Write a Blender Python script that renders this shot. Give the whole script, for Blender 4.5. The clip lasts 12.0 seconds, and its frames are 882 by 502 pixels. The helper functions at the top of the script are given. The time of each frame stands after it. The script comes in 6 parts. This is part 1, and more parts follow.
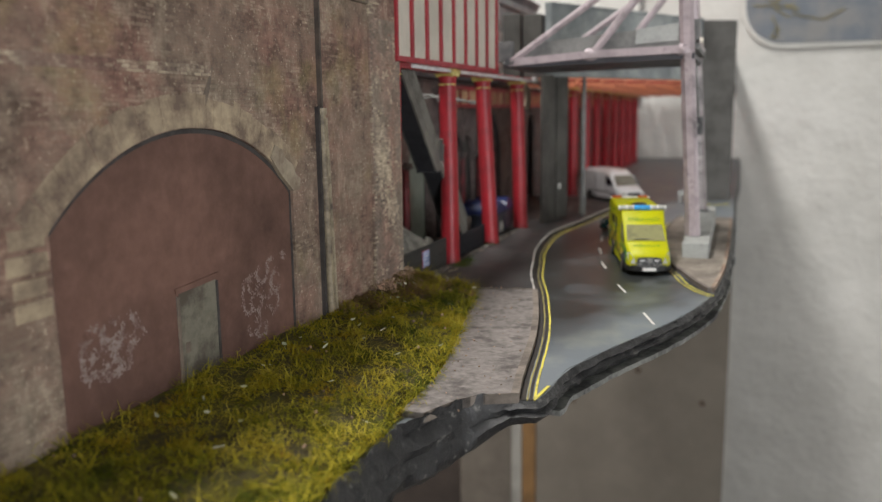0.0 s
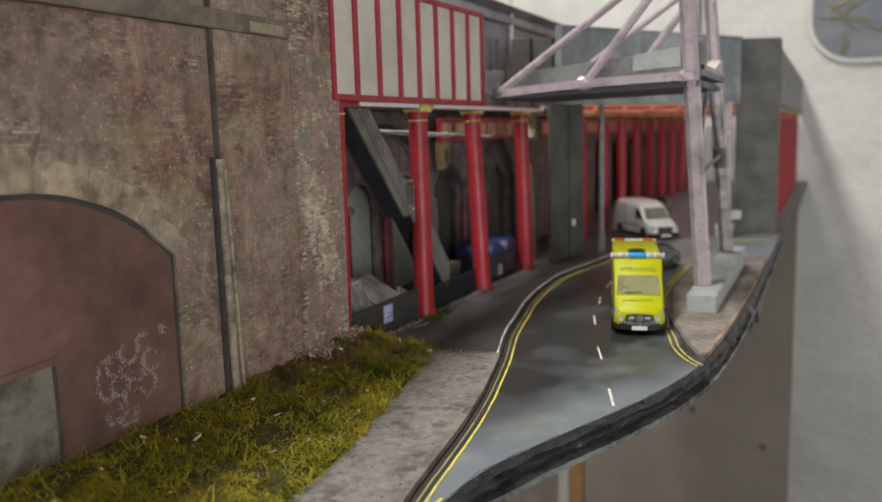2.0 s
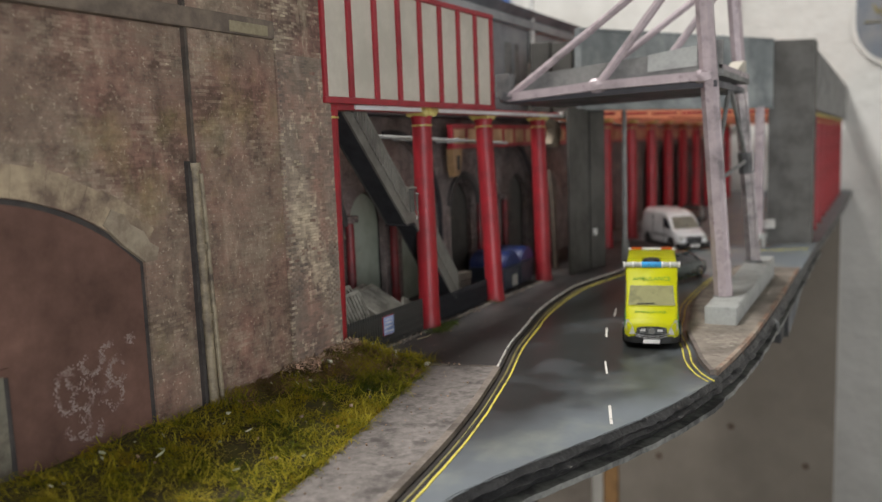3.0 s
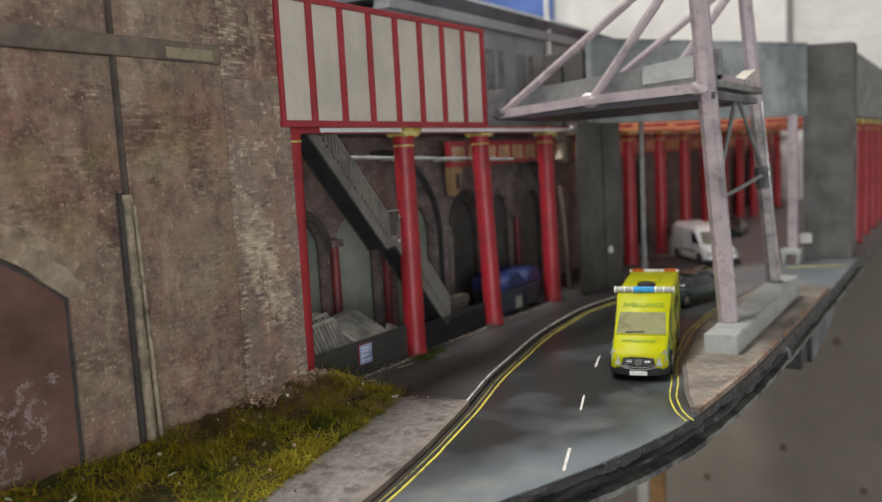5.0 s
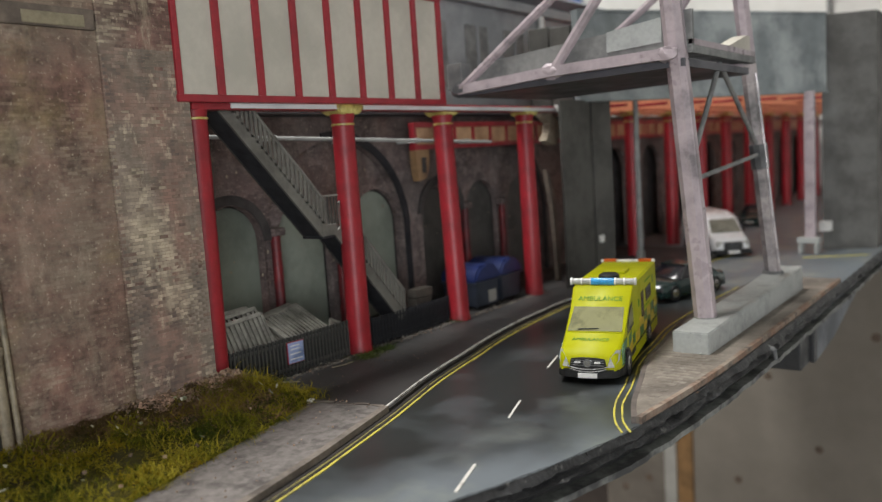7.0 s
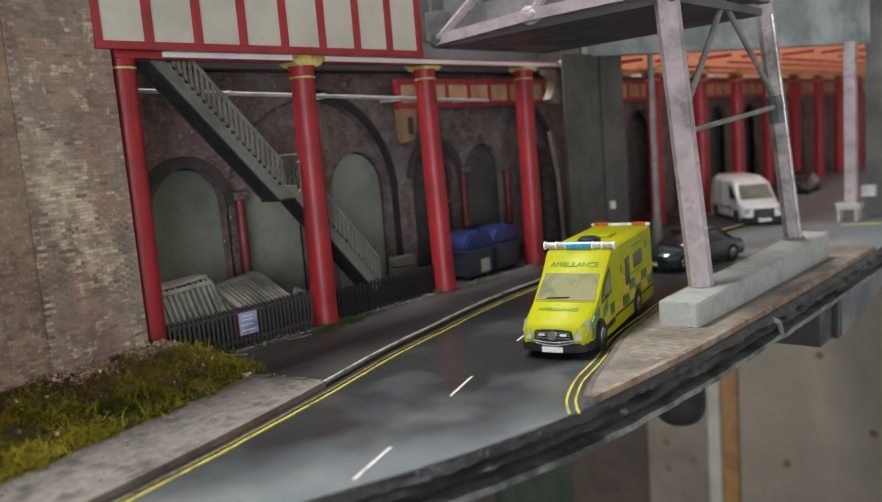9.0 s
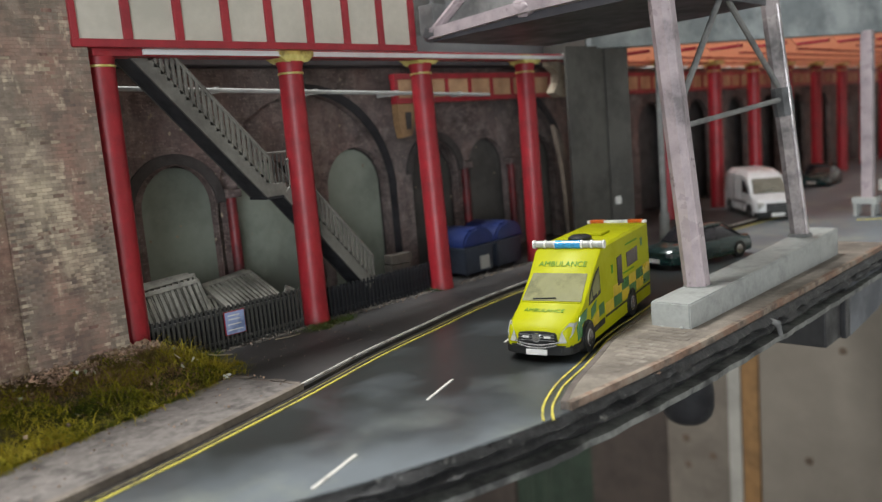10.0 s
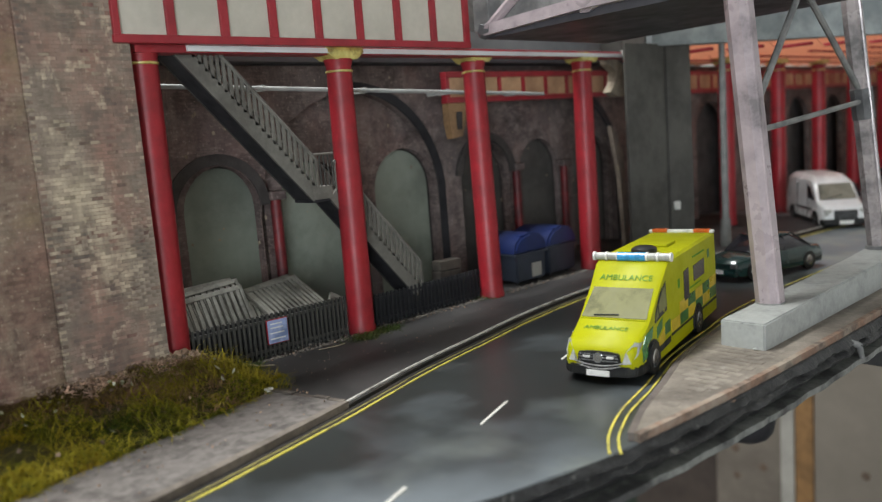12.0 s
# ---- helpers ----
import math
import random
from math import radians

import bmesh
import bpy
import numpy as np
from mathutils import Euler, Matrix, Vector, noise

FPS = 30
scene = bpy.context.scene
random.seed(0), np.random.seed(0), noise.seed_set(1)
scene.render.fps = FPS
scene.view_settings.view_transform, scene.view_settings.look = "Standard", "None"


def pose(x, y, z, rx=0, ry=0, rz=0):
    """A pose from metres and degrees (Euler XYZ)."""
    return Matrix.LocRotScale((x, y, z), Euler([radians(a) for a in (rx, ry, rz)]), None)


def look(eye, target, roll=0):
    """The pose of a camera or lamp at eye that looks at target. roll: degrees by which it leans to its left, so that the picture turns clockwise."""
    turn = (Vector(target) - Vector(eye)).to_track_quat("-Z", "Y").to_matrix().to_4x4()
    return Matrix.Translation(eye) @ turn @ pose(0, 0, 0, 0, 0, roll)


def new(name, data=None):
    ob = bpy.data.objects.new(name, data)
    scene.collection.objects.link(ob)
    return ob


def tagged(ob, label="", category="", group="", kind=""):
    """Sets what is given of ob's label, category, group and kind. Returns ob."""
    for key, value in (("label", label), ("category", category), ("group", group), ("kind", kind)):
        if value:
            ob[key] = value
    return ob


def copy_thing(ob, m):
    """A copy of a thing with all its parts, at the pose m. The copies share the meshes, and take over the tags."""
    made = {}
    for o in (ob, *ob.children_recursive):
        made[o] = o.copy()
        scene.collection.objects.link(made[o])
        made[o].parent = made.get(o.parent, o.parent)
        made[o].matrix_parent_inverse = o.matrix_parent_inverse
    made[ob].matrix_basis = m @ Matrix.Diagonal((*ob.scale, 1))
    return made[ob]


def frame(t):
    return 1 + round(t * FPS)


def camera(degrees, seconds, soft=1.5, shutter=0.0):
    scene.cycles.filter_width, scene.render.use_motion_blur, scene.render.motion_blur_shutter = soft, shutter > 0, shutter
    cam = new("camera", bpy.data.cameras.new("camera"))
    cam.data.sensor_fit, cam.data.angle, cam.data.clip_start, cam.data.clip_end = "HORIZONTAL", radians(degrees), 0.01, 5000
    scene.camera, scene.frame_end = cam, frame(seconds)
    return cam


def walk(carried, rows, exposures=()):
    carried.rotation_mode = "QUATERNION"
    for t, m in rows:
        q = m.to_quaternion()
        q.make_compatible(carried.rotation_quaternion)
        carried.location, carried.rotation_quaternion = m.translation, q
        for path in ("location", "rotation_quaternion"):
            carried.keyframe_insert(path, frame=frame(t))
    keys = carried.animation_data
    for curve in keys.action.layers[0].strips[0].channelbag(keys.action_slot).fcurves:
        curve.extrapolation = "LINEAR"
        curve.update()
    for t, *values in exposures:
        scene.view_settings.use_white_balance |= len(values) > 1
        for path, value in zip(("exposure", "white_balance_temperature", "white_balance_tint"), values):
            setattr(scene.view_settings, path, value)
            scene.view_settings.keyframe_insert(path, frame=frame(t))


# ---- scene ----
cam = camera(57.4, 12.0, soft=1.25)
cam.data.dof.use_dof, cam.data.dof.focus_distance, cam.data.dof.aperture_fstop = True, 0.265, 14.0
METRES, EYE, TILT, LEAN, TURN = 0.275, 0.0834796, -9.8, 0.8, 20.0
ROWS = [
    (0.0, 0.0, 0.0, 0.0, 0.0, 0.0, 0.0),
    (0.5, 0.0491, 0.0466, 0.0139, 1.01, 0.2, 0.06),
    (1.0, 0.1062, 0.0927, 0.0323, 2.38, 0.48, 0.05),
    (1.5, 0.1424, 0.1278, 0.0486, 3.92, 0.85, -0.03),
    (2.0, 0.1908, 0.1552, 0.0605, 5.57, 1.29, -0.1),
    (2.5, 0.2335, 0.1847, 0.0672, 7.15, 1.77, -0.17),
    (3.0, 0.2506, 0.2145, 0.0559, 8.63, 2.18, -0.17),
    (5.0, 0.3746, 0.2904, 0.0837, 13.26, 2.81, 0.03),
    (5.5, 0.3951, 0.3096, 0.0846, 14.14, 2.85, 0.13),
    (6.0, 0.4363, 0.3434, 0.0826, 15.04, 2.83, 0.17),
    (6.5, 0.4654, 0.4061, 0.0758, 15.95, 2.68, 0.15),
    (7.0, 0.5038, 0.4488, 0.0811, 16.9, 2.38, 0.11),
    (9.0, 0.5961, 0.5876, 0.0639, 21.25, 0.85, 0.2),
    (9.5, 0.6162, 0.6203, 0.0726, 22.3, 0.51, 0.24),
    (10.0, 0.636, 0.6254, 0.0728, 23.21, 0.28, 0.22),
    (10.5, 0.623, 0.647, 0.0726, 23.98, 0.15, 0.05),
    (11.0, 0.6115, 0.655, 0.0805, 24.71, 0.06, -0.23),
    (11.5, 0.6058, 0.6672, 0.0827, 25.42, 0.05, -0.53),
    (12.0, 0.6002, 0.6704, 0.0883, 26.12, 0.01, -0.72),
]
walk(cam, [(t, pose(0, 0, EYE, TILT, LEAN, TURN) @ pose(METRES * x, METRES * y, METRES * z, 90 + pitch, roll, yaw)) for t, x, y, z, yaw, pitch, roll in ROWS],
     exposures=((0.0, 0.08, 6500, 10), (3.0, 0.0, 6500, 10), (6.0, 0.0, 6420, 9), (7.2, -0.02, 6400, 8.5), (9.0, 0.14, 6350, 8), (10.5, 0.23, 6250, 7), (12.0, 0.22, 6200, 6)))

MM = 0.001

# ---------------------------------------------------------------- light
world = bpy.data.worlds.new("room_air")
scene.world = world
world.use_nodes = True
world.node_tree.nodes["Background"].inputs[0].default_value = (0.75, 0.8, 0.9, 1)
world.node_tree.nodes["Background"].inputs[1].default_value = 0.07


def area_lamp(name, at, to, sx, sy, watts, colour):
    data = bpy.data.lights.new(name, "AREA")
    data.shape, data.size, data.size_y, data.energy, data.color = "RECTANGLE", sx * MM, sy * MM, watts, colour
    ob = new(name, data)
    ob.matrix_world = look(Vector(at) * MM, Vector(to) * MM)
    return ob


area_lamp("tube_light", (-430, 150, 1270), (-430, 151, 0), 200, 1500, 31.0, (1.0, 0.975, 0.94))
# unseen fill lamp added to brighten wall fronts and arcade; no window there
area_lamp("fill_light", (1020, -620, 130), (-80, 340, 60), 800, 700, 16.5, (0.93, 0.96, 1.0))


# ---------------------------------------------------------------- materials
def mat(name, c1, c2=None, c3=None, grain=1.0, stain=0.05, rough=0.6, metal=0.0, bump=0.15, rough_var=0.15,
        stain_at=(0.45, 0.62), spec=0.5, coat=0.0, island=0.0, transmit=0.0, depth=0.0004):
    """Procedural paint: a fine grain from c1 to c2 and large stains of c3; sizes are per millimetre."""
    m = bpy.data.materials.new(name)
    m.use_nodes = True
    n, k = m.node_tree.nodes, m.node_tree.links
    b = n["Principled BSDF"]
    c2 = c2 or tuple(v * 0.75 for v in c1)
    c3 = c3 or tuple(v * 0.6 for v in c1)
    co = n.new("ShaderNodeTexCoord")
    mp = n.new("ShaderNodeMapping")
    mp.inputs["Scale"].default_value = (1000, 1000, 1000)
    k.new(co.outputs["Object"], mp.inputs[0])

    def noise_at(scale, detail, roughness=0.6):
        t = n.new("ShaderNodeTexNoise")
        t.inputs["Scale"].default_value, t.inputs["Detail"].default_value = scale, detail
        t.inputs["Roughness"].default_value = roughness
        k.new(mp.outputs[0], t.inputs["Vector"])
        return t.outputs[0]

    def ramp(src, lo, hi, a, z):
        r = n.new("ShaderNodeValToRGB")
        r.color_ramp.elements[0].position, r.color_ramp.elements[1].position = lo, hi
        r.color_ramp.elements[0].color, r.color_ramp.elements[1].color = (*a, 1), (*z, 1)
        k.new(src, r.inputs[0])
        return r.outputs[0]

    fine = noise_at(grain, 5)
    big = noise_at(stain, 6, 0.65)
    base = ramp(fine, 0.32, 0.68, c2, c1)
    mask = ramp(big, stain_at[0], stain_at[1], (0, 0, 0), (1, 1, 1))
    mx = n.new("ShaderNodeMix")
    mx.data_type = "RGBA"
    k.new(mask, mx.inputs["Factor"])
    k.new(base, mx.inputs[6])
    mx.inputs[7].default_value = (*c3, 1)
    out = mx.outputs[2]
    if island:
        geo = n.new("ShaderNodeNewGeometry")
        hs = n.new("ShaderNodeHueSaturation")
        mr = n.new("ShaderNodeMapRange")
        mr.inputs[3].default_value, mr.inputs[4].default_value = 1 - island, 1 + island
        k.new(geo.outputs["Random Per Island"], mr.inputs[0])
        k.new(mr.outputs[0], hs.inputs["Value"])
        k.new(out, hs.inputs["Color"])
        out = hs.outputs[0]
    k.new(out, b.inputs["Base Color"])
    rr = n.new("ShaderNodeMapRange")
    rr.inputs[1].default_value, rr.inputs[2].default_value = 0.3, 0.7
    rr.inputs[3].default_value, rr.inputs[4].default_value = max(0.03, rough - rough_var), min(1, rough + rough_var)
    k.new(big, rr.inputs[0])
    k.new(rr.outputs[0], b.inputs["Roughness"])
    b.inputs["Metallic"].default_value = metal
    b.inputs["Specular IOR Level"].default_value = spec
    b.inputs["Coat Weight"].default_value = coat
    b.inputs["Coat Roughness"].default_value = 0.08
    b.inputs["Transmission Weight"].default_value = transmit
    if bump:
        bp = n.new("ShaderNodeBump")
        bp.inputs["Strength"].default_value, bp.inputs["Distance"].default_value = bump, depth
        k.new(fine, bp.inputs["Height"])
        k.new(bp.outputs[0], b.inputs["Normal"])
    return m


def glow_through(name, c1, c2, c3, **kw):
    """Thin boards that let lamp light through."""
    m = mat(name, c1, c2, c3, **kw)
    n, k = m.node_tree.nodes, m.node_tree.links
    tr = n.new("ShaderNodeBsdfTranslucent")
    tr.inputs[0].default_value = (*c1, 1)
    mx = n.new("ShaderNodeMixShader")
    mx.inputs[0].default_value = 0.66
    k.new(n["Principled BSDF"].outputs[0], mx.inputs[1])
    k.new(tr.outputs[0], mx.inputs[2])
    k.new(mx.outputs[0], n["Material Output"].inputs[0])
    return m


def brick_mat(name, c_a, c_b, mortar, stain, course=1.05, length=3.0, algae=None, streak=(0.3, 0.25, 0.15), pale=0.5, fleck=0.2, red=None, blotch=(0.1, 7, 0.72, 0.56, 0.78), speck=1.2, mottle=0.38):
    """Weathered brick paper with soot, pale lime bloom and damp green near the ground."""
    m = bpy.data.materials.new(name)
    m.use_nodes = True
    n, k = m.node_tree.nodes, m.node_tree.links
    b = n["Principled BSDF"]
    co = n.new("ShaderNodeTexCoord")
    sep = n.new("ShaderNodeSeparateXYZ")
    com = n.new("ShaderNodeCombineXYZ")
    mp = n.new("ShaderNodeMapping")
    mp.inputs["Scale"].default_value = (1000, 1000, 1000)
    k.new(co.outputs["Object"], mp.inputs[0])
    k.new(mp.outputs[0], sep.inputs[0])
    add = n.new("ShaderNodeMath")
    k.new(sep.outputs[0], add.inputs[0])
    k.new(sep.outputs[1], add.inputs[1])
    k.new(add.outputs[0], com.inputs[0])
    k.new(sep.outputs[2], com.inputs[1])
    warp = n.new("ShaderNodeTexNoise")
    warp.inputs["Scale"].default_value = 0.25
    k.new(mp.outputs[0], warp.inputs["Vector"])
    vadd = n.new("ShaderNodeVectorMath")
    vadd.operation = "MULTIPLY_ADD"
    vadd.inputs[1].default_value = (0.5, 0.5, 0)
    k.new(warp.outputs["Color"], vadd.inputs[0])
    k.new(com.outputs[0], vadd.inputs[2])
    br = n.new("ShaderNodeTexBrick")
    br.inputs["Color1"].default_value, br.inputs["Color2"].default_value = (*c_a, 1), (*c_b, 1)
    br.inputs["Mortar"].default_value = (*mortar, 1)
    br.inputs["Scale"].default_value = 1.0
    br.inputs["Mortar Size"].default_value = 0.14
    br.inputs["Mortar Smooth"].default_value = 0.6
    br.inputs["Brick Width"].default_value, br.inputs["Row Height"].default_value = length, course
    k.new(vadd.outputs[0], br.inputs["Vector"])

    def noise_at(scale, detail, rough=0.6, vec=None):
        t = n.new("ShaderNodeTexNoise")
        t.inputs["Scale"].default_value, t.inputs["Detail"].default_value, t.inputs["Roughness"].default_value = scale, detail, rough
        k.new(vec or mp.outputs[0], t.inputs["Vector"])
        return t.outputs[0]

    def step(src, lo, hi, top=1.0):
        r = n.new("ShaderNodeMapRange")
        r.inputs[1].default_value, r.inputs[2].default_value, r.inputs[4].default_value = lo, hi, top
        k.new(src, r.inputs[0])
        return r.outputs[0]

    def blend(f, a, colour):
        x = n.new("ShaderNodeMix")
        x.data_type = "RGBA"
        k.new(f, x.inputs["Factor"])
        k.new(a, x.inputs[6])
        x.inputs[7].default_value = (*colour, 1)
        return x.outputs[2]

    st = n.new("ShaderNodeMapping")
    st.inputs["Scale"].default_value = (1, 1, 0.28)
    k.new(mp.outputs[0], st.inputs[0])
    b2 = n.new("ShaderNodeTexBrick")
    b2.inputs["Color1"].default_value, b2.inputs["Color2"].default_value, b2.inputs["Mortar"].default_value = (0, 0, 0, 1), (1, 1, 1, 1), (0.3, 0.3, 0.3, 1)
    for key in ("Scale", "Mortar Size", "Mortar Smooth", "Brick Width", "Row Height"):
        b2.inputs[key].default_value = br.inputs[key].default_value
    k.new(vadd.outputs[0], b2.inputs["Vector"])
    each = n.new("ShaderNodeMath")
    each.operation = "MULTIPLY_ADD"
    each.inputs[1].default_value = fleck
    k.new(b2.outputs[0], each.inputs[0])
    k.new(noise_at(blotch[0], blotch[1], blotch[2]), each.inputs[2])
    dark = n.new("ShaderNodeMath")
    dark.operation = "MULTIPLY_ADD"
    dark.inputs[1].default_value = -0.7 * fleck
    k.new(b2.outputs[0], dark.inputs[0])
    k.new(noise_at(0.045, 6, 0.7), dark.inputs[2])
    out = blend(step(noise_at(0.03, 6, 0.68), 0.42, 0.66, 0.7), br.outputs[0], stain)
    if red:
        out = blend(step(noise_at(0.022, 5, 0.6), 0.46, 0.64, 0.65), out, red)
    out = blend(step(each.outputs[0], blotch[3], blotch[4], pale), out, tuple(v * 0.85 for v in streak))
    out = blend(step(dark.outputs[0], 0.44, 0.62, 0.75), out, tuple(v * 0.32 for v in c_a))
    out = blend(step(noise_at(0.11, 7, 0.7, st.outputs[0]), 0.54, 0.72, pale), out, streak)
    out = blend(step(noise_at(0.8, 3, 0.6), 0.61, 0.7, min(1.0, pale * speck)), out, tuple(min(1, v * 1.25) for v in streak))
    out = blend(step(noise_at(0.07, 5), 0.56, 0.75, 0.7), out, tuple(v * 0.35 for v in c_a))
    if algae:
        out = blend(step(noise_at(0.024, 7, 0.68), 0.54, 0.7, 0.5), out, algae)
    hs = n.new("ShaderNodeHueSaturation")
    mot = n.new("ShaderNodeMapRange")
    mot.inputs[1].default_value, mot.inputs[2].default_value, mot.inputs[3].default_value, mot.inputs[4].default_value = 0.3, 0.7, 1 - mottle, 1 + mottle
    k.new(noise_at(0.14, 9, 0.72), mot.inputs[0])
    k.new(mot.outputs[0], hs.inputs["Value"])
    k.new(out, hs.inputs["Color"])
    k.new(hs.outputs[0], b.inputs["Base Color"])
    b.inputs["Roughness"].default_value = 0.82
    b.inputs["Specular IOR Level"].default_value = 0.25
    bp = n.new("ShaderNodeBump")
    bp.inputs["Strength"].default_value, bp.inputs["Distance"].default_value = 0.5, 0.0003
    mixh = n.new("ShaderNodeMath")
    mixh.operation = "MULTIPLY_ADD"
    mixh.inputs[1].default_value = -0.6
    k.new(br.outputs["Fac"], mixh.inputs[0])
    k.new(noise_at(1.6, 4), mixh.inputs[2])
    k.new(mixh.outputs[0], bp.inputs["Height"])
    k.new(bp.outputs[0], b.inputs["Normal"])
    return m


def road_mat(name):
    """Painted asphalt: dark and semi-glossy, chalky grey where the weathering powder lies thick, paled at the far end
    for light and haze.
    """
    m = mat(name, (0.025, 0.029, 0.028), (0.018, 0.021, 0.021), (0.019, 0.021, 0.02), grain=2.5, stain=0.03, rough=0.26, rough_var=0.06, bump=0.05, spec=0.6)
    n, k = m.node_tree.nodes, m.node_tree.links
    b = n["Principled BSDF"]
    src = b.inputs["Base Color"].links[0].from_socket
    co = n.new("ShaderNodeTexCoord")
    sep = n.new("ShaderNodeSeparateXYZ")
    k.new(co.outputs["Object"], sep.inputs[0])
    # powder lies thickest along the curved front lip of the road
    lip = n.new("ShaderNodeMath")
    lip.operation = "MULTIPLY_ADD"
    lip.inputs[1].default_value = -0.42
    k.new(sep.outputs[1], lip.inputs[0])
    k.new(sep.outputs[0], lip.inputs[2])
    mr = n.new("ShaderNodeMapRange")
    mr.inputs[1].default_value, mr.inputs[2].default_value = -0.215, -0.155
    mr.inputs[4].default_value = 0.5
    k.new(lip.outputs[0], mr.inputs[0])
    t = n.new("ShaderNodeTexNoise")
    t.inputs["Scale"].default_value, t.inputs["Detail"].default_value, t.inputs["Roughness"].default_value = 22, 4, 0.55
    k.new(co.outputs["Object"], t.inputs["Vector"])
    # far stretch: brightness and haze put into the colour by paling it
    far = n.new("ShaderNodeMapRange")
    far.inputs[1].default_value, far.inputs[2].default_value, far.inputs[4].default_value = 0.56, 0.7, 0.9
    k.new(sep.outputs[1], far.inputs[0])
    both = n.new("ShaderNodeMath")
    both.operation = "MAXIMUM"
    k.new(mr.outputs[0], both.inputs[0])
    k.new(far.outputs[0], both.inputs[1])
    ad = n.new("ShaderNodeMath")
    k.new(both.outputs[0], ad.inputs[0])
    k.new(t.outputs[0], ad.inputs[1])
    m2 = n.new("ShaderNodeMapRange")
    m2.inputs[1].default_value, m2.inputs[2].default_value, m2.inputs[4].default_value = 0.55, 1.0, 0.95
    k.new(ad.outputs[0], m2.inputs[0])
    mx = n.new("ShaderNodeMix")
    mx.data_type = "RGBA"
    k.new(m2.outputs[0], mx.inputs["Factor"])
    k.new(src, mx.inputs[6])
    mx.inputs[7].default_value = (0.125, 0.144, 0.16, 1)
    smear = n.new("ShaderNodeTexNoise")
    smear.inputs["Scale"].default_value, smear.inputs["Detail"].default_value, smear.inputs["Roughness"].default_value = 34, 5, 0.62
    k.new(co.outputs["Object"], smear.inputs["Vector"])
    sm = n.new("ShaderNodeMapRange")
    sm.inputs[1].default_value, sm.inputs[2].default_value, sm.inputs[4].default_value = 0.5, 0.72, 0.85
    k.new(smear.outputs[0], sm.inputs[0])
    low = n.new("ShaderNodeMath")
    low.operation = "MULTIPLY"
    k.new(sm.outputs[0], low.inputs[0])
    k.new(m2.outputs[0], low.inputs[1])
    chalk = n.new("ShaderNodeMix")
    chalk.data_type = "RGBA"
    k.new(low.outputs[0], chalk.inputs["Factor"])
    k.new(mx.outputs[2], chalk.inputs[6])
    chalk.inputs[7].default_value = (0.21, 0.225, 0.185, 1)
    k.new(chalk.outputs[2], b.inputs["Base Color"])
    dull = n.new("ShaderNodeMapRange")
    dull.inputs[3].default_value, dull.inputs[4].default_value = 0.33, 0.5
    k.new(m2.outputs[0], dull.inputs[0])
    k.new(dull.outputs[0], b.inputs["Roughness"])
    return m


M_WALL = brick_mat("viaduct_brick", (0.236, 0.157, 0.12), (0.198, 0.133, 0.103), (0.217, 0.161, 0.127), (0.183, 0.146, 0.111), streak=(0.447, 0.374, 0.278), pale=0.42, fleck=0.2, red=(0.272, 0.139, 0.109), blotch=(0.05, 6, 0.66, 0.6, 0.76), mottle=0.5, algae=(0.25, 0.215, 0.085))
M_PIL = brick_mat("pilaster_brick", (0.226, 0.158, 0.125), (0.18, 0.125, 0.101), (0.232, 0.181, 0.144), (0.174, 0.142, 0.114), streak=(0.534, 0.452, 0.325), pale=0.7, fleck=0.26, red=(0.232, 0.116, 0.0951), blotch=(0.06, 5, 0.62, 0.6, 0.76), speck=0.5, mottle=0.5)


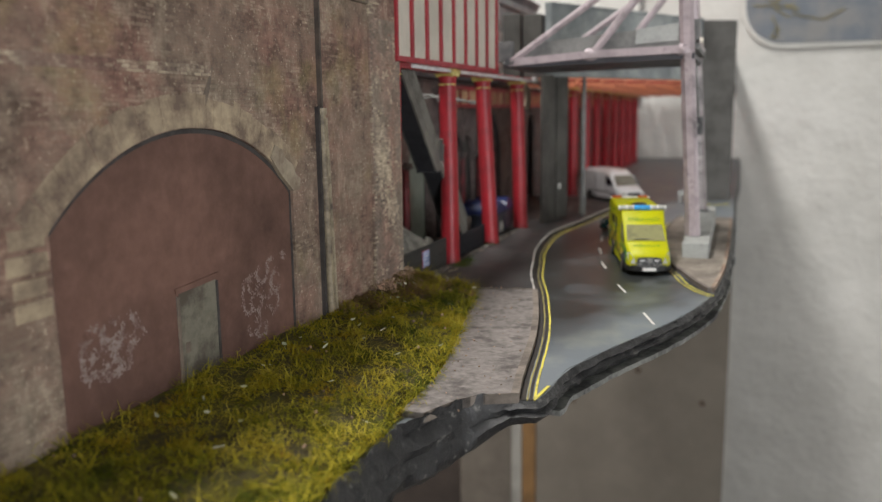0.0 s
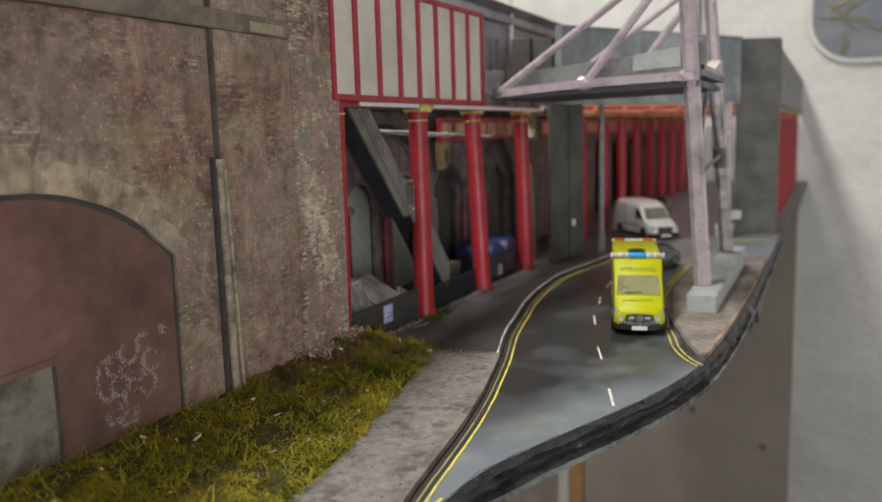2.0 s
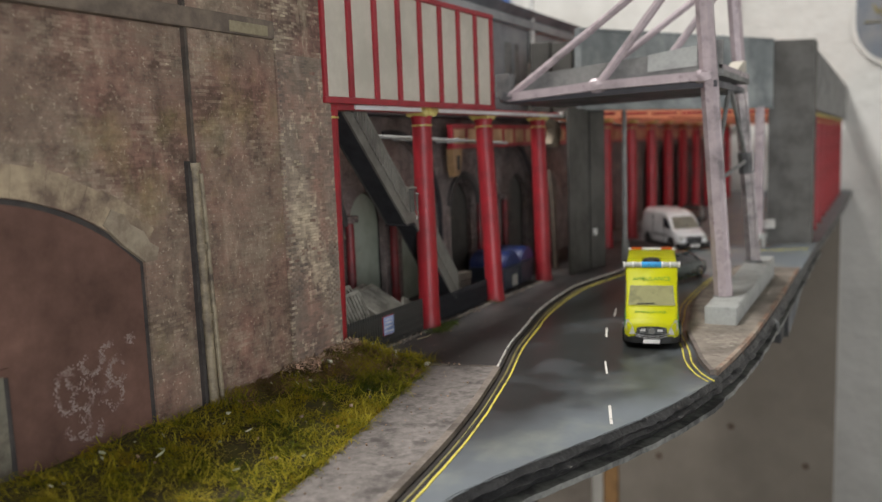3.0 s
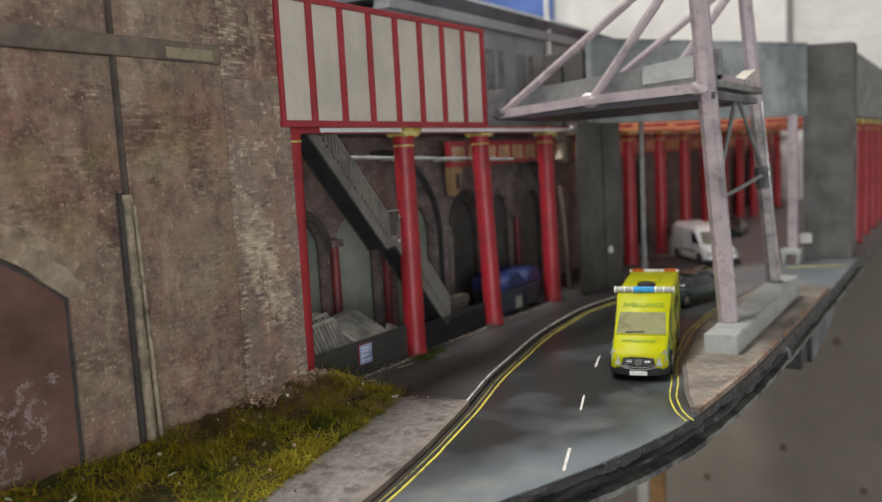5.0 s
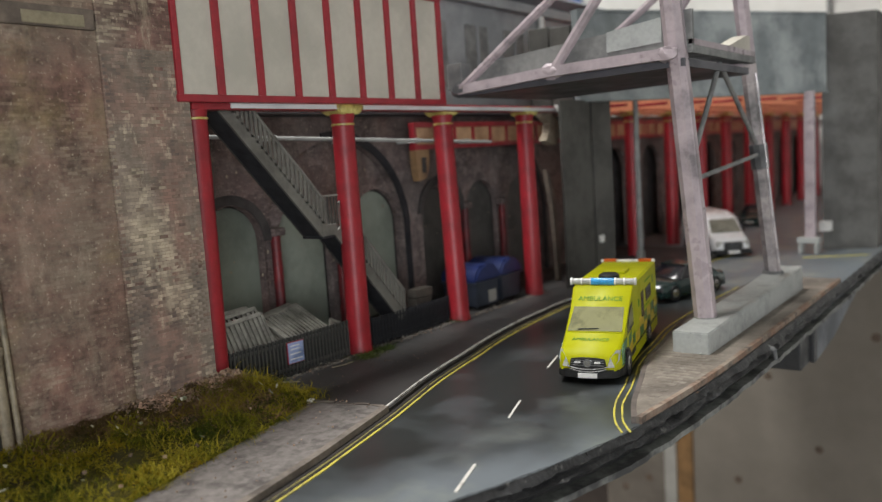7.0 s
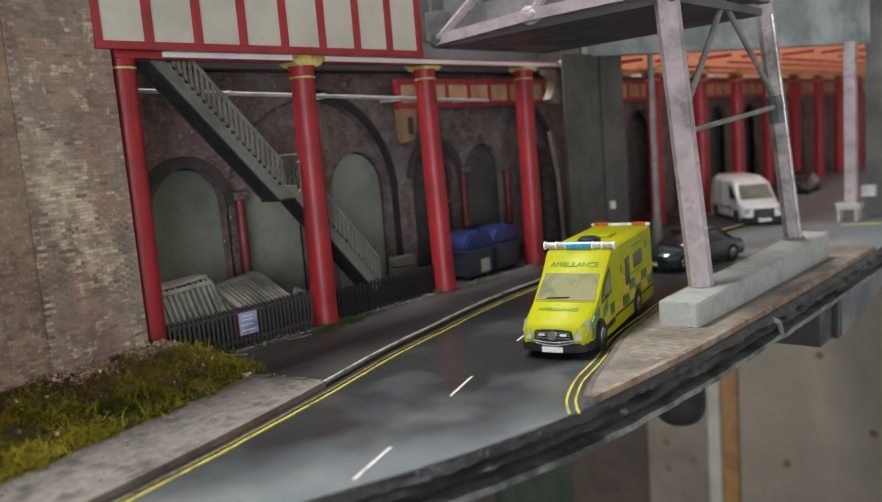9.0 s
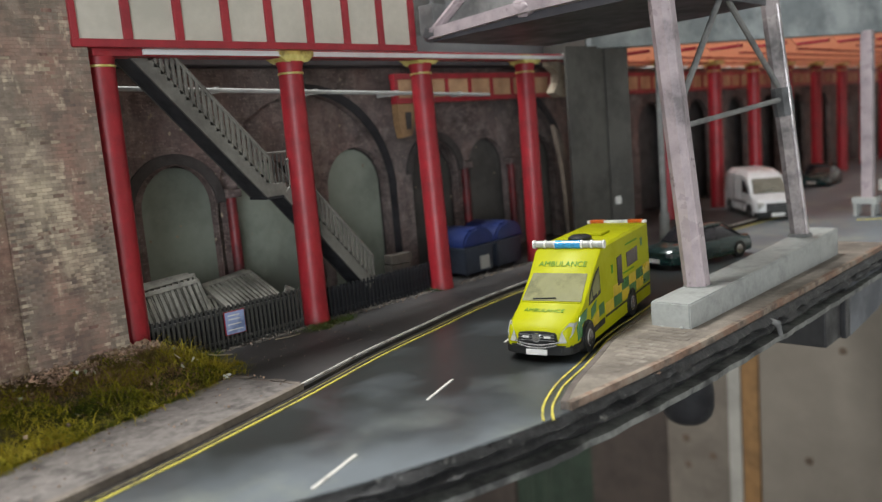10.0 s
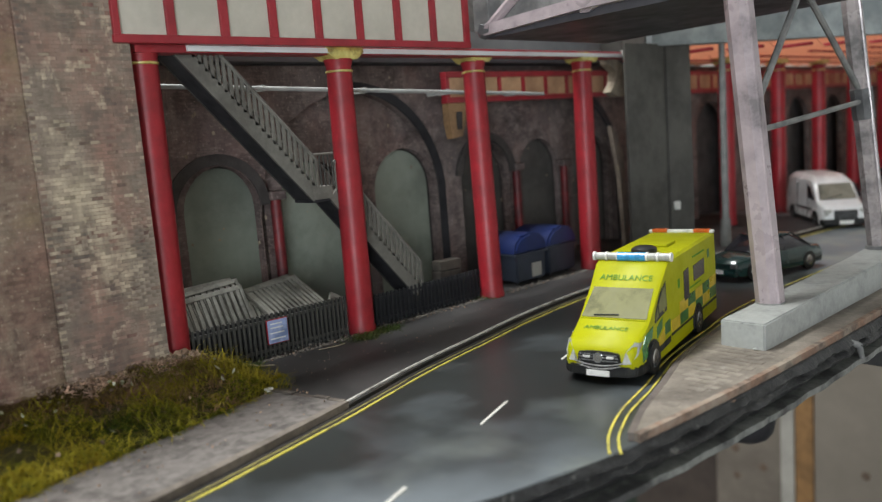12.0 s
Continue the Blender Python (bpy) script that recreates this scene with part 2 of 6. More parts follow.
def brick_face_mat(name, soot, plain, red, cream):
    """Single bricks: the tone jumps brick by brick, while flaking paint, bare red and soot lie in upright patches."""
    m = mat(name, plain, tuple(v * 0.8 for v in plain), tuple(v * 0.6 for v in plain), grain=0.9, stain=0.12, rough=0.85, bump=0.35, spec=0.25)
    n, k = m.node_tree.nodes, m.node_tree.links
    b = n["Principled BSDF"]
    out = b.inputs["Base Color"].links[0].from_socket
    geo, info = n.new("ShaderNodeNewGeometry"), n.new("ShaderNodeObjectInfo")
    add, fr = n.new("ShaderNodeMath"), n.new("ShaderNodeMath")
    k.new(geo.outputs["Random Per Island"], add.inputs[0])
    k.new(info.outputs["Random"], add.inputs[1])
    fr.operation = "FRACT"
    k.new(add.outputs[0], fr.inputs[0])
    mp = n.new("ShaderNodeMapping")
    mp.inputs["Scale"].default_value = (1000, 1000, 450)
    k.new(geo.outputs["Position"], mp.inputs[0])

    def patches(colour, base, scale, shift, lo, hi, share, jump):
        t = n.new("ShaderNodeTexNoise")
        t.inputs["Scale"].default_value, t.inputs["Detail"].default_value, t.inputs["Roughness"].default_value = scale, 5, 0.62
        off = n.new("ShaderNodeVectorMath")
        off.inputs[1].default_value = (0, shift, shift * 1.7)
        k.new(mp.outputs[0], off.inputs[0])
        k.new(off.outputs[0], t.inputs["Vector"])
        mix = n.new("ShaderNodeMath")
        mix.operation = "MULTIPLY_ADD"
        mix.inputs[1].default_value = jump
        k.new(fr.outputs[0], mix.inputs[0])
        k.new(t.outputs[0], mix.inputs[2])
        r = n.new("ShaderNodeMapRange")
        r.inputs[1].default_value, r.inputs[2].default_value, r.inputs[4].default_value = lo, hi, share
        k.new(mix.outputs[0], r.inputs[0])
        x = n.new("ShaderNodeMix")
        x.data_type = "RGBA"
        k.new(r.outputs[0], x.inputs["Factor"])
        k.new(base, x.inputs[6])
        x.inputs[7].default_value = (*colour, 1)
        return x.outputs[2]

    out = patches(red, out, 0.035, 13.0, 0.5, 0.64, 0.7, 0.05)
    out = patches(soot, out, 0.05, 57.0, 0.44, 0.6, 0.8, -0.05)
    out = patches(cream, out, 0.06, 31.0, 0.53, 0.68, 0.8, 0.07)
    out = patches(cream, out, 0.3, 77.0, 0.62, 0.74, 0.6, 0.1)
    tone = n.new("ShaderNodeMapRange")
    tone.inputs[3].default_value, tone.inputs[4].default_value = 0.9, 1.1
    k.new(fr.outputs[0], tone.inputs[0])
    hs = n.new("ShaderNodeHueSaturation")
    k.new(tone.outputs[0], hs.inputs["Value"])
    k.new(out, hs.inputs["Color"])
    k.new(hs.outputs[0], b.inputs["Base Color"])
    return m


M_BRICK = brick_face_mat("flaking_brick_face", (0.12, 0.1, 0.087), (0.31, 0.25, 0.2), (0.32, 0.18, 0.14), (0.58, 0.48, 0.35))
M_CHIP = mat("tan_chips", (0.58, 0.38, 0.27), (0.44, 0.28, 0.2), (0.24, 0.15, 0.11), grain=0.5, stain=0.15, rough=0.9, island=0.4)
M_ARCH = brick_mat("arcade_brick", (0.165, 0.128, 0.121), (0.138, 0.107, 0.102), (0.143, 0.115, 0.108), (0.1, 0.087, 0.083), streak=(0.38, 0.31, 0.28), pale=0.3, fleck=0.2, red=(0.15, 0.088, 0.076), mottle=0.5)
M_INFILL = mat("infill_brown", (0.178, 0.094, 0.071), (0.14, 0.071, 0.053), (0.066, 0.033, 0.024), grain=0.2, stain=0.02, rough=0.8, bump=0.1, stain_at=(0.42, 0.7))
M_RING = mat("arch_ring_stone", (0.44, 0.35, 0.235), (0.27, 0.21, 0.145), (0.151, 0.108, 0.081), grain=0.2, stain=0.09, rough=0.88, bump=0.25, stain_at=(0.4, 0.62))
M_STONE = mat("grey_stone", (0.351, 0.293, 0.215), (0.26, 0.215, 0.156), (0.195, 0.15, 0.111), grain=0.3, stain=0.1, rough=0.85, bump=0.4)
M_BAND = mat("string_course", (0.195, 0.152, 0.117), (0.15, 0.117, 0.091), (0.105, 0.083, 0.067), grain=0.4, stain=0.06, rough=0.85, bump=0.3)
M_JOINT = mat("groove_shade", (0.1, 0.078, 0.062), (0.075, 0.06, 0.05), (0.05, 0.042, 0.037), grain=0.6, stain=0.08, rough=0.85)
M_BANDPALE = mat("pale_course", (0.3, 0.26, 0.17), (0.24, 0.2, 0.13), grain=0.7, stain=0.1, rough=0.85)
# black for sooty marks and for strips that stand in for shade
M_SOOTSHADE = mat("soot_shade_black", (0.058, 0.05, 0.047), (0.044, 0.039, 0.037), grain=1, stain=0.1, rough=0.85)
M_PIPE = mat("pipe_ochre_grey", (0.32, 0.265, 0.18), (0.22, 0.18, 0.12), (0.08, 0.06, 0.045), grain=0.4, stain=0.08, rough=0.6, bump=0.2)
M_DOOR = mat("door_grey", (0.19, 0.175, 0.135), (0.14, 0.13, 0.1), (0.075, 0.062, 0.047), grain=0.4, stain=0.07, rough=0.7, bump=0.3, stain_at=(0.46, 0.6))
M_CHALK = mat("graffiti_white", (0.299, 0.246, 0.224), (0.229, 0.167, 0.15), (0.141, 0.081, 0.066), grain=1.2, stain=0.3, rough=0.95, stain_at=(0.46, 0.6), spec=0.1)
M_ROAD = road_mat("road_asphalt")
M_TARMAC = mat("pavement_tarmac", (0.03, 0.028, 0.028), (0.02, 0.019, 0.019), (0.042, 0.038, 0.037), grain=2, stain=0.03, rough=0.6, bump=0.15)
M_PAVE = mat("pavement_stone", (0.194, 0.173, 0.16), (0.0986, 0.0862, 0.0792), (0.0598, 0.051, 0.0466), grain=0.38, stain=0.11, rough=0.7, bump=0.7, stain_at=(0.5, 0.66))


def weathered(m, dirt, scale, lo, hi, share, jump=0.0):
    """Lay patches of dirt over a finished material, running on from piece to piece."""
    n, k = m.node_tree.nodes, m.node_tree.links
    b = n["Principled BSDF"]
    src = b.inputs["Base Color"].links[0].from_socket
    geo, info = n.new("ShaderNodeNewGeometry"), n.new("ShaderNodeObjectInfo")
    t = n.new("ShaderNodeTexNoise")
    t.inputs["Scale"].default_value, t.inputs["Detail"].default_value, t.inputs["Roughness"].default_value = scale, 7, 0.68
    k.new(geo.outputs["Position"], t.inputs["Vector"])
    each = n.new("ShaderNodeMath")
    each.operation = "MULTIPLY_ADD"
    each.inputs[1].default_value = jump
    k.new(info.outputs["Random"], each.inputs[0])
    k.new(t.outputs[0], each.inputs[2])
    r = n.new("ShaderNodeMapRange")
    r.inputs[1].default_value, r.inputs[2].default_value, r.inputs[4].default_value = lo, hi, share
    k.new(each.outputs[0], r.inputs[0])
    x = n.new("ShaderNodeMix")
    x.data_type = "RGBA"
    k.new(r.outputs[0], x.inputs["Factor"])
    k.new(src, x.inputs[6])
    x.inputs[7].default_value = (*dirt, 1)
    k.new(x.outputs[2], b.inputs["Base Color"])
    return m


M_ISLAND = mat("island_stone", (0.264, 0.229, 0.189), (0.202, 0.174, 0.145), (0.132, 0.11, 0.0915), grain=0.9, stain=0.05, rough=0.7, bump=0.25, stain_at=(0.45, 0.68))
M_PAVER = mat("island_paver", (0.284, 0.249, 0.206), (0.224, 0.194, 0.162), (0.146, 0.122, 0.101), grain=0.9, stain=0.06, rough=0.7, bump=0.25, stain_at=(0.45, 0.68))
M_ISLEDGE = mat("island_edge_brown", (0.25, 0.15, 0.1), (0.17, 0.105, 0.075), (0.3, 0.25, 0.2), grain=0.5, stain=0.07, rough=0.85, bump=0.6)
for m in (M_ISLAND, M_PAVER):
    weathered(m, (0.095, 0.078, 0.064), 55, 0.46, 0.64, 0.75, 0.06)
    weathered(m, (0.4, 0.375, 0.33), 150, 0.6, 0.74, 0.5, 0.05)
weathered(M_ISLEDGE, (0.07, 0.055, 0.045), 110, 0.5, 0.62, 0.8)
M_KERB = mat("kerb_pale", (0.2, 0.168, 0.138), (0.14, 0.116, 0.096), (0.07, 0.056, 0.046), grain=0.8, stain=0.045, rough=0.7)
M_KERBDARK = mat("kerb_dark", (0.14, 0.115, 0.1), (0.1, 0.08, 0.07), grain=0.8, stain=0.1, rough=0.7)
M_WHITELINE = mat("road_white", (0.66, 0.64, 0.6), (0.52, 0.5, 0.46), (0.2, 0.18, 0.16), grain=1.2, stain=0.11, rough=0.55, stain_at=(0.5, 0.66))
M_YELLOW = mat("road_yellow", (0.62, 0.54, 0.075), (0.52, 0.45, 0.07), (0.15, 0.13, 0.06), grain=1.2, stain=0.12, rough=0.5, stain_at=(0.5, 0.68))
M_YELWORN = mat("road_yellow_worn", (0.32, 0.275, 0.08), (0.23, 0.195, 0.065), (0.05, 0.045, 0.035), grain=1.2, stain=0.1, rough=0.55, stain_at=(0.48, 0.66))
# dark tone for the kerb foot and the strip between yellow lines
M_GUTTER = mat("gutter_dark", (0.03, 0.027, 0.025), (0.022, 0.02, 0.019), (0.045, 0.038, 0.032), grain=1, stain=0.06, rough=0.75, spec=0.2)
M_FOAM = mat("board_edge_black", (0.03, 0.03, 0.031), (0.012, 0.012, 0.013), (0.17, 0.165, 0.15), grain=0.7, stain=0.3, rough=0.42, bump=1.0, stain_at=(0.6, 0.7))
M_LIP = mat("lip_grey", (0.22, 0.225, 0.21), (0.14, 0.142, 0.135), (0.05, 0.05, 0.05), grain=0.5, stain=0.06, rough=0.6, bump=0.5, stain_at=(0.46, 0.6))
M_SOIL = mat("scatter_soil", (0.05, 0.036, 0.008), (0.03, 0.023, 0.006), (0.07, 0.062, 0.008), grain=0.5, stain=0.08, rough=0.95, bump=0.6)
M_RUBBLE = mat("rubble_scatter", (0.24, 0.155, 0.105), (0.16, 0.1, 0.066), (0.31, 0.225, 0.165), grain=1, stain=0.4, rough=0.9, island=0.55)
M_CRUMB = mat("crumbled_plaster", (0.2, 0.18, 0.155), (0.12, 0.105, 0.09), (0.05, 0.044, 0.04), grain=0.7, stain=0.1, rough=0.9, bump=0.5, stain_at=(0.42, 0.58), island=0.35)
M_FLAKE = mat("pale_leaf", (0.34, 0.36, 0.22), (0.26, 0.26, 0.14), (0.5, 0.48, 0.4), grain=0.5, stain=0.2, rough=0.8, island=0.3)
M_KNOT = mat("pine_knot", (0.13, 0.09, 0.062), (0.09, 0.062, 0.044), grain=0.1, stain=0.1, rough=0.7)
M_TWIG = mat("straw_twig", (0.36, 0.31, 0.22), (0.26, 0.22, 0.15), grain=0.6, stain=0.1, rough=0.8)
M_RED = mat("column_red", (0.35, 0.02, 0.029), (0.3, 0.017, 0.025), (0.21, 0.016, 0.022), grain=0.5, stain=0.05, rough=0.42, rough_var=0.1, bump=0.12, spec=0.42)
M_REDTRIM = mat("trim_red", (0.34, 0.025, 0.035), (0.28, 0.02, 0.03), (0.24, 0.02, 0.028), grain=0.6, stain=0.08, rough=0.42, bump=0.08)
M_GOLD = mat("capital_gold", (0.66, 0.58, 0.2), (0.5, 0.4, 0.1), (0.16, 0.11, 0.04), grain=0.5, stain=0.13, rough=0.38, bump=0.2)
M_CREAM = mat("panel_cream", (0.54, 0.5, 0.43), (0.5, 0.46, 0.395), (0.44, 0.41, 0.35), grain=0.3, stain=0.03, rough=0.55, bump=0.03)
M_WINDOW = mat("blind_pane_green", (0.236, 0.263, 0.219), (0.209, 0.232, 0.193), (0.155, 0.171, 0.142), grain=0.2, stain=0.03, rough=0.45, bump=0.02)
M_DULLPANE = mat("blind_pane_dark", (0.085, 0.08, 0.072), (0.07, 0.066, 0.06), (0.05, 0.047, 0.043), grain=0.2, stain=0.04, rough=0.6, bump=0.02)
M_POSTRED = mat("dull_red_post", (0.2, 0.018, 0.022), (0.15, 0.014, 0.018), (0.07, 0.012, 0.014), grain=0.5, stain=0.08, rough=0.5, bump=0.1)
M_BLACK = mat("stair_black", (0.035, 0.035, 0.037), (0.027, 0.027, 0.029), grain=0.8, stain=0.1, rough=0.5)
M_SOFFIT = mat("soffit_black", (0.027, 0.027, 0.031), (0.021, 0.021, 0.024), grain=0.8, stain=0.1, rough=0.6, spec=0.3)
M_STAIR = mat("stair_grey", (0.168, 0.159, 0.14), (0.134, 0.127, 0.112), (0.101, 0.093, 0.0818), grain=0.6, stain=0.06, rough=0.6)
M_RAIL = mat("railing_dark", (0.05, 0.049, 0.046), (0.037, 0.036, 0.034), (0.085, 0.08, 0.071), grain=1, stain=0.1, rough=0.55)
M_HURDLE = mat("hurdle_grey", (0.22, 0.212, 0.184), (0.17, 0.163, 0.14), (0.1, 0.094, 0.081), grain=0.8, stain=0.12, rough=0.6)
M_STEEL = mat("gantry_paint", (0.475, 0.4, 0.422), (0.37, 0.31, 0.328), (0.176, 0.154, 0.161), grain=0.3, stain=0.075, rough=0.36, metal=0.1, bump=0.25, stain_at=(0.5, 0.68))
M_STEELPATCH = mat("gantry_stained", (0.46, 0.41, 0.41), (0.37, 0.33, 0.33), (0.17, 0.16, 0.16), grain=0.35, stain=0.045, rough=0.3, metal=0.2, bump=0.12, stain_at=(0.5, 0.62))
M_STEELDK = mat("gantry_dark", (0.13, 0.13, 0.135), (0.1, 0.1, 0.105), (0.06, 0.06, 0.062), grain=0.5, stain=0.08, rough=0.45, bump=0.12)
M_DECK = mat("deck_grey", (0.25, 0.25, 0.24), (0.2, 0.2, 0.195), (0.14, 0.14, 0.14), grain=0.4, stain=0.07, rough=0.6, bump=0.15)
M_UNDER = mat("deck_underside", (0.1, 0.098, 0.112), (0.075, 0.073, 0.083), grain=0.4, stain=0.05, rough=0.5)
M_PLINTH = mat("plinth_concrete", (0.387, 0.396, 0.383), (0.333, 0.342, 0.329), (0.252, 0.257, 0.248), grain=0.6, stain=0.09, rough=0.65, bump=0.2, stain_at=(0.5, 0.7))
M_PIER = mat("pier_grey", (0.088, 0.084, 0.075), (0.076, 0.073, 0.066), (0.058, 0.055, 0.05), grain=0.35, stain=0.05, rough=0.6, bump=0.04)
M_FASCIA = mat("bridge_fascia", (0.23, 0.255, 0.262), (0.16, 0.178, 0.184), (0.36, 0.385, 0.385), grain=0.1, stain=0.03, rough=0.6, bump=0.1)
M_WOODORANGE = mat("timber_orange", (0.27, 0.15, 0.06), (0.22, 0.12, 0.048), grain=0.2, stain=0.04, rough=0.55)
M_CRATE = mat("crate_timber", (0.085, 0.072, 0.058), (0.06, 0.05, 0.041), (0.04, 0.034, 0.03), grain=0.4, stain=0.08, rough=0.75, bump=0.3)
M_TAN = mat("bracket_tan", (0.33, 0.2, 0.1), (0.25, 0.15, 0.07), (0.15, 0.09, 0.05), grain=0.5, stain=0.1, rough=0.6)
M_FRIEZE = mat("frieze_cream", (0.52, 0.33, 0.19), (0.46, 0.28, 0.155), (0.36, 0.21, 0.12), grain=0.5, stain=0.08, rough=0.55)
M_CANOPY = glow_through("canopy_boards", (0.8, 0.5, 0.37), (0.74, 0.42, 0.3), (0.6, 0.28, 0.2), grain=0.3, stain=0.04, rough=0.6)
M_BLUE = mat("bin_blue", (0.0135, 0.0255, 0.112), (0.0112, 0.021, 0.09), grain=0.5, stain=0.06, rough=0.4, bump=0.05)
M_BINDARK = mat("bin_body", (0.035, 0.042, 0.06), (0.028, 0.034, 0.05), grain=0.5, stain=0.06, rough=0.45)
M_WHITE = mat("van_white", (0.74, 0.75, 0.76), (0.7, 0.71, 0.72), (0.6, 0.61, 0.62), grain=0.2, stain=0.05, rough=0.28, coat=0.4, bump=0.01)
M_GREEN = mat("car_green", (0.009, 0.0375, 0.036), (0.0075, 0.0315, 0.03), grain=0.3, stain=0.05, rough=0.22, coat=0.6, bump=0.01)
M_AMB = mat("ambulance_yellow", (0.385, 0.39, 0.001), (0.365, 0.37, 0.001), (0.33, 0.335, 0.001), grain=0.2, stain=0.05, rough=0.45, spec=0.18, bump=0.01)
M_TEXT = mat("livery_letters", (0.1, 0.26, 0.02), (0.08, 0.22, 0.02), grain=0.3, stain=0.05, rough=0.6, spec=0.2, bump=0.0)
M_AMBGREEN = mat("livery_green", (0.03, 0.16, 0.03), (0.025, 0.14, 0.028), grain=0.3, stain=0.05, rough=0.32, coat=0.4, bump=0.0)
M_AMBORANGE = mat("livery_amber", (0.72, 0.52, 0.01), (0.68, 0.48, 0.01), grain=0.3, stain=0.05, rough=0.32, coat=0.4, bump=0.0)
M_GLASS = mat("tinted_screen", (0.21, 0.205, 0.09), (0.17, 0.165, 0.075), (0.09, 0.085, 0.05), grain=0.12, stain=0.1, rough=0.55, spec=0.15, bump=0.0, stain_at=(0.5, 0.7))
M_SMOKE = mat("pale_screen", (0.24, 0.225, 0.18), (0.18, 0.17, 0.135), grain=0.2, stain=0.08, rough=0.4, spec=0.3, bump=0.0)
M_DARKGLASS = mat("dark_glass", (0.025, 0.022, 0.03), (0.02, 0.018, 0.024), grain=0.3, stain=0.1, rough=0.12, coat=0.4, bump=0.0)
M_TYRE = mat("tyre_rubber", (0.02, 0.02, 0.02), (0.015, 0.015, 0.015), grain=1, stain=0.2, rough=0.5, spec=0.35)
M_CHROME = mat("chrome", (0.6, 0.6, 0.6), (0.5, 0.5, 0.5), grain=1, stain=0.2, rough=0.22, metal=0.9, bump=0)
M_LENS = mat("lens_clear", (0.46, 0.46, 0.43), (0.34, 0.34, 0.31), grain=1.0, stain=0.3, rough=0.35, coat=0.1, bump=0)
M_LAMPBLUE = mat("beacon_blue", (0.05, 0.34, 0.7), (0.04, 0.28, 0.6), grain=1.5, stain=0.3, rough=0.2, coat=0.5, bump=0)
M_LAMPRED = mat("beacon_red", (0.6, 0.12, 0.02), (0.5, 0.1, 0.02), grain=1.5, stain=0.3, rough=0.25, bump=0)
M_PLATE = mat("plate_white", (0.78, 0.77, 0.74), (0.74, 0.73, 0.7), grain=0.3, stain=0.1, rough=0.4, bump=0)
M_SIGNBLUE = mat("sign_blue", (0.26, 0.34, 0.6), (0.4, 0.45, 0.64), grain=0.5, stain=0.2, rough=0.5, bump=0)
M_PLASTER = mat("room_plaster", (0.72, 0.71, 0.68), (0.66, 0.65, 0.62), (0.52, 0.51, 0.48), grain=0.02, stain=0.007, rough=0.85, bump=0.1, stain_at=(0.4, 0.7))
M_WAVY = mat("wavy_plaster", (0.67, 0.66, 0.632), (0.632, 0.623, 0.595), (0.539, 0.53, 0.502), grain=0.007, stain=0.006, rough=0.85, bump=0.8, depth=0.02, stain_at=(0.4, 0.7))
M_HARDBOARD = mat("plywood_panel", (0.227, 0.198, 0.165), (0.201, 0.176, 0.145), (0.166, 0.144, 0.118), grain=0.03, stain=0.008, rough=0.75, bump=0.05, stain_at=(0.4, 0.75))
M_PINE = mat("knotty_pine", (0.16, 0.136, 0.112), (0.136, 0.116, 0.0952), (0.109, 0.0912, 0.0748), grain=0.05, stain=0.01, rough=0.7, bump=0.05)
M_PINEPALE = mat("faded_white_paint", (0.352, 0.337, 0.306), (0.306, 0.291, 0.264), grain=0.05, stain=0.01, rough=0.7, bump=0.05)
M_UNDERBROWN = mat("under_shade_brown", (0.0562, 0.0413, 0.0338), (0.045, 0.0338, 0.0285), grain=0.05, stain=0.01, rough=0.7)
M_GREENCLOTH = mat("cloth_green", (0.03, 0.046, 0.03), (0.023, 0.037, 0.024), grain=0.1, stain=0.01, rough=0.9)
M_FLOOR = mat("room_floor", (0.16, 0.14, 0.12), (0.13, 0.115, 0.1), grain=0.02, stain=0.004, rough=0.7)
M_CEIL = mat("room_ceiling", (0.78, 0.77, 0.74), (0.75, 0.74, 0.71), grain=0.02, stain=0.004, rough=0.9)
M_STATION = mat("station_grey", (0.34, 0.35, 0.36), (0.3, 0.31, 0.32), (0.24, 0.25, 0.26), grain=0.2, stain=0.03, rough=0.7)
M_SLATE = mat("slate_dark", (0.14, 0.15, 0.17), (0.115, 0.125, 0.14), grain=0.4, stain=0.03, rough=0.55)
M_POSTER = mat("board_slate_blue", (0.16, 0.18, 0.21), (0.13, 0.15, 0.18), (0.22, 0.22, 0.22), grain=0.03, stain=0.015, rough=0.6, bump=0)
M_OCHRE = mat("ochre_marks", (0.3, 0.25, 0.09), (0.24, 0.2, 0.08), grain=0.05, stain=0.02, rough=0.7)
M_SKYBLUE = mat("blue_card", (0.1, 0.18, 0.5), (0.09, 0.16, 0.44), grain=0.05, stain=0.01, rough=0.7)


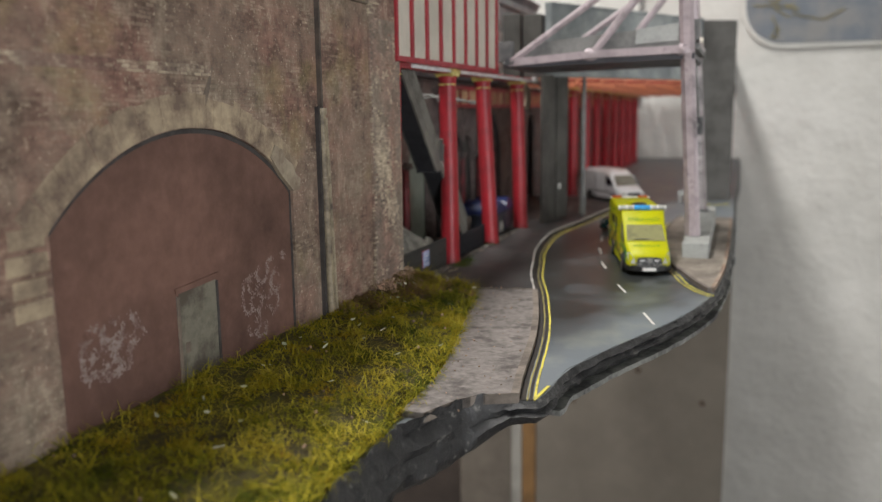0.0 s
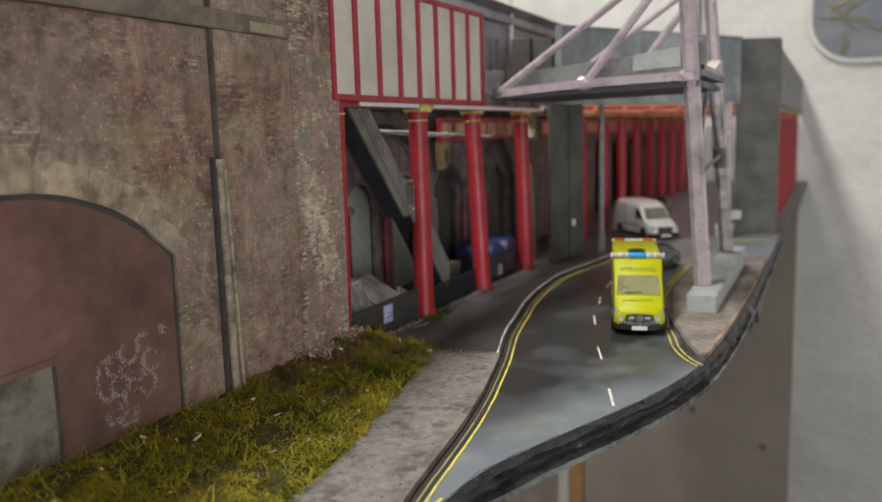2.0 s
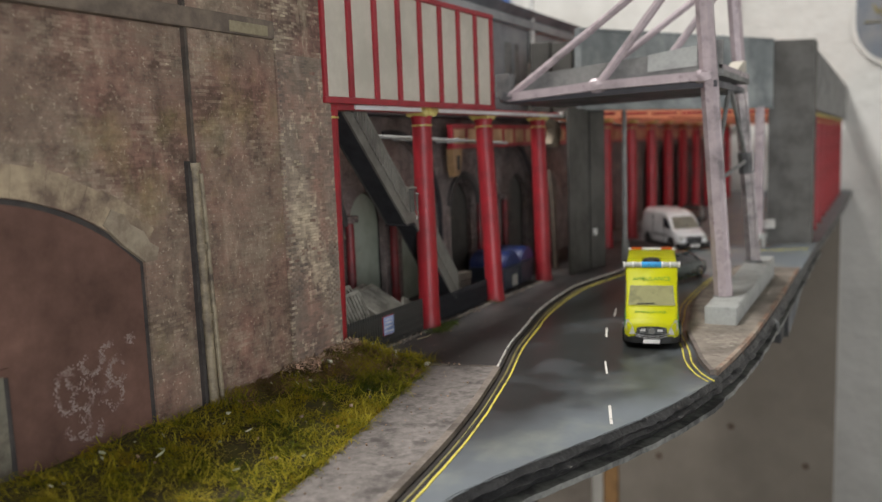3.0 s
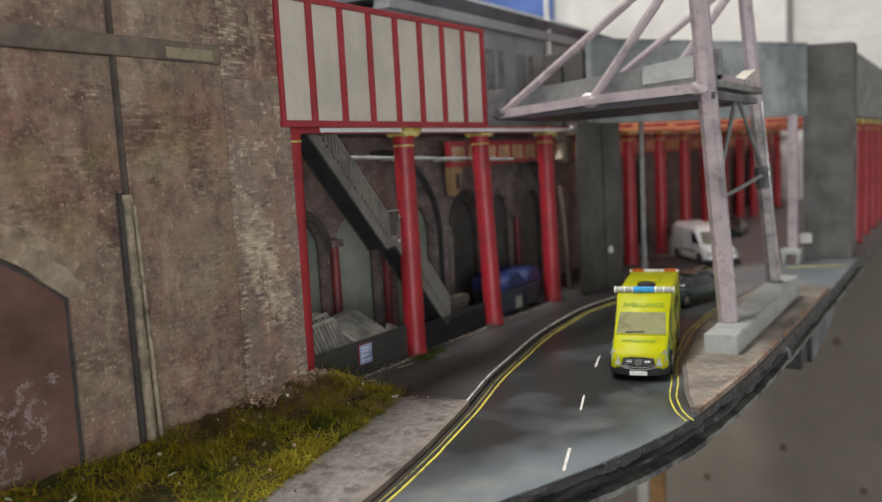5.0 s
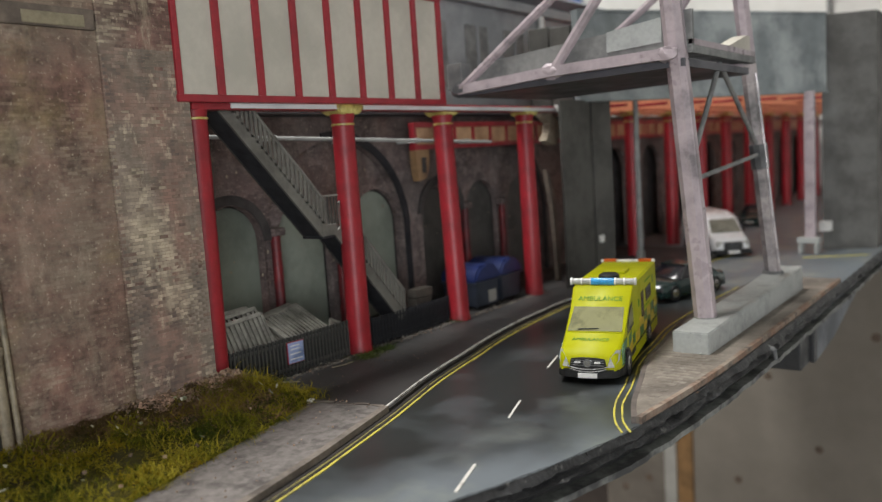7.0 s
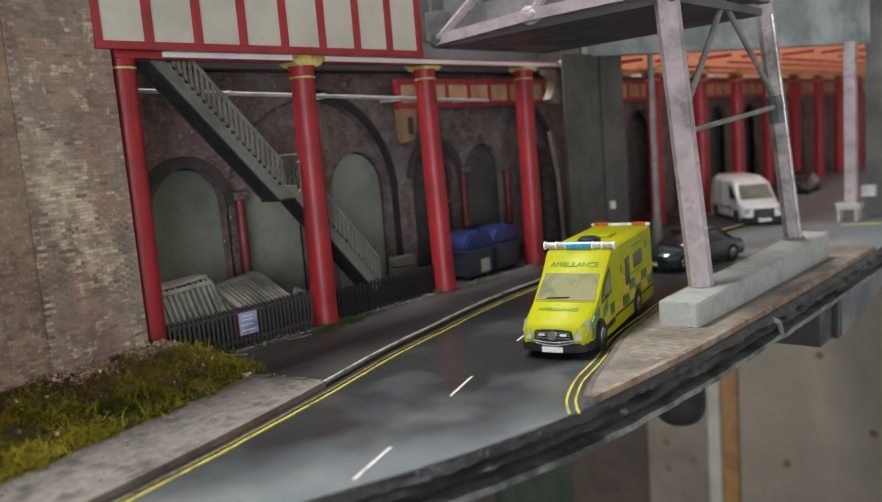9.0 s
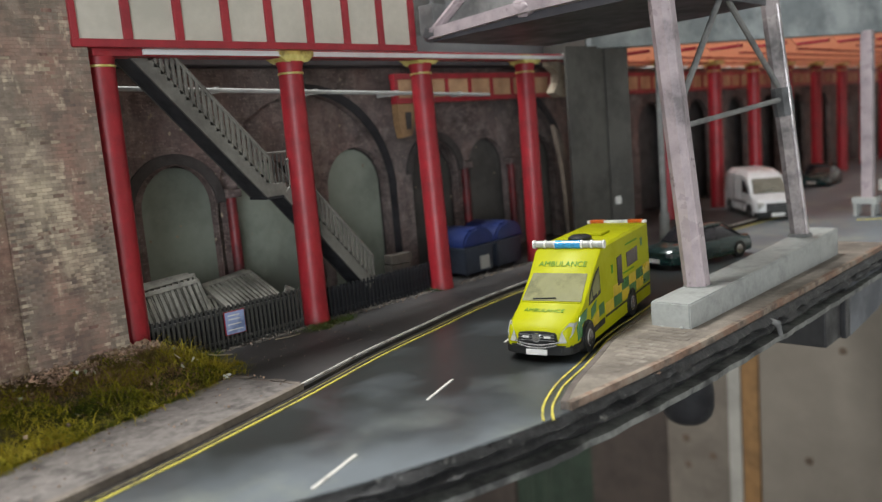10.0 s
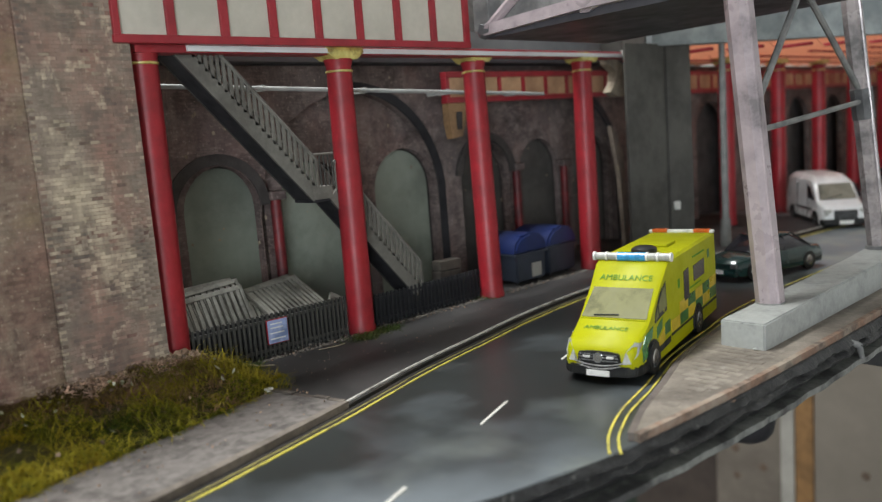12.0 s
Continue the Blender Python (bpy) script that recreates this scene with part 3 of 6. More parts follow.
def grass_mat(name, cols, patch=38):
    """Blades coloured by patch of ground and blade by blade."""
    m = bpy.data.materials.new(name)
    m.use_nodes = True
    n, k = m.node_tree.nodes, m.node_tree.links
    b = n["Principled BSDF"]
    geo = n.new("ShaderNodeNewGeometry")
    r = n.new("ShaderNodeValToRGB")
    while len(r.color_ramp.elements) < len(cols):
        r.color_ramp.elements.new(0.5)
    for i, c in enumerate(cols):
        r.color_ramp.elements[i].position = i / (len(cols) - 1)
        r.color_ramp.elements[i].color = (*c, 1)
    co = n.new("ShaderNodeTexCoord")
    t = n.new("ShaderNodeTexNoise")
    t.inputs["Scale"].default_value, t.inputs["Detail"].default_value = patch, 5
    k.new(co.outputs["Object"], t.inputs["Vector"])
    sub = n.new("ShaderNodeMapRange")
    sub.inputs[1].default_value, sub.inputs[2].default_value, sub.inputs[4].default_value = 0.34, 0.68, 0.75
    k.new(t.outputs[0], sub.inputs[0])
    mx = n.new("ShaderNodeMath")
    mx.operation = "MULTIPLY_ADD"
    mx.inputs[1].default_value = 0.35
    k.new(geo.outputs["Random Per Island"], mx.inputs[0])
    k.new(sub.outputs[0], mx.inputs[2])
    k.new(mx.outputs[0], r.inputs[0])
    k.new(r.outputs[0], b.inputs["Base Color"])
    b.inputs["Roughness"].default_value = 0.7
    b.inputs["Specular IOR Level"].default_value = 0.1
    return m


M_GRASS = grass_mat("static_grass", [(0.0249, 0.0362, 0.00766), (0.056, 0.0765, 0.00888), (0.0996, 0.107, 0.00888), (0.181, 0.158, 0.0101), (0.299, 0.221, 0.0138), (0.174, 0.105, 0.0211)], patch=42)
M_DEAD = grass_mat("dead_grass", [(0.06, 0.045, 0.015), (0.13, 0.085, 0.035), (0.22, 0.13, 0.075), (0.3, 0.19, 0.12)], patch=70)
M_STRAW = grass_mat("straw_fibre", [(0.101, 0.103, 0.0106), (0.202, 0.182, 0.015), (0.325, 0.273, 0.0216), (0.404, 0.327, 0.048)], patch=60)
M_WEED = grass_mat("weed_green", [(0.03, 0.055, 0.012), (0.05, 0.08, 0.018), (0.09, 0.1, 0.03)])


# ---------------------------------------------------------------- geometry helpers, all sizes in millimetres
def bm_new():
    return bmesh.new()


def box(bm, x0, x1, y0, y1, z0, z1, bevel=0.0):
    """Adds a box, bevelled by that many millimetres."""
    m = Matrix.LocRotScale(((x0 + x1) / 2, (y0 + y1) / 2, (z0 + z1) / 2), None, (abs(x1 - x0), abs(y1 - y0), abs(z1 - z0)))
    g = bmesh.ops.create_cube(bm, size=1, matrix=m)
    if bevel:
        es = list({e for v in g["verts"] for e in v.link_edges})
        bmesh.ops.bevel(bm, geom=es, offset=bevel, segments=2, profile=0.6, affect="EDGES")
    return bm


def rod(bm, a, b, r0, r1=None, n=10, spin=0.0, caps=True):
    """Adds a tapered round bar from a to b."""
    a, b = Vector(a), Vector(b)
    r1 = r0 if r1 is None else r1
    q = (b - a).to_track_quat("Z", "Y")
    rings = []
    for p, r in ((a, r0), (b, r1)):
        rings.append([bm.verts.new(p + q @ Vector((r * math.cos(spin + 2 * math.pi * i / n), r * math.sin(spin + 2 * math.pi * i / n), 0))) for i in range(n)])
    for i in range(n):
        bm.faces.new((rings[0][i], rings[0][(i + 1) % n], rings[1][(i + 1) % n], rings[1][i]))
    if caps:
        bm.faces.new(rings[0][::-1])
        bm.faces.new(rings[1])
    return bm


def lathe(bm, cx, cy, prof, n=24):
    """Turns a profile of (radius, z) about an upright axis."""
    rings = [[bm.verts.new((cx + r * math.cos(2 * math.pi * i / n), cy + r * math.sin(2 * math.pi * i / n), z)) for i in range(n)] for r, z in prof]
    for p, q in zip(rings, rings[1:]):
        for i in range(n):
            bm.faces.new((p[i], p[(i + 1) % n], q[(i + 1) % n], q[i]))
    bm.faces.new(rings[0][::-1])
    bm.faces.new(rings[-1])
    return bm


def prism(bm, pts, d, axis="x", at=0.0):
    """Extrudes a polygon of (u, v) by d along an axis: x takes (y, z), y takes (x, z), z takes (x, y)."""
    def put(u, v, w):
        return {"x": (w, u, v), "y": (u, w, v), "z": (u, v, w)}[axis]
    a = [bm.verts.new(put(u, v, at)) for u, v in pts]
    b = [bm.verts.new(put(u, v, at + d)) for u, v in pts]
    k = len(pts)
    fs = [bm.faces.new(a), bm.faces.new(b)]
    for i in range(k):
        fs.append(bm.faces.new((a[i], a[(i + 1) % k], b[(i + 1) % k], b[i])))
    bmesh.ops.recalc_face_normals(bm, faces=fs)
    return bm


def smooth_path(pts, step=4.0):
    """A round curve through the points, cut at about even steps."""
    pts = [Vector((*p, 0)[:3]) for p in pts]
    out = []
    for i in range(len(pts) - 1):
        p0, p1, p2, p3 = pts[max(i - 1, 0)], pts[i], pts[i + 1], pts[min(i + 2, len(pts) - 1)]
        k = max(1, int((p2 - p1).length / step))
        for j in range(k):
            t = j / k
            out.append(0.5 * ((2 * p1) + (p2 - p0) * t + (2 * p0 - 5 * p1 + 4 * p2 - p3) * t * t + (3 * p1 - p0 - 3 * p2 + p3) * t ** 3))
    out.append(pts[-1])
    return out


def offset_path(path, d):
    """The path moved sideways, to its right when d is positive."""
    out = []
    for i, p in enumerate(path):
        t = (path[min(i + 1, len(path) - 1)] - path[max(i - 1, 0)]).normalized()
        out.append(p + Vector((t.y, -t.x, 0)) * d)
    return out


def ribbon(bm, a, b, z0, z1=None):
    """A strip between two paths at height z1; with z0 below it, a solid."""
    z1 = z0 if z1 is None else z1
    k = min(len(a), len(b))
    ta, tb = [bm.verts.new((p.x, p.y, z1)) for p in a[:k]], [bm.verts.new((p.x, p.y, z1)) for p in b[:k]]
    fs = [bm.faces.new((ta[i], tb[i], tb[i + 1], ta[i + 1])) for i in range(k - 1)]
    if z1 > z0:
        ba, bb = [bm.verts.new((p.x, p.y, z0)) for p in a[:k]], [bm.verts.new((p.x, p.y, z0)) for p in b[:k]]
        for i in range(k - 1):
            fs.append(bm.faces.new((ta[i + 1], ba[i + 1], ba[i], ta[i])))
            fs.append(bm.faces.new((tb[i], bb[i], bb[i + 1], tb[i + 1])))
        fs.append(bm.faces.new((ta[0], ba[0], bb[0], tb[0])))
        fs.append(bm.faces.new((tb[-1], bb[-1], ba[-1], ta[-1])))
    bmesh.ops.recalc_face_normals(bm, faces=fs)
    return bm


def finish(name, bm, material, smooth=False):
    me = bpy.data.meshes.new(name)
    bm.normal_update()
    bm.to_mesh(me)
    bm.free()
    me.transform(Matrix.Scale(MM, 4))
    me.materials.append(material)
    if smooth:
        me.polygons.foreach_set("use_smooth", [True] * len(me.polygons))
        me.set_sharp_from_angle(angle=radians(38))
    return me


def part(name, bm, material, parent, label="", smooth=False):
    """Links a bmesh as one mesh under a thing or under a part."""
    ob = new(name, finish(name, bm, material, smooth))
    ob.parent = parent
    return tagged(ob, label)


def solid(name, bm, material, label, category, kind="", group="", smooth=False):
    """A thing that is a single mesh."""
    return tagged(new(name, finish(name, bm, material, smooth)), label, category, group, kind)


def thing(name, at, label, category, turn=0.0, group="", kind=""):
    """An empty at the thing's base, to carry its parts."""
    ob = new(name)
    ob.empty_display_size = 0.01
    ob.matrix_basis = pose(at[0] * MM, at[1] * MM, at[2] * MM, 0, 0, turn)
    return tagged(ob, label, category, group, kind)


rng = random.Random(7)

# ---------------------------------------------------------------- the room
def room_plane(name, x0, x1, y0, y1, z0, z1, m, label, category):
    return solid(name, box(bm_new(), x0, x1, y0, y1, z0, z1), m, label, category, "structure")


room_plane("wall_north", -1500, 1130, 1450, 1480, -950, 1300, M_WAVY, "white painted plaster wall behind the layout", "wall")
room_plane("wall_east", 1100, 1130, -1500, 1450, -950, 1300, M_PLASTER, "white painted plaster side wall", "wall")
room_plane("wall_west", -1500, -1470, -1500, 1450, -950, 1300, M_PLASTER, "white painted plaster side wall", "wall")
room_plane("wall_south", -1470, 1100, -1500, -1470, -950, 1300, M_PLASTER, "white painted plaster wall", "wall")
room_plane("floor", -1500, 1130, -1500, 1480, -980, -950, M_FLOOR, "brown room floor under the layout", "floor")
room_plane("ceiling", -1500, 1130, -1500, 1480, 1300, 1330, M_CEIL, "white painted ceiling", "ceiling")

fix = thing("ceiling_light", (-430, 150, 1300), "long white fluorescent batten on the ceiling", "ceiling light")
part("batten", box(bm_new(), -40, 40, -760, 760, -22, 0, 3), M_WHITE, fix)

# ---------------------------------------------------------------- plan lines
KERB = smooth_path([(-54, 196), (-57, 219), (-60, 236), (-66, 277), (-72, 308), (-77.5, 331), (-84.3, 357.5), (-94.5, 393), (-102.3, 430), (-107.6, 455), (-111.3, 480), (-114, 510), (-114.8, 543), (-107, 600), (-98, 680), (-90, 760)])
K_NEAR = [p for p in KERB if p.y <= 359]
K_FAR = [p for p in KERB if p.y >= 356]
EDGE = smooth_path([(-76, -60), (-78, 60), (-80, 120), (-82, 170), (-81.2, 185), (-78.5, 194), (-75, 203), (-71, 211), (-65, 216), (-57, 218.5), (-51.5, 220.5), (-50, 231), (-49.2, 243), (-47.5, 254), (-39, 278), (-27.5, 306), (-17.5, 333), (-11, 357), (-7.0, 378), (-4, 410), (-2.2, 440), (-0.8, 500), (-0.2, 560), (0, 630), (0, 690), (0, 754), (2, 860), (4, 1000), (4, 1300), (4, 1448)])
GRASS_EDGE = smooth_path([(-79, -60), (-80, 60), (-82, 140), (-84, 190), (-85.5, 228), (-91, 260), (-97, 288), (-104, 320), (-111, 348), (-113, 360)])
ISL_L = smooth_path([(-7.5, 380), (-14.5, 396), (-21.5, 418), (-30, 445), (-36, 480), (-40.5, 509), (-42, 561), (-41, 610), (-38, 640)])
ISL_R = smooth_path([(-7.6, 380.5), (-5.2, 410), (-3.2, 448), (-2.0, 523), (-1.6, 600), (-1.6, 640)])
ISL_YEL = smooth_path([(-8.0, 373.5), (-13.5, 381), (-20.5, 396.5), (-26.5, 418), (-35, 445), (-41, 480), (-45.5, 509), (-47, 561), (-46, 612)])


def at_y(path, y):
    for p, q in zip(path, path[1:]):
        if p.y <= y <= q.y:
            return p.lerp(q, (y - p.y) / max(1e-6, q.y - p.y))
    return path[0] if y < path[0].y else path[-1]


def even(path, ys):
    return [Vector((at_y(path, y).x, y, 0)) for y in ys]


YS = [196 + i * 4 for i in range(314)]
YS_NEAR = [196 + i * 3 for i in range(56)]

# base of the layout: one sheet of asphalt with a torn black edge
bm = bm_new()
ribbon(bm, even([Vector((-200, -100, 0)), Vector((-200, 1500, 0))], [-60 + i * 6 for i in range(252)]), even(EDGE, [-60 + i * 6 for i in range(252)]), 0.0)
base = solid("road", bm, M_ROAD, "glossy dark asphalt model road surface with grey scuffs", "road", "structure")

bm = bm_new()
prof = [(-0.3, 0.15), (0.5, -0.8), (1.2, -2.2), (0.2, -3.4), (1.6, -4.6), (0.6, -6.0), (-1.5, -7.6), (-5.0, -8.4)]
rows = []
for i, p in enumerate(smooth_path([(q.x, q.y) for q in EDGE], 1.6)):
    rows.append(p)
rings = []
for i, p in enumerate(rows):
    t = (rows[min(i + 1, len(rows) - 1)] - rows[max(i - 1, 0)]).normalized()
    nrm = Vector((t.y, -t.x, 0))
    ring = []
    for j, (o, z) in enumerate(prof):
        w = noise.noise(Vector((p.x * 0.11, p.y * 0.11, j * 1.7))) * 1.9 + noise.noise(Vector((p.x * 0.55, p.y * 0.4, j * 3.1))) * 0.9 + noise.noise(Vector((p.x * 1.7, p.y * 1.7, j * 4.3))) * 0.5
        near = max(0.0, min(1.0, (-58 - p.x) / 16))
        w += 2.6 * near * (j in (2, 3, 4, 5)) + 1.2 * near * noise.noise(Vector((p.x * 0.1, p.y * 0.1, j * 2.0)))
        if j == 0:
            o, z = o + 1.0 * near, z + (1.9 + 1.2 * noise.noise(Vector((p.x * 0.5, p.y * 0.5, 4)))) * min(1.0, 4 * near)
        ring.append(bm.verts.new(p + nrm * (o + w * (0.3 + 0.5 * near if j == 0 else 0.75)) + Vector((0, 0, z * (1 + (1.5 * near if j else 0)) + 0.45 * noise.noise(Vector((p.x * 0.5, p.y * 0.5, j * 5.0))) * (j > 0)))))
    rings.append(ring)
for a, b in zip(rings, rings[1:]):
    for j in range(len(prof) - 1):
        bm.faces.new((a[j], a[j + 1], b[j + 1], b[j]))
bmesh.ops.recalc_face_normals(bm, faces=bm.faces)
tagged(part("trim", bm, M_FOAM, base, "torn black-painted foam board edge", smooth=True), kind="structure")
ledge = even(EDGE, [236 + i * 3 for i in range(190)])
out_l = [p + Vector((1.9 + 1.1 * noise.noise(Vector((p.y * 0.11, 0, 2))) + 0.5 * noise.noise(Vector((p.y * 0.6, 0, 7))), 0, 0)) for p in ledge]
part("lower_lip", ribbon(bm_new(), offset_path(ledge, -4.0), out_l, -10.4, -8.6), M_LIP, base, "chipped pale grey lower lip")
bm = bm_new()
ribbon(bm, even([Vector((-200, -100, 0)), Vector((-200, 1500, 0))], [-60 + i * 12 for i in range(126)]), offset_path(even(EDGE, [-60 + i * 12 for i in range(126)]), -3.0), -8.0, -2.0)
part("underboard", bm, M_FOAM, base)


def lines(path, d, w, m, name, z=0.25, rough=0.25):
    c = offset_path(path, d)
    jit = [noise.noise(Vector((p.x * 0.15, p.y * 0.15, d))) * rough for p in c]
    a = [p + Vector((j, 0, 0)) for p, j in zip(offset_path(path, d - w / 2), jit)]
    b = [p + Vector((j, 0, 0)) for p, j in zip(offset_path(path, d + w / 2), jit)]
    return part(name, ribbon(bm_new(), a, b, z - 0.3, z), m, base)


lines(KERB[5:], 2.8, 0.5, M_YELWORN, "yellow_line")
lines(KERB[5:], 4.9, 0.72, M_YELLOW, "yellow_line")
lines(KERB[5:], 3.75, 0.9, M_GUTTER, "gutter", z=0.1)
lines([Vector((-52.2, 220.6, 0)), Vector((-51.6, 227, 0)), Vector((-50.9, 233, 0))], 0, 1.0, M_YELLOW, "line_end", z=0.3)
lines(ISL_YEL, -1.1, 0.6, M_YELLOW, "yellow_line")
lines(ISL_YEL, 1.3, 0.6, M_YELLOW, "yellow_line")
lines(KERB[5:], 1.25, 1.9, M_GUTTER, "gutter", z=0.15)
for a, b, w in (((-27.5, 316.5), (-33.2, 333.5), 0.95), ((-45.0, 369.5), (-51.0, 386.5), 0.75), ((-62.5, 425.5), (-67.5, 442.5), 0.8), ((-72, 470), (-76, 487), 0.8), ((-79, 515), (-81, 533), 0.8)):
    lines([Vector((*a, 0)), Vector(((a[0] + b[0]) / 2, (a[1] + b[1]) / 2, 0)), Vector((*b, 0))], 0, w, M_WHITELINE, "lane_dash")
lines([Vector((-40, 729, 0)), Vector((-20, 740, 0)), Vector((-3.5, 749, 0))], 0, 2.0, M_YELLOW, "yellow_line")

# pavements
ys = [p.y for p in K_NEAR]
def lip(path):
    return [Vector((min(p.x, at_y(EDGE, p.y).x + 0.3), p.y, 0)) for p in path]


bm = ribbon(bm_new(), even(GRASS_EDGE, [y - 8.0 * max(0.0, (y - 300) / 59) for y in ys]), lip(offset_path(K_NEAR, -2.0)), -1.0, 2.0)
pave = solid("pavement", bm, M_PAVE, "worn grey-pink stone pavement beside the grass bank", "pavement", "structure")
part("kerb", ribbon(bm_new(), lip(offset_path(K_NEAR, -2.0)), [p + Vector((0.02, 0, 0)) for p in lip(offset_path(K_NEAR, 0.4))], -1.0, 2.1), M_KERB, pave, "pale kerb edge")
bm = bm_new()
for xa, xb, dy, dz in ((-112, -103.5, 0.3, 0.1), (-103.2, -96, -0.2, -0.25), (-95.6, -90.5, 0.2, 0.05), (-90.2, -84.8, -0.3, -0.15)):
    box(bm, xa + 98, xb + 98, -0.9 + dy, 0.9 + dy, 0.5, 2.4 + dz, 0.3)
bmesh.ops.rotate(bm, verts=bm.verts, matrix=Matrix.Rotation(radians(15.2), 3, "Z"))
bmesh.ops.translate(bm, verts=bm.verts, vec=(-98.2, 354.0, 0))
part("edging", bm, M_KERB, pave)
part("broken_end", box(bm_new(), -113.0, -111.2, 348.6, 351.0, 1.4, 3.0, 0.35), M_PLATE, pave, "white broken kerb end")

ys = [p.y for p in K_FAR]
far_pave = solid("pavement_tarmac", ribbon(bm_new(), [Vector((-199, y - 26 * max(0.0, 1 - (y - 356) / 60), 0)) for y in ys], offset_path(K_FAR, -1.3), -0.8, 1.6), M_TARMAC, "dark brown tarmac pavement under the red columns", "pavement", "structure")
part("kerb", ribbon(bm_new(), offset_path(K_FAR, -1.3), offset_path(K_FAR, -0.6), -0.8, 1.75), M_WHITELINE, far_pave, "white painted kerb edge")
part("kerb", ribbon(bm_new(), offset_path(K_FAR, -0.6), offset_path(K_FAR, 0.6), -0.8, 1.2), M_GUTTER, far_pave)

iy = [382 + i * 3 for i in range(87)]
island = solid("pavement_island", ribbon(bm_new(), even(ISL_L, iy), even(ISL_R, iy), -0.8, 2.0), M_ISLAND, "pale stone traffic island under the gantry plinth", "pavement", "structure")
part("kerb", ribbon(bm_new(), offset_path(even(ISL_L, iy), -1.4), offset_path(even(ISL_L, iy), 0.3), -0.8, 2.1), M_KERBDARK, island)
part("edging", ribbon(bm_new(), offset_path(even(ISL_R, iy), -1.0), [p + Vector((0.25 * noise.noise(Vector((p.y * 0.3, 0, 0))), 0, 0)) for p in offset_path(even(ISL_R, iy), 0.7)], -2.2, 2.15), M_ISLEDGE, island, "brown bare card edge")

paver = None
for r in range(24):
    for q in range(14):
        y, x = 384 + r * 3.3, -44 + q * 4.6 + (2.3 if r % 2 else 0)
        if at_y(ISL_L, y).x + 2.6 < x - 2.3 and x + 2.3 < at_y(ISL_R, y).x - 2.4 and rng.random() > 0.03:
            if paver is None:
                paver = finish("paver", box(bm_new(), -2.22, 2.22, -1.57, 1.57, -0.2, 0.0, 0.1), M_PAVER)
            ob = new("paver", paver)
            ob.parent = island
            ob.matrix_basis = pose(x * MM, y * MM, (2.06 + rng.uniform(0, 0.06)) * MM, rng.uniform(-0.5, 0.5), rng.uniform(-0.5, 0.5), rng.uniform(-2, 2))

# ---------------------------------------------------------------- viaduct wall with a blind arch
ARC_C, ARC_R = (189.5, 5.0), 75.0


def arc_pts(c, r, a0, a1, n):
    return [(c[0] + r * math.cos(radians(a0 + (a1 - a0) * i / n)), c[1] + r * math.sin(radians(a0 + (a1 - a0) * i / n))) for i in range(n + 1)]


WTOP = 185
va = thing("wall_viaduct", (0, 0, 0), "sooty brown brick railway viaduct wall with a filled arch", "wall", kind="structure")
arch = arc_pts(ARC_C, ARC_R, 135, 45, 28)
bm = prism(bm_new(), [(-60, -6), (arch[0][0], -6)] + arch + [(arch[-1][0], -6), (264, -6), (264, WTOP), (-60, WTOP)], 22, "x", -165)
part("brick_face", bm, M_WALL, va)
part("pilaster", box(bm_new(), -165, -141.35, 264, 303.45, -6, WTOP, 0.2), M_WALL, va)
corner = part("corner_pilaster", box(bm_new(), -165, -140.6, 303.5, 333.9, -6, WTOP, 0.4), M_PIL, va, "pale flaking brick corner")
part("infill", prism(bm_new(), [(arch[0][0] + 0.3, -5)] + arc_pts(ARC_C, ARC_R - 0.3, 135, 45, 28) + [(arch[-1][0] - 0.3, -5)], 19.9, "x", -164), M_INFILL, va, "smooth red-brown arch filling")
a0 = 137.0
while a0 > 47:
    w = rng.uniform(2.2, 4.4)
    d, e = rng.uniform(8.2, 10.4), rng.uniform(-0.8, 0.8)
    q = arc_pts(ARC_C, ARC_R + 0.2, a0, a0 - w + 0.07, 2) + arc_pts(ARC_C, ARC_R + d, a0 - w + 0.07 + e * 0.3, a0 + e * 0.3, 2)
    part("voussoir", prism(bm_new(), q, 1.68 + rng.uniform(0, 0.05), "x", -144.6), M_RING, va)
    a0 -= w
part("arch_gap", prism(bm_new(), [(arch[0][0] - 0.2, 0)] + arc_pts(ARC_C, ARC_R - 0.1, 135, 45, 30) + [(arch[-1][0] + 0.2, 0), (arch[-1][0] - 1.5, 0)] + arc_pts(ARC_C, ARC_R - 1.5, 45, 135, 30) + [(arch[0][0] + 1.0, 0)], 0.6, "x", -144.6), M_SOOTSHADE, va, "dark gap round the filling")
for y, z, h, w in ((131.5, 55.5, 5.0, 6.0), (132.0, 50.0, 4.8, 7.6), (131.0, 44.8, 4.6, 5.4), (132.2, 39.6, 4.8, 6.6)):
    part("quoin", box(bm_new(), -144.6, -142.7 + 0.02 * w, y - w, y + 3.6, z, z + h - 0.5, 0.5), M_RING, va)
part("crack", prism(bm_new(), [(194.2, 87.0), (196.0, 85.4), (197.8, 88.4), (199.2, 92.0), (201.2, 97), (200.4, 97.2), (197.6, 92.2)], 0.2, "x", -143.1), M_BAND, va, "dark broken notch in the brickwork")
part("springer", prism(bm_new(), [(229, 69.6), (235, 63.4), (242.6, 57.4), (246.5, 57.6), (247.6, 61.2), (244.5, 63.0), (242.5, 66.4), (238, 69), (236, 71.8), (232, 73.6)], 1.5, "x", -144.0), M_STONE, va, "pale grey-beige springer stone")
part("string_course", box(bm_new(), -146, -140.2, -60, 303, 126.0, 132.2, 0.7), M_BAND, va)
part("string_course", box(bm_new(), -146, -139.9, 281, 299.5, 126.6, 130.2, 0.4), M_BANDPALE, va, "pale new stone in the course")
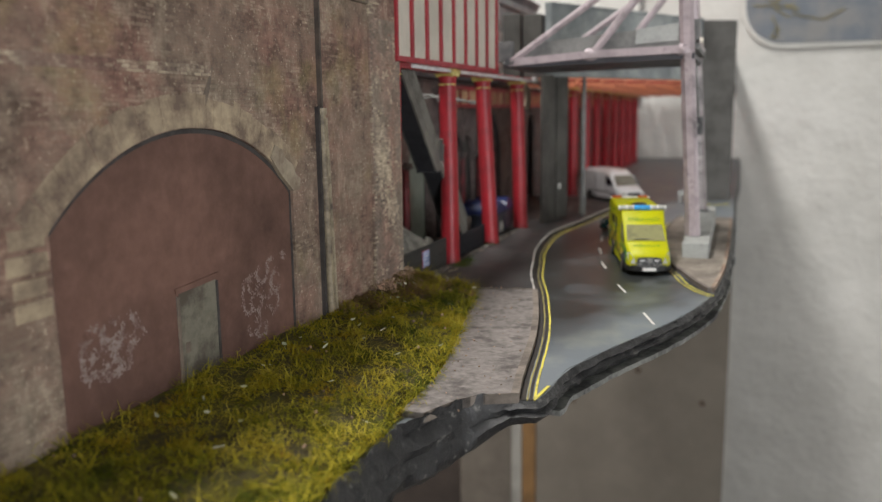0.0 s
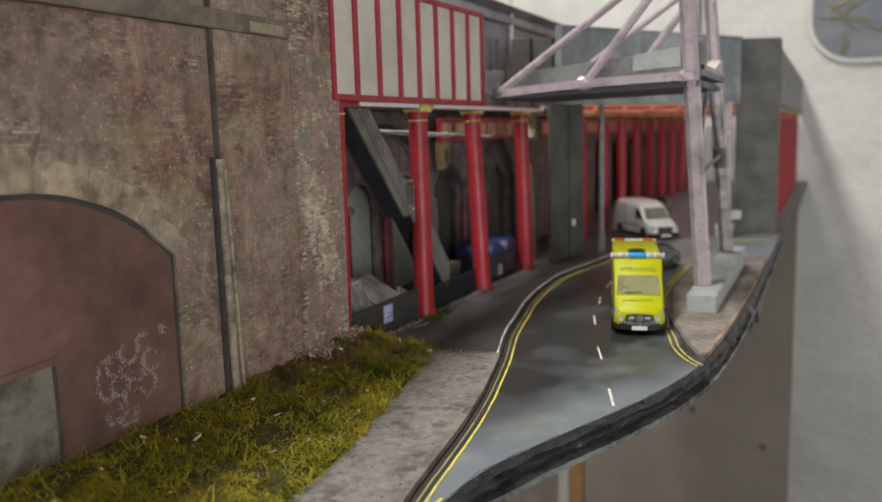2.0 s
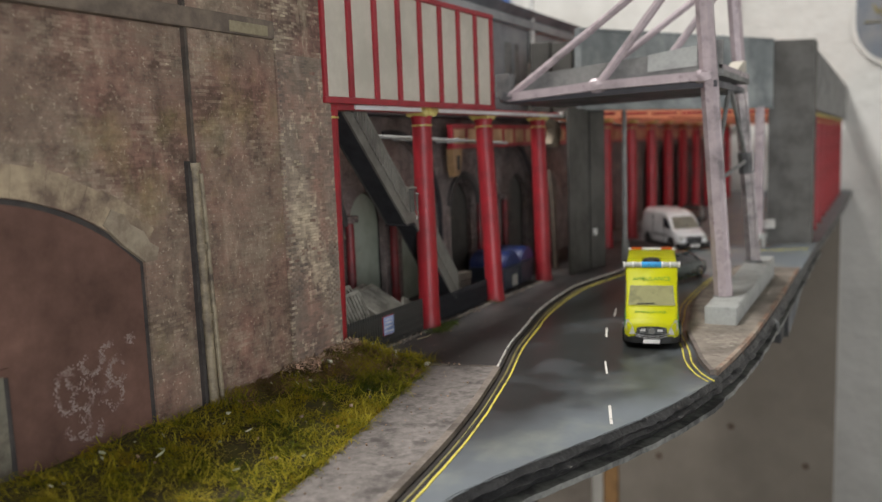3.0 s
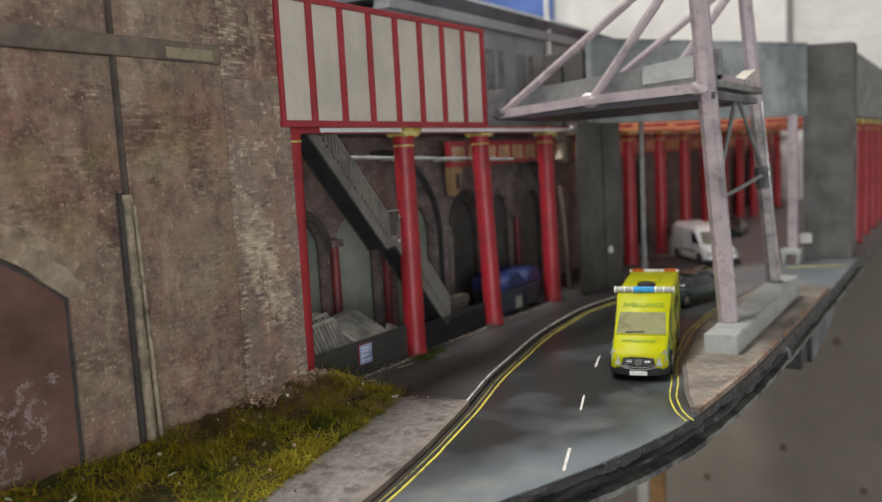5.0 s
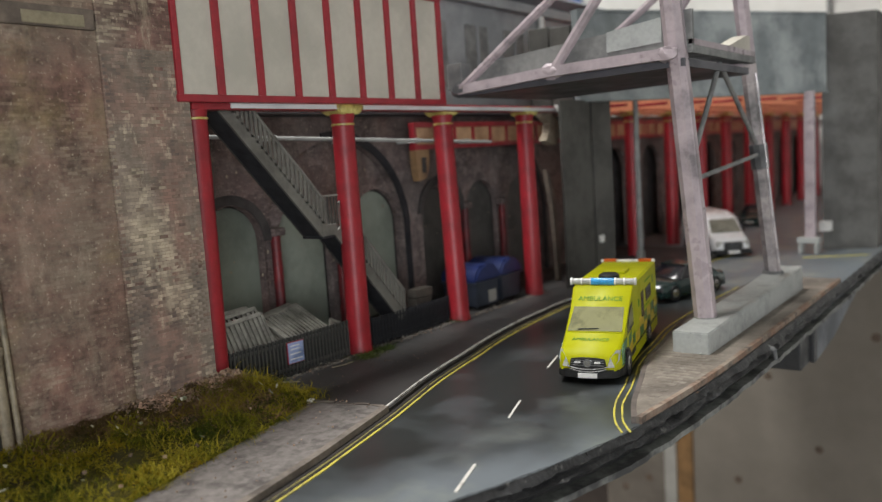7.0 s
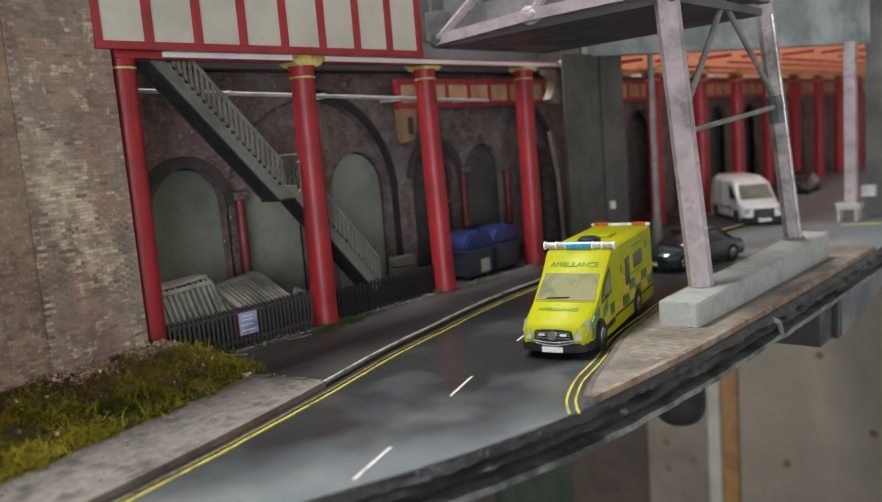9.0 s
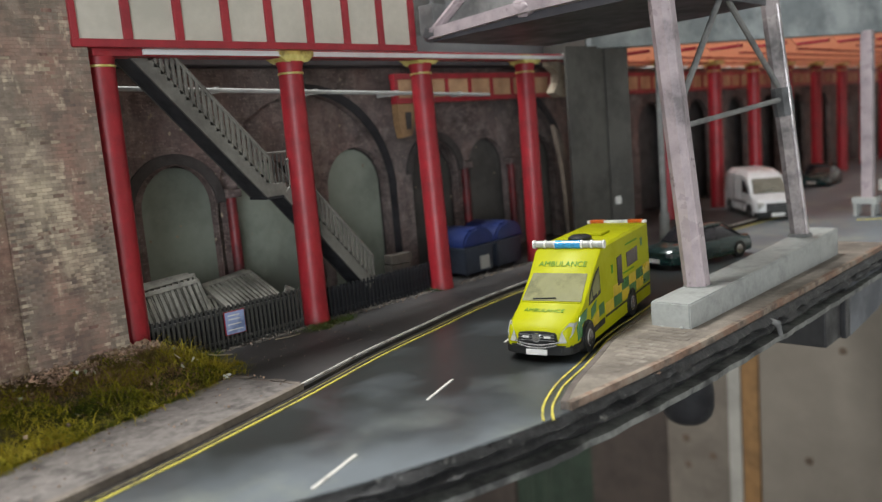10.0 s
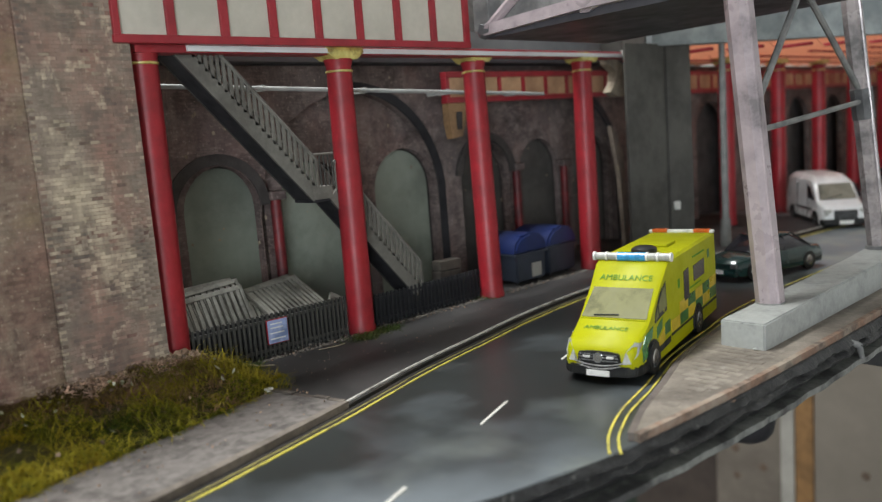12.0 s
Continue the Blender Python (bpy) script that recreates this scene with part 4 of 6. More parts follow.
part("worn_course", box(bm_new(), -146, -142.85, 60, 200, 94.5, 97.5, 0.1), M_PIL, va, "pale worn brick course")
# proud dark bar paints the shade of a groove above the pipe
part("joint", box(bm_new(), -146, -141.25, 262.5, 263.6, 84, WTOP), M_JOINT, va, "dark bar for the shaded groove")
DY = 1.3
door = part("door", prism(bm_new(), [(179.4 + DY, 5), (195.6 + DY, 5), (195.9 + DY, 35.4), (179.0 + DY, 34.6)], 1.2, "x", -145.1), M_DOOR, va, "grey painted low door")
bm = prism(bm_new(), [(177.6 + DY, 34.6), (197.0 + DY, 35.6), (197.2 + DY, 37.4), (177.4 + DY, 36.2)], 1.2, "x", -144.8)
part("lintel", bm, M_INFILL, door)
part("jamb", box(bm_new(), -145, -143.7, 195.8 + DY, 197.0 + DY, 4, 35, 0.2), M_SOOTSHADE, door)
part("jamb", box(bm_new(), -145, -143.7, 177.8 + DY, 179.0 + DY, 4, 34, 0.2), M_BAND, door)
part("patch", box(bm_new(), -144.4, -143.75, 180.4 + DY, 182.6 + DY, 17, 20, 0.15), M_BAND, door)


def scribble(seed, strokes, r, fuzz, shift):
    """Worn chalk curls: flat broken flecks strewn along each looping stroke (centre y, z, radii, start and sweep in degrees)."""
    g = random.Random(seed)
    bm = bm_new()
    for cy, cz, ry, rz, a0, sw in strokes:
        k = int(abs(sw) * math.pi / 180 * max(ry, rz) / 0.13)
        for i in range(k):
            a = radians(a0 + sw * i / k)
            if noise.noise(Vector((cy + i * 0.06, cz, seed))) < -0.25:
                continue
            cy0, cz0 = cy - shift, cz + 1.3
            y, z = cy0 + ry * math.cos(a) + g.gauss(0, fuzz), cz0 + rz * math.sin(a) + g.gauss(0, fuzz)
            s, t = r * g.uniform(0.5, 1.3), g.uniform(0, 3)
            bm.faces.new([bm.verts.new((-144.08 + g.uniform(0, 0.04), y + s * math.cos(t + q * 1.57), z + s * math.sin(t + q * 1.57) * 1.1)) for q in range(4)])
    return bm


part("graffiti", scribble(3, [(151.5, 28, 3.6, 3.6, 0, 360), (158, 28.5, 3.6, 3.4, 0, 360), (154.5, 24.5, 4.2, 3.4, 150, 280), (160.5, 24.5, 3.6, 3.6, 60, 330), (155.5, 20.5, 4.6, 2.2, 170, 240), (163.5, 28, 3.0, 4.4, 180, 240), (149.5, 24, 2.2, 4.6, 90, 190), (170, 34, 5, 7, 190, 75), (158, 21, 5.5, 2.6, 200, 160)], 0.36, 0.62, 3.5), M_CHALK, va, "faded white sprayed scribble")
part("graffiti", scribble(5, [(219.5, 25, 3.0, 5.6, 50, 270), (222.5, 29, 3.0, 2.6, 0, 330), (228, 31, 3.2, 2.6, 120, 300), (234, 32.5, 3.0, 2.8, 60, 280), (224, 22.5, 3.0, 2.8, 20, 340), (230, 25.5, 3.0, 3.2, 100, 320), (236, 27, 2.6, 3.4, 30, 300), (222, 14.5, 3.6, 2.4, 160, 280), (228.5, 17.5, 3.2, 3.0, 40, 300), (234.5, 20, 2.8, 3.0, 200, 280), (241, 35, 1.2, 1.2, 0, 360), (226, 12, 3, 1.6, 190, 200)], 0.3, 0.5, 5.5), M_CHALK, va, "faded white sprayed scribble")

pipe = thing("drainpipe", (-140.6, 263.2, 6), "ochre-grey cast iron drainpipe on the viaduct wall", "drainpipe")
part("pipe", rod(bm_new(), (0, 0, 0), (-1.2, -0.2, 79), 1.55, 1.45, 14), M_PIPE, pipe, smooth=True)
part("pipe", rod(bm_new(), (0.6, 3.0, 0), (-0.8, 2.0, 76), 0.8, 0.8, 8), M_PIPE, pipe, smooth=True)
for z in (30, 52, 77):
    part("collar", rod(bm_new(), (-0.016 * z, 0, z), (-0.016 * z, 0, z + 2.4), 2.0, 2.0, 14), M_PIPE, pipe, smooth=True)
# dark strip beside the pipe, painted in for its shadow
part("shadow_gap", box(bm_new(), -2.6, -0.8, -3.0, -1.7, -4, 80), M_SOOTSHADE, pipe)

# ---------------------------------------------------------------- arcade behind the columns
ar = thing("wall_arcade", (0, 0, 0), "dark sooty brick arcade wall with blind arches", "wall", kind="structure")
AY1 = 1440


def notch(y0, y1, ztop, n=14, foot=-2.0):
    r = (y1 - y0) / 2
    return [(y0, foot)] + arc_pts(((y0 + y1) / 2, ztop - r), r, 180, 0, n) + [(y1, foot)]


BIG = [(397, 493, 93), (544, 640, 90)]
far_bays = [(737 + i * 72.5, 737 + i * 72.5 + 42, 80) for i in range(9)]
pts = [(335, -2)] + notch(362, 397 - 0.5, 67.5) + notch(*BIG[0]) + notch(509, 544 - 0.5, 67.5)
for y0, y1, z in BIG[1:] + far_bays:
    pts += notch(y0, y1, z)
pts += [(AY1, -2), (AY1, 104), (335, 104)]
part("arch_face", prism(bm_new(), pts, 4, "x", -188), M_ARCH, ar)
# the three further panes are darker than the three nearer ones
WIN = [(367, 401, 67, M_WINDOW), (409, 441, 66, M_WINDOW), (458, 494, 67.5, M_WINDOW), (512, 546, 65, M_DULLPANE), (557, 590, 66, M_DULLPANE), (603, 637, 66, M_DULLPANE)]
pts = [(335, -2)]
for y0, y1, z, _ in WIN:
    pts += notch(y0, y1, z)
pts += [(641, -2), (641, 104), (335, 104)]
part("inner_face", prism(bm_new(), pts, 3.5, "x", -191.5), M_ARCH, ar)
# dark sheet put behind the arches for the shade in their depth
part("backing", box(bm_new(), -200, -194, 335, AY1, -2, 104), M_SOOTSHADE, ar)
for y0, y1, z, m in WIN:
    part("pane", prism(bm_new(), notch(y0 + 0.8, y1 - 0.8, z - 0.8, foot=2), 1.5, "x", -193.5), m, ar, "plain grey-green blind window")
# far openings are filled with near-black sheets for that shade
for y0, y1, z in far_bays:
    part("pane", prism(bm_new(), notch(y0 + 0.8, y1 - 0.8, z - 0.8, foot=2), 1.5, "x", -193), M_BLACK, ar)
# dark rings paint the shade along the arch recesses
for i, (y0, y1, z) in enumerate([(362, 397, 67.5)] + BIG + [(509, 544, 67.5)]):
    r = (y1 - y0) / 2
    c = ((y0 + y1) / 2, z - r)
    left = 100 if i in (1, 2) else 175
    part("arch_ring", prism(bm_new(), arc_pts(c, r + 0.1, left, 2, 24) + arc_pts(c, r + 4.2, 2, left, 24), 1.5, "x", -184.6 + 0.25 * i), M_SOFFIT if i in (1, 2) else M_SOOTSHADE, ar, "black ring for shade at the arch edge")
# black strips carry that painted shade down the right-hand jambs
for y in (493.1, 640.1):
    part("arch_jamb", box(bm_new(), -184.4, -183.0, y, y + 4.1, 1, 47, 0.3), M_SOFFIT, ar)
chips = bm_new()
cg = random.Random(31)
for _ in range(70):
    y, z, s = cg.uniform(345, 640), cg.uniform(30, 100), cg.uniform(0.3, 1.0)
    chips.faces.new([chips.verts.new((-183.9, y + s * cg.uniform(0.4, 1.2) * math.cos(a), z + s * cg.uniform(0.5, 1.6) * math.sin(a))) for a in (0.2, 1.5, 2.9, 4.2, 5.3)])
part("paint_chips", chips, M_STONE, ar, "pale flakes of old paint")
for y, z in ((404.2, 52), (444.5, 50), (550.3, 51), (590.5, 50)):
    post = part("window_post", rod(bm_new(), (-184.5, y, 1), (-184.5, y, z), 2.3, 2.1, 14), M_POSTRED, ar, "dull red post", True)
    part("post_cap", box(bm_new(), -188, -181.2, y - 3.4, y + 3.4, z, z + 3.5, 0.6), M_ARCH, post)
# unseen deck added over the arcade to block light from above
deck = solid("platform_deck", box(bm_new(), -200, -176, 335.5, 690, 104.5, 108.5, 0.4), M_UNDER, "unseen deck added to keep the arcade dark", "ceiling", "structure")


def stand(x, y, dx=0.0, dy=0.0):
    """A column's place, its head out of plumb by dx and dy."""
    return pose(x * MM, y * MM, 1.0 * MM, -math.degrees(dy / 100), math.degrees(dx / 100), 0)


def column(x, y, dx=0.0, dy=0.0, z1=100.4, left=8.0):
    c = thing("column", (x, y, 1.0), "glossy red cast iron column with a gilded capital", "column", group="red columns")
    c.matrix_basis = stand(x, y, dx, dy)
    bm = bm_new()
    lathe(bm, 0, 0, [(5.3, -0.6), (5.3, 2.2), (5.0, 3.4), (4.95, 10), (4.8, 50), (4.6, z1 - 6), (4.6, z1 - 2.2), (5.4, z1 + 0.5)], 18)
    part("shaft", bm, M_RED, c, smooth=True)
    part("necking", lathe(bm_new(), 0, 0, [(4.64, z1 - 4.2), (4.95, z1 - 4.0), (4.95, z1 - 3.5), (4.64, z1 - 3.3)], 20), M_GOLD, c, "gilt moulded neck", True)
    bm = bm_new()
    prism(bm, [(-left * 0.55, 0), (5.0, 0), (7.6, 1.9), (8.2, 2.3), (8.2, 4.2), (-left, 4.2), (-left, 2.3)], 9.8, "x", -4.9)
    bmesh.ops.bevel(bm, geom=list(bm.edges), offset=0.3, segments=2, affect="EDGES")
    for v in bm.verts:
        v.co += Vector((noise.noise(v.co * 0.6), noise.noise(v.co * 0.6 + Vector((7, 0, 0))), 0)) * 0.5
    bmesh.ops.translate(bm, verts=bm.verts, vec=(0, 0, z1 + 0.2))
    part("capital", bm, M_GOLD, c, "chipped gilt capital")
    return c


column(-148.6, 339.0, 1.0, 1.0, z1=103.2, left=3.6)
first = column(-145.1, 411.2, -1.1, 1.1)
for x, y, dx, dy in ((-142.9, 481.5, -6.5, 4.5), (-142.2, 553.5, -4.6, 6.0), (-150, 712, 0, 0), (-150, 787, 0, 0), (-150, 857, 0, 0), (-150, 927, 0, 0), (-150, 998, 0, 0), (-150, 1070, 0, 0), (-150, 1142, 0, 0), (-150, 1214, 0, 0), (-150, 1286, 0, 0)):
    copy_thing(first, stand(x, y, dx, dy))
for i in range(9):
    copy_thing(first, stand(-12, 815 + 66 * i))

beam = solid("edge_beam", box(bm_new(), -150, -142.5, 336, 640, 103.2, 106.4, 0.4), M_REDTRIM, "red painted edge beam on the columns", "beam")
part("white_strip", box(bm_new(), -142.5, -141.4, 352, 600, 103.6, 105.4, 0.2), M_WHITE, beam, "white strip")
# white block put in for the bright highlight at the beam's end
part("end_chip", box(bm_new(), -143.5, -140.5, 588, 600, 103.0, 107.2, 0.6), M_PLATE, beam, "white block for the highlight at the beam end")

# ---------------------------------------------------------------- cream hoarding above the columns
hd = thing("hoarding", (-139.9, 329.2, 105.4), "cream hoarding panel with red painted frame and bars", "hoarding", turn=-2.0)
HL, HH = 139.3, 48.4
for i in range(8):
    y0 = HL * i / 8 + 1.4
    part("cream_panel", box(bm_new(), -2.4, -0.6, y0, y0 + HL / 8 - 2.8, 1.4, HH - 1.4), M_CREAM, hd)
for i in range(9):
    y = HL * i / 8
    part("bar", box(bm_new(), -2.8, 0.5, y - 1.45 + (1.45 if i == 0 else 0), y + 1.45 + (0.7 if i == 0 else 0), 1.2, HH - 1.2, 0.35), M_REDTRIM, hd)
part("bottom_rail", box(bm_new(), -3.0, 0.8, -0.3, HL + 1.4, 0, 2.5, 0.4), M_REDTRIM, hd)
part("top_rail", box(bm_new(), -3.0, 0.8, -0.3, HL + 1.4, HH - 2.3, HH, 0.4), M_REDTRIM, hd)
part("edge_strip", box(bm_new(), -3.6, -0.8, -1.2, -0.2, 0, HH), M_WHITE, hd, "white card edge")

# frieze girder and bracket
fz = thing("frieze_girder", (-172, 491, 86), "red girder with tan framed panels over the arches", "girder")
FL = 150
part("backing", box(bm_new(), -2, 0, 0, FL, 0.5, 13.5), M_FRIEZE, fz, "tan panels")
part("rail", box(bm_new(), -3, 1, -0.5, FL, 0, 2.6, 0.3), M_REDTRIM, fz)
part("rail", box(bm_new(), -3, 1, -0.5, FL, 11.4, 14, 0.3), M_REDTRIM, fz)
for i in range(9):
    part("stile", box(bm_new(), -2.6, 0.6, i * 17.7 - 0.4, i * 17.7 + 2.0, 2.6, 11.4, 0.2), M_REDTRIM, fz)
bk = thing("bracket", (-173, 492, 70), "carved tan wooden bracket under the girder", "bracket")
bm = prism(bm_new(), [(1.5, 0), (8, 1), (11, 8), (11.5, 16), (0, 16), (0, 8)], 4, "x", -3)
part("scroll", bm, M_TAN, bk)
part("slot", prism(bm_new(), [(4.5, 4), (7.6, 4), (8.4, 12), (4.5, 12)], 0.5, "x", 0.8), M_SOOTSHADE, bk)
cable = thing("conduit", (-165, 340, 0), "thin pale grey conduit strung before the arcade wall", "pipe")
part("tube", rod(bm_new(), (0, 0, 95.6), (0, 212, 88.3), 0.85, n=10), M_PLINTH, cable, smooth=True)
for y in (52, 99, 146, 190):
    z = 95.6 + (88.3 - 95.6) * y / 212
    part("clip", box(bm_new(), -14, 0.5, y - 0.4, y + 0.4, z - 1.0, z + 1.3), M_PLINTH, cable)

# ---------------------------------------------------------------- stairs
st = thing("staircase", (-147, 344.5, 2), "black and grey steel footbridge staircase behind the columns", "staircase")
top, kink, bot = (4.0, 103), (52, 50.5), (97, 7)


def flight(a, b, name):
    (y0, z0), (y1, z1) = a, b
    d = Vector((0, y1 - y0, z1 - z0)).normalized()
    u = Vector((0, -d.z, d.y))
    bm = bm_new()
    q = [(y0, z0), (y1, z1), (y1 + u.y * 4.8, z1 + u.z * 4.8), (y0 + u.y * 4.8, z0 + u.z * 4.8)]
    prism(bm, q, 1.2, "x", -1.0)
    prism(bm, q, 1.2, "x", -11.5)
    f = part("stringer", bm, M_STAIR, st, "grey side plate")
    # shade under the flight is put into this near-black colour
    part("soffit", prism(bm_new(), [(y0, z0), (y1, z1), (y1 + u.y * 1.5, z1 + u.z * 1.5), (y0 + u.y * 1.5, z0 + u.z * 1.5)], 10.5, "x", -11.4), M_SOFFIT, f, "underside near-black for painted shade")
    n = int((Vector((0, y1 - y0, z1 - z0)).length) / 3.0)
    bm = bm_new()
    for i in range(n):
        p = Vector((-8, y0, z0)) + d * (3.0 * i + 1.5) + u * 3
        box(bm, -10.4, -1.2, p.y - 1.6, p.y + 1.6, p.z + 1.0, p.z + 1.7)
    part("treads", bm, M_STAIR, f)
    for x in (0.2, -10.9):
        for i in range(n + 1):
            p = Vector((x - 0.3, y0, z0)) + d * (3.0 * i + 0.8) + u * 4.6
            part("baluster", box(bm_new(), p.x - 0.3, p.x + 0.3, p.y - 0.55, p.y + 0.55, p.z - 0.6, p.z + 10.5), M_STAIR, f)
        p = Vector((x - 0.3, y0, z0)) + u * 4.6 + Vector((0, 0, 10.5))
        part("handrail", rod(bm_new(), p, p + d * (n * 3.0 + 1), 0.75, n=6), M_STAIR, f)


flight(top, kink, "upper")
flight((kink[0] + 7, kink[1] + 0.2), bot, "lower")
part("landing", box(bm_new(), -11.6, 0.3, kink[0] - 0.5, kink[0] + 8.5, kink[1] + 0.4, kink[1] + 5.0, 0.3), M_STAIR, st)
# the landing's underside carries the same painted shade
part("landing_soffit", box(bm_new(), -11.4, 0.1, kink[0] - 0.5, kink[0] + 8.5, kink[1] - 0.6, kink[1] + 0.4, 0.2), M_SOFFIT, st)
for i in range(6):
    part("baluster", rod(bm_new(), (-0.1, kink[0] + 0.5 + i * 1.8, kink[1] + 5), (-0.1, kink[0] + 0.5 + i * 1.8, kink[1] + 16.5), 0.32, n=5), M_RAIL, st)
part("handrail", rod(bm_new(), (-0.1, kink[0], kink[1] + 16.5), (-0.1, kink[0] + 10, kink[1] + 16.5), 0.5, n=6), M_STAIR, st)

# ---------------------------------------------------------------- railings, hurdles and bins under the arcade


def railing(at, length, height, turn, label, n, m=M_RAIL, name="railing", solid_back=False):
    f = thing(name, at, label, "railing", turn=turn)
    part("rail", box(bm_new(), -0.5, 0.5, 0, length, height * 0.80, height * 0.80 + 1.0, 0.1), m, f)
    part("rail", box(bm_new(), -0.5, 0.5, 0, length, height * 0.12, height * 0.12 + 1.0, 0.1), m, f)
    me = None
    for i in range(n + 1):
        y = length * i / n
        if me is None:
            ob = part("picket", box(bm_new(), 0.2, 0.9, -0.4, 0.4, 0, height), m, f)
            me = ob.data
        else:
            ob = new("picket", me)
            ob.parent = f
        ob.location = (0, y * MM, 0)
    if solid_back:
        part("mesh_panel", box(bm_new(), -1.1, -0.7, 0, length, 0.5, height - 1), M_SOFFIT, f)
    return f


fence = railing((-147.5, 343, 1.6), 62, 15, -1.0, "dark iron railing with a blue notice on it", 34, solid_back=True)
sg = thing("notice", (-146.2, 371.4, 5.8), "small blue and white notice with a red border on the railing", "sign", turn=-3)
part("plate", box(bm_new(), -0.4, 0.1, 0, 8.2, 0, 8.6, 0.1), M_REDTRIM, sg, "red border")
part("field", box(bm_new(), 0.1, 0.35, 0.3, 7.9, 0.3, 8.3), M_SIGNBLUE, sg)
for z in (1.6, 3.6, 5.4, 6.8):
    part("bar", box(bm_new(), 0.35, 0.45, 1.0 + 0.3 * (z > 4), 7.2 - 0.2 * z, z, z + 0.45), M_PLATE, sg)
railing((-147.5, 416, 1.6), 62, 12.4, -0.5, "low black railing between the columns", 30, m=M_SOFFIT, solid_back=True)


def hurdle(at, rx, ry, rz, w, h, n=12):
    f = new("hurdle")
    f.empty_display_size = 0.01
    f.matrix_basis = pose(at[0] * MM, at[1] * MM, at[2] * MM, rx, ry, rz)
    tagged(f, "dumped grey slatted fence panel leaning behind the railing", "fence panel", "dumped fence panels")
    for z in (0, h - 1.6):
        part("rail", box(bm_new(), -0.7, 0.7, 0, w, z, z + 1.6, 0.2), M_HURDLE, f)
    part("side", box(bm_new(), -0.7, 0.7, 0, 1.3, 0, h, 0.2), M_HURDLE, f)
    part("side", box(bm_new(), -0.7, 0.7, w - 1.3, w, 0, h, 0.2), M_HURDLE, f)
    for i in range(1, n):
        part("slat", box(bm_new(), -0.45, 0.5, w * i / n - 0.55, w * i / n + 0.55, 1.2, h - 1.2), M_HURDLE, f)
    return f


hurdle((-149.5, 344, 6), 4, -24, -2, 27, 20.5)
hurdle((-153, 345, 7), 5, -30, -3, 28, 21.5)
hurdle((-157, 346, 8), 3, -34, -2, 27, 22)
hurdle((-151, 371, 8), -14, -52, 4, 12, 17, 7)
hurdle((-151, 379, 11), 6, -58, 3, 25, 20)
hurdle((-155, 381, 11.5), 8, -60, 4, 24, 19.5)
hurdle((-153, 399, 5), -34, -24, 0, 7, 15, 4)


def bin_unit(at, turn):
    b = thing("wheeled_bin", at, "large dark wheeled bin with a domed blue lid", "bin", turn=turn, group="blue bins")
    bm = prism(bm_new(), [(-9.8, 0.6), (9.8, 0.6), (10.6, 13.5), (-10.6, 13.5)], 22, "x", -22)
    bmesh.ops.bevel(bm, geom=list(bm.edges), offset=0.6, segments=2, affect="EDGES")
    part("body", bm, M_BINDARK, b)
    bm = bm_new()
    prism(bm, [(-11.2, 13.8), (11.2, 13.8), (11.2, 15.0), (10.0, 18.4), (6.2, 21.4), (0, 22.6), (-6.2, 21.4), (-10.0, 18.4), (-11.2, 15.0)], 23.5, "x", -22.8)
    bmesh.ops.bevel(bm, geom=[e for e in bm.edges if abs(e.verts[0].co.x - e.verts[1].co.x) < 0.1], offset=1.0, segments=2, affect="EDGES")
    part("lid", bm, M_BLUE, b, "domed blue lid", True)
    part("rim", box(bm_new(), -22.6, 0.9, -11.3, 11.3, 12.3, 13.6, 0.3), M_BINDARK, b)
    part("label", box(bm_new(), 0.2, 0.9, -0.3, 6.0, 1.8, 8.2), M_PINEPALE, b, "white label")
    for y in (-7, 7):
        part("castor", rod(bm_new(), (-3, y - 0.8, 0.1), (-3, y + 0.8, 0.1), 1.0, n=10), M_TYRE, b)
    return b


b0 = bin_unit((-146.4, 513, 2.5), -1)
b1 = copy_thing(b0, pose(-147 * MM, 537 * MM, 2.5 * MM, 0, 0, 1))
for o in list(b1.children):
    if o.name.startswith("label"):
        bpy.data.objects.remove(o)
crate = thing("crate", (-155, 463, 1.6), "weathered dark brown timber crate beside the railing", "crate", turn=-6)
for i in range(4):
    part("board", box(bm_new(), -6, 0, 0.4 * (i % 2), 12 - 0.5 * (i % 3), i * 4.4, i * 4.4 + 4.0, 0.25), M_CRATE, crate)

# ---------------------------------------------------------------- gantry tower and footbridge deck
gt = thing("gantry", (0, 0, 0), "mauve-grey steel gantry with a footbridge deck on a concrete plinth", "gantry")
L1B, L1T = Vector((-21.8, 484, 10.2)), Vector((-34, 470.5, 215))
L2B, L2T = Vector((-21.5, 584, 13.5)), Vector((-35, 562, 215))


def on(a, b, z):
    return a.lerp(b, (z - a.z) / (b.z - a.z))


for a, b in ((L1B, L1T), (L2B, L2T)):
    cut = b if a is L1B else on(a, b, 117)
    leg = part("leg", rod(bm_new(), a, cut, 4.5 if a is L1B else 4.0, 4.1 if a is L1B else 3.85, 8, spin=math.pi / 8), M_STEEL if a is L1B else M_STEELPATCH, gt, "mauve-grey octagonal leg" if a is L1B else "stained grey octagonal leg")
    if a is L2B:
        part("upper_leg", rod(bm_new(), cut, b, 3.85, 3.7, 8, spin=math.pi / 8), M_STEEL, gt, "pale mauve upper leg")
    part("shoe", rod(bm_new(), a + Vector((0, 0, -0.4)), a + Vector((0, 0, 0.9)), 5.2, 4.6, 12), M_DECK, leg)
    part("seam", rod(bm_new(), a + Vector((3.6, -1.7, 0)), on(a, b, 112) + Vector((3.4, -1.6, 0)), 0.7, 0.6, 6), M_STEEL if a is L1B else M_STEELPATCH, leg)
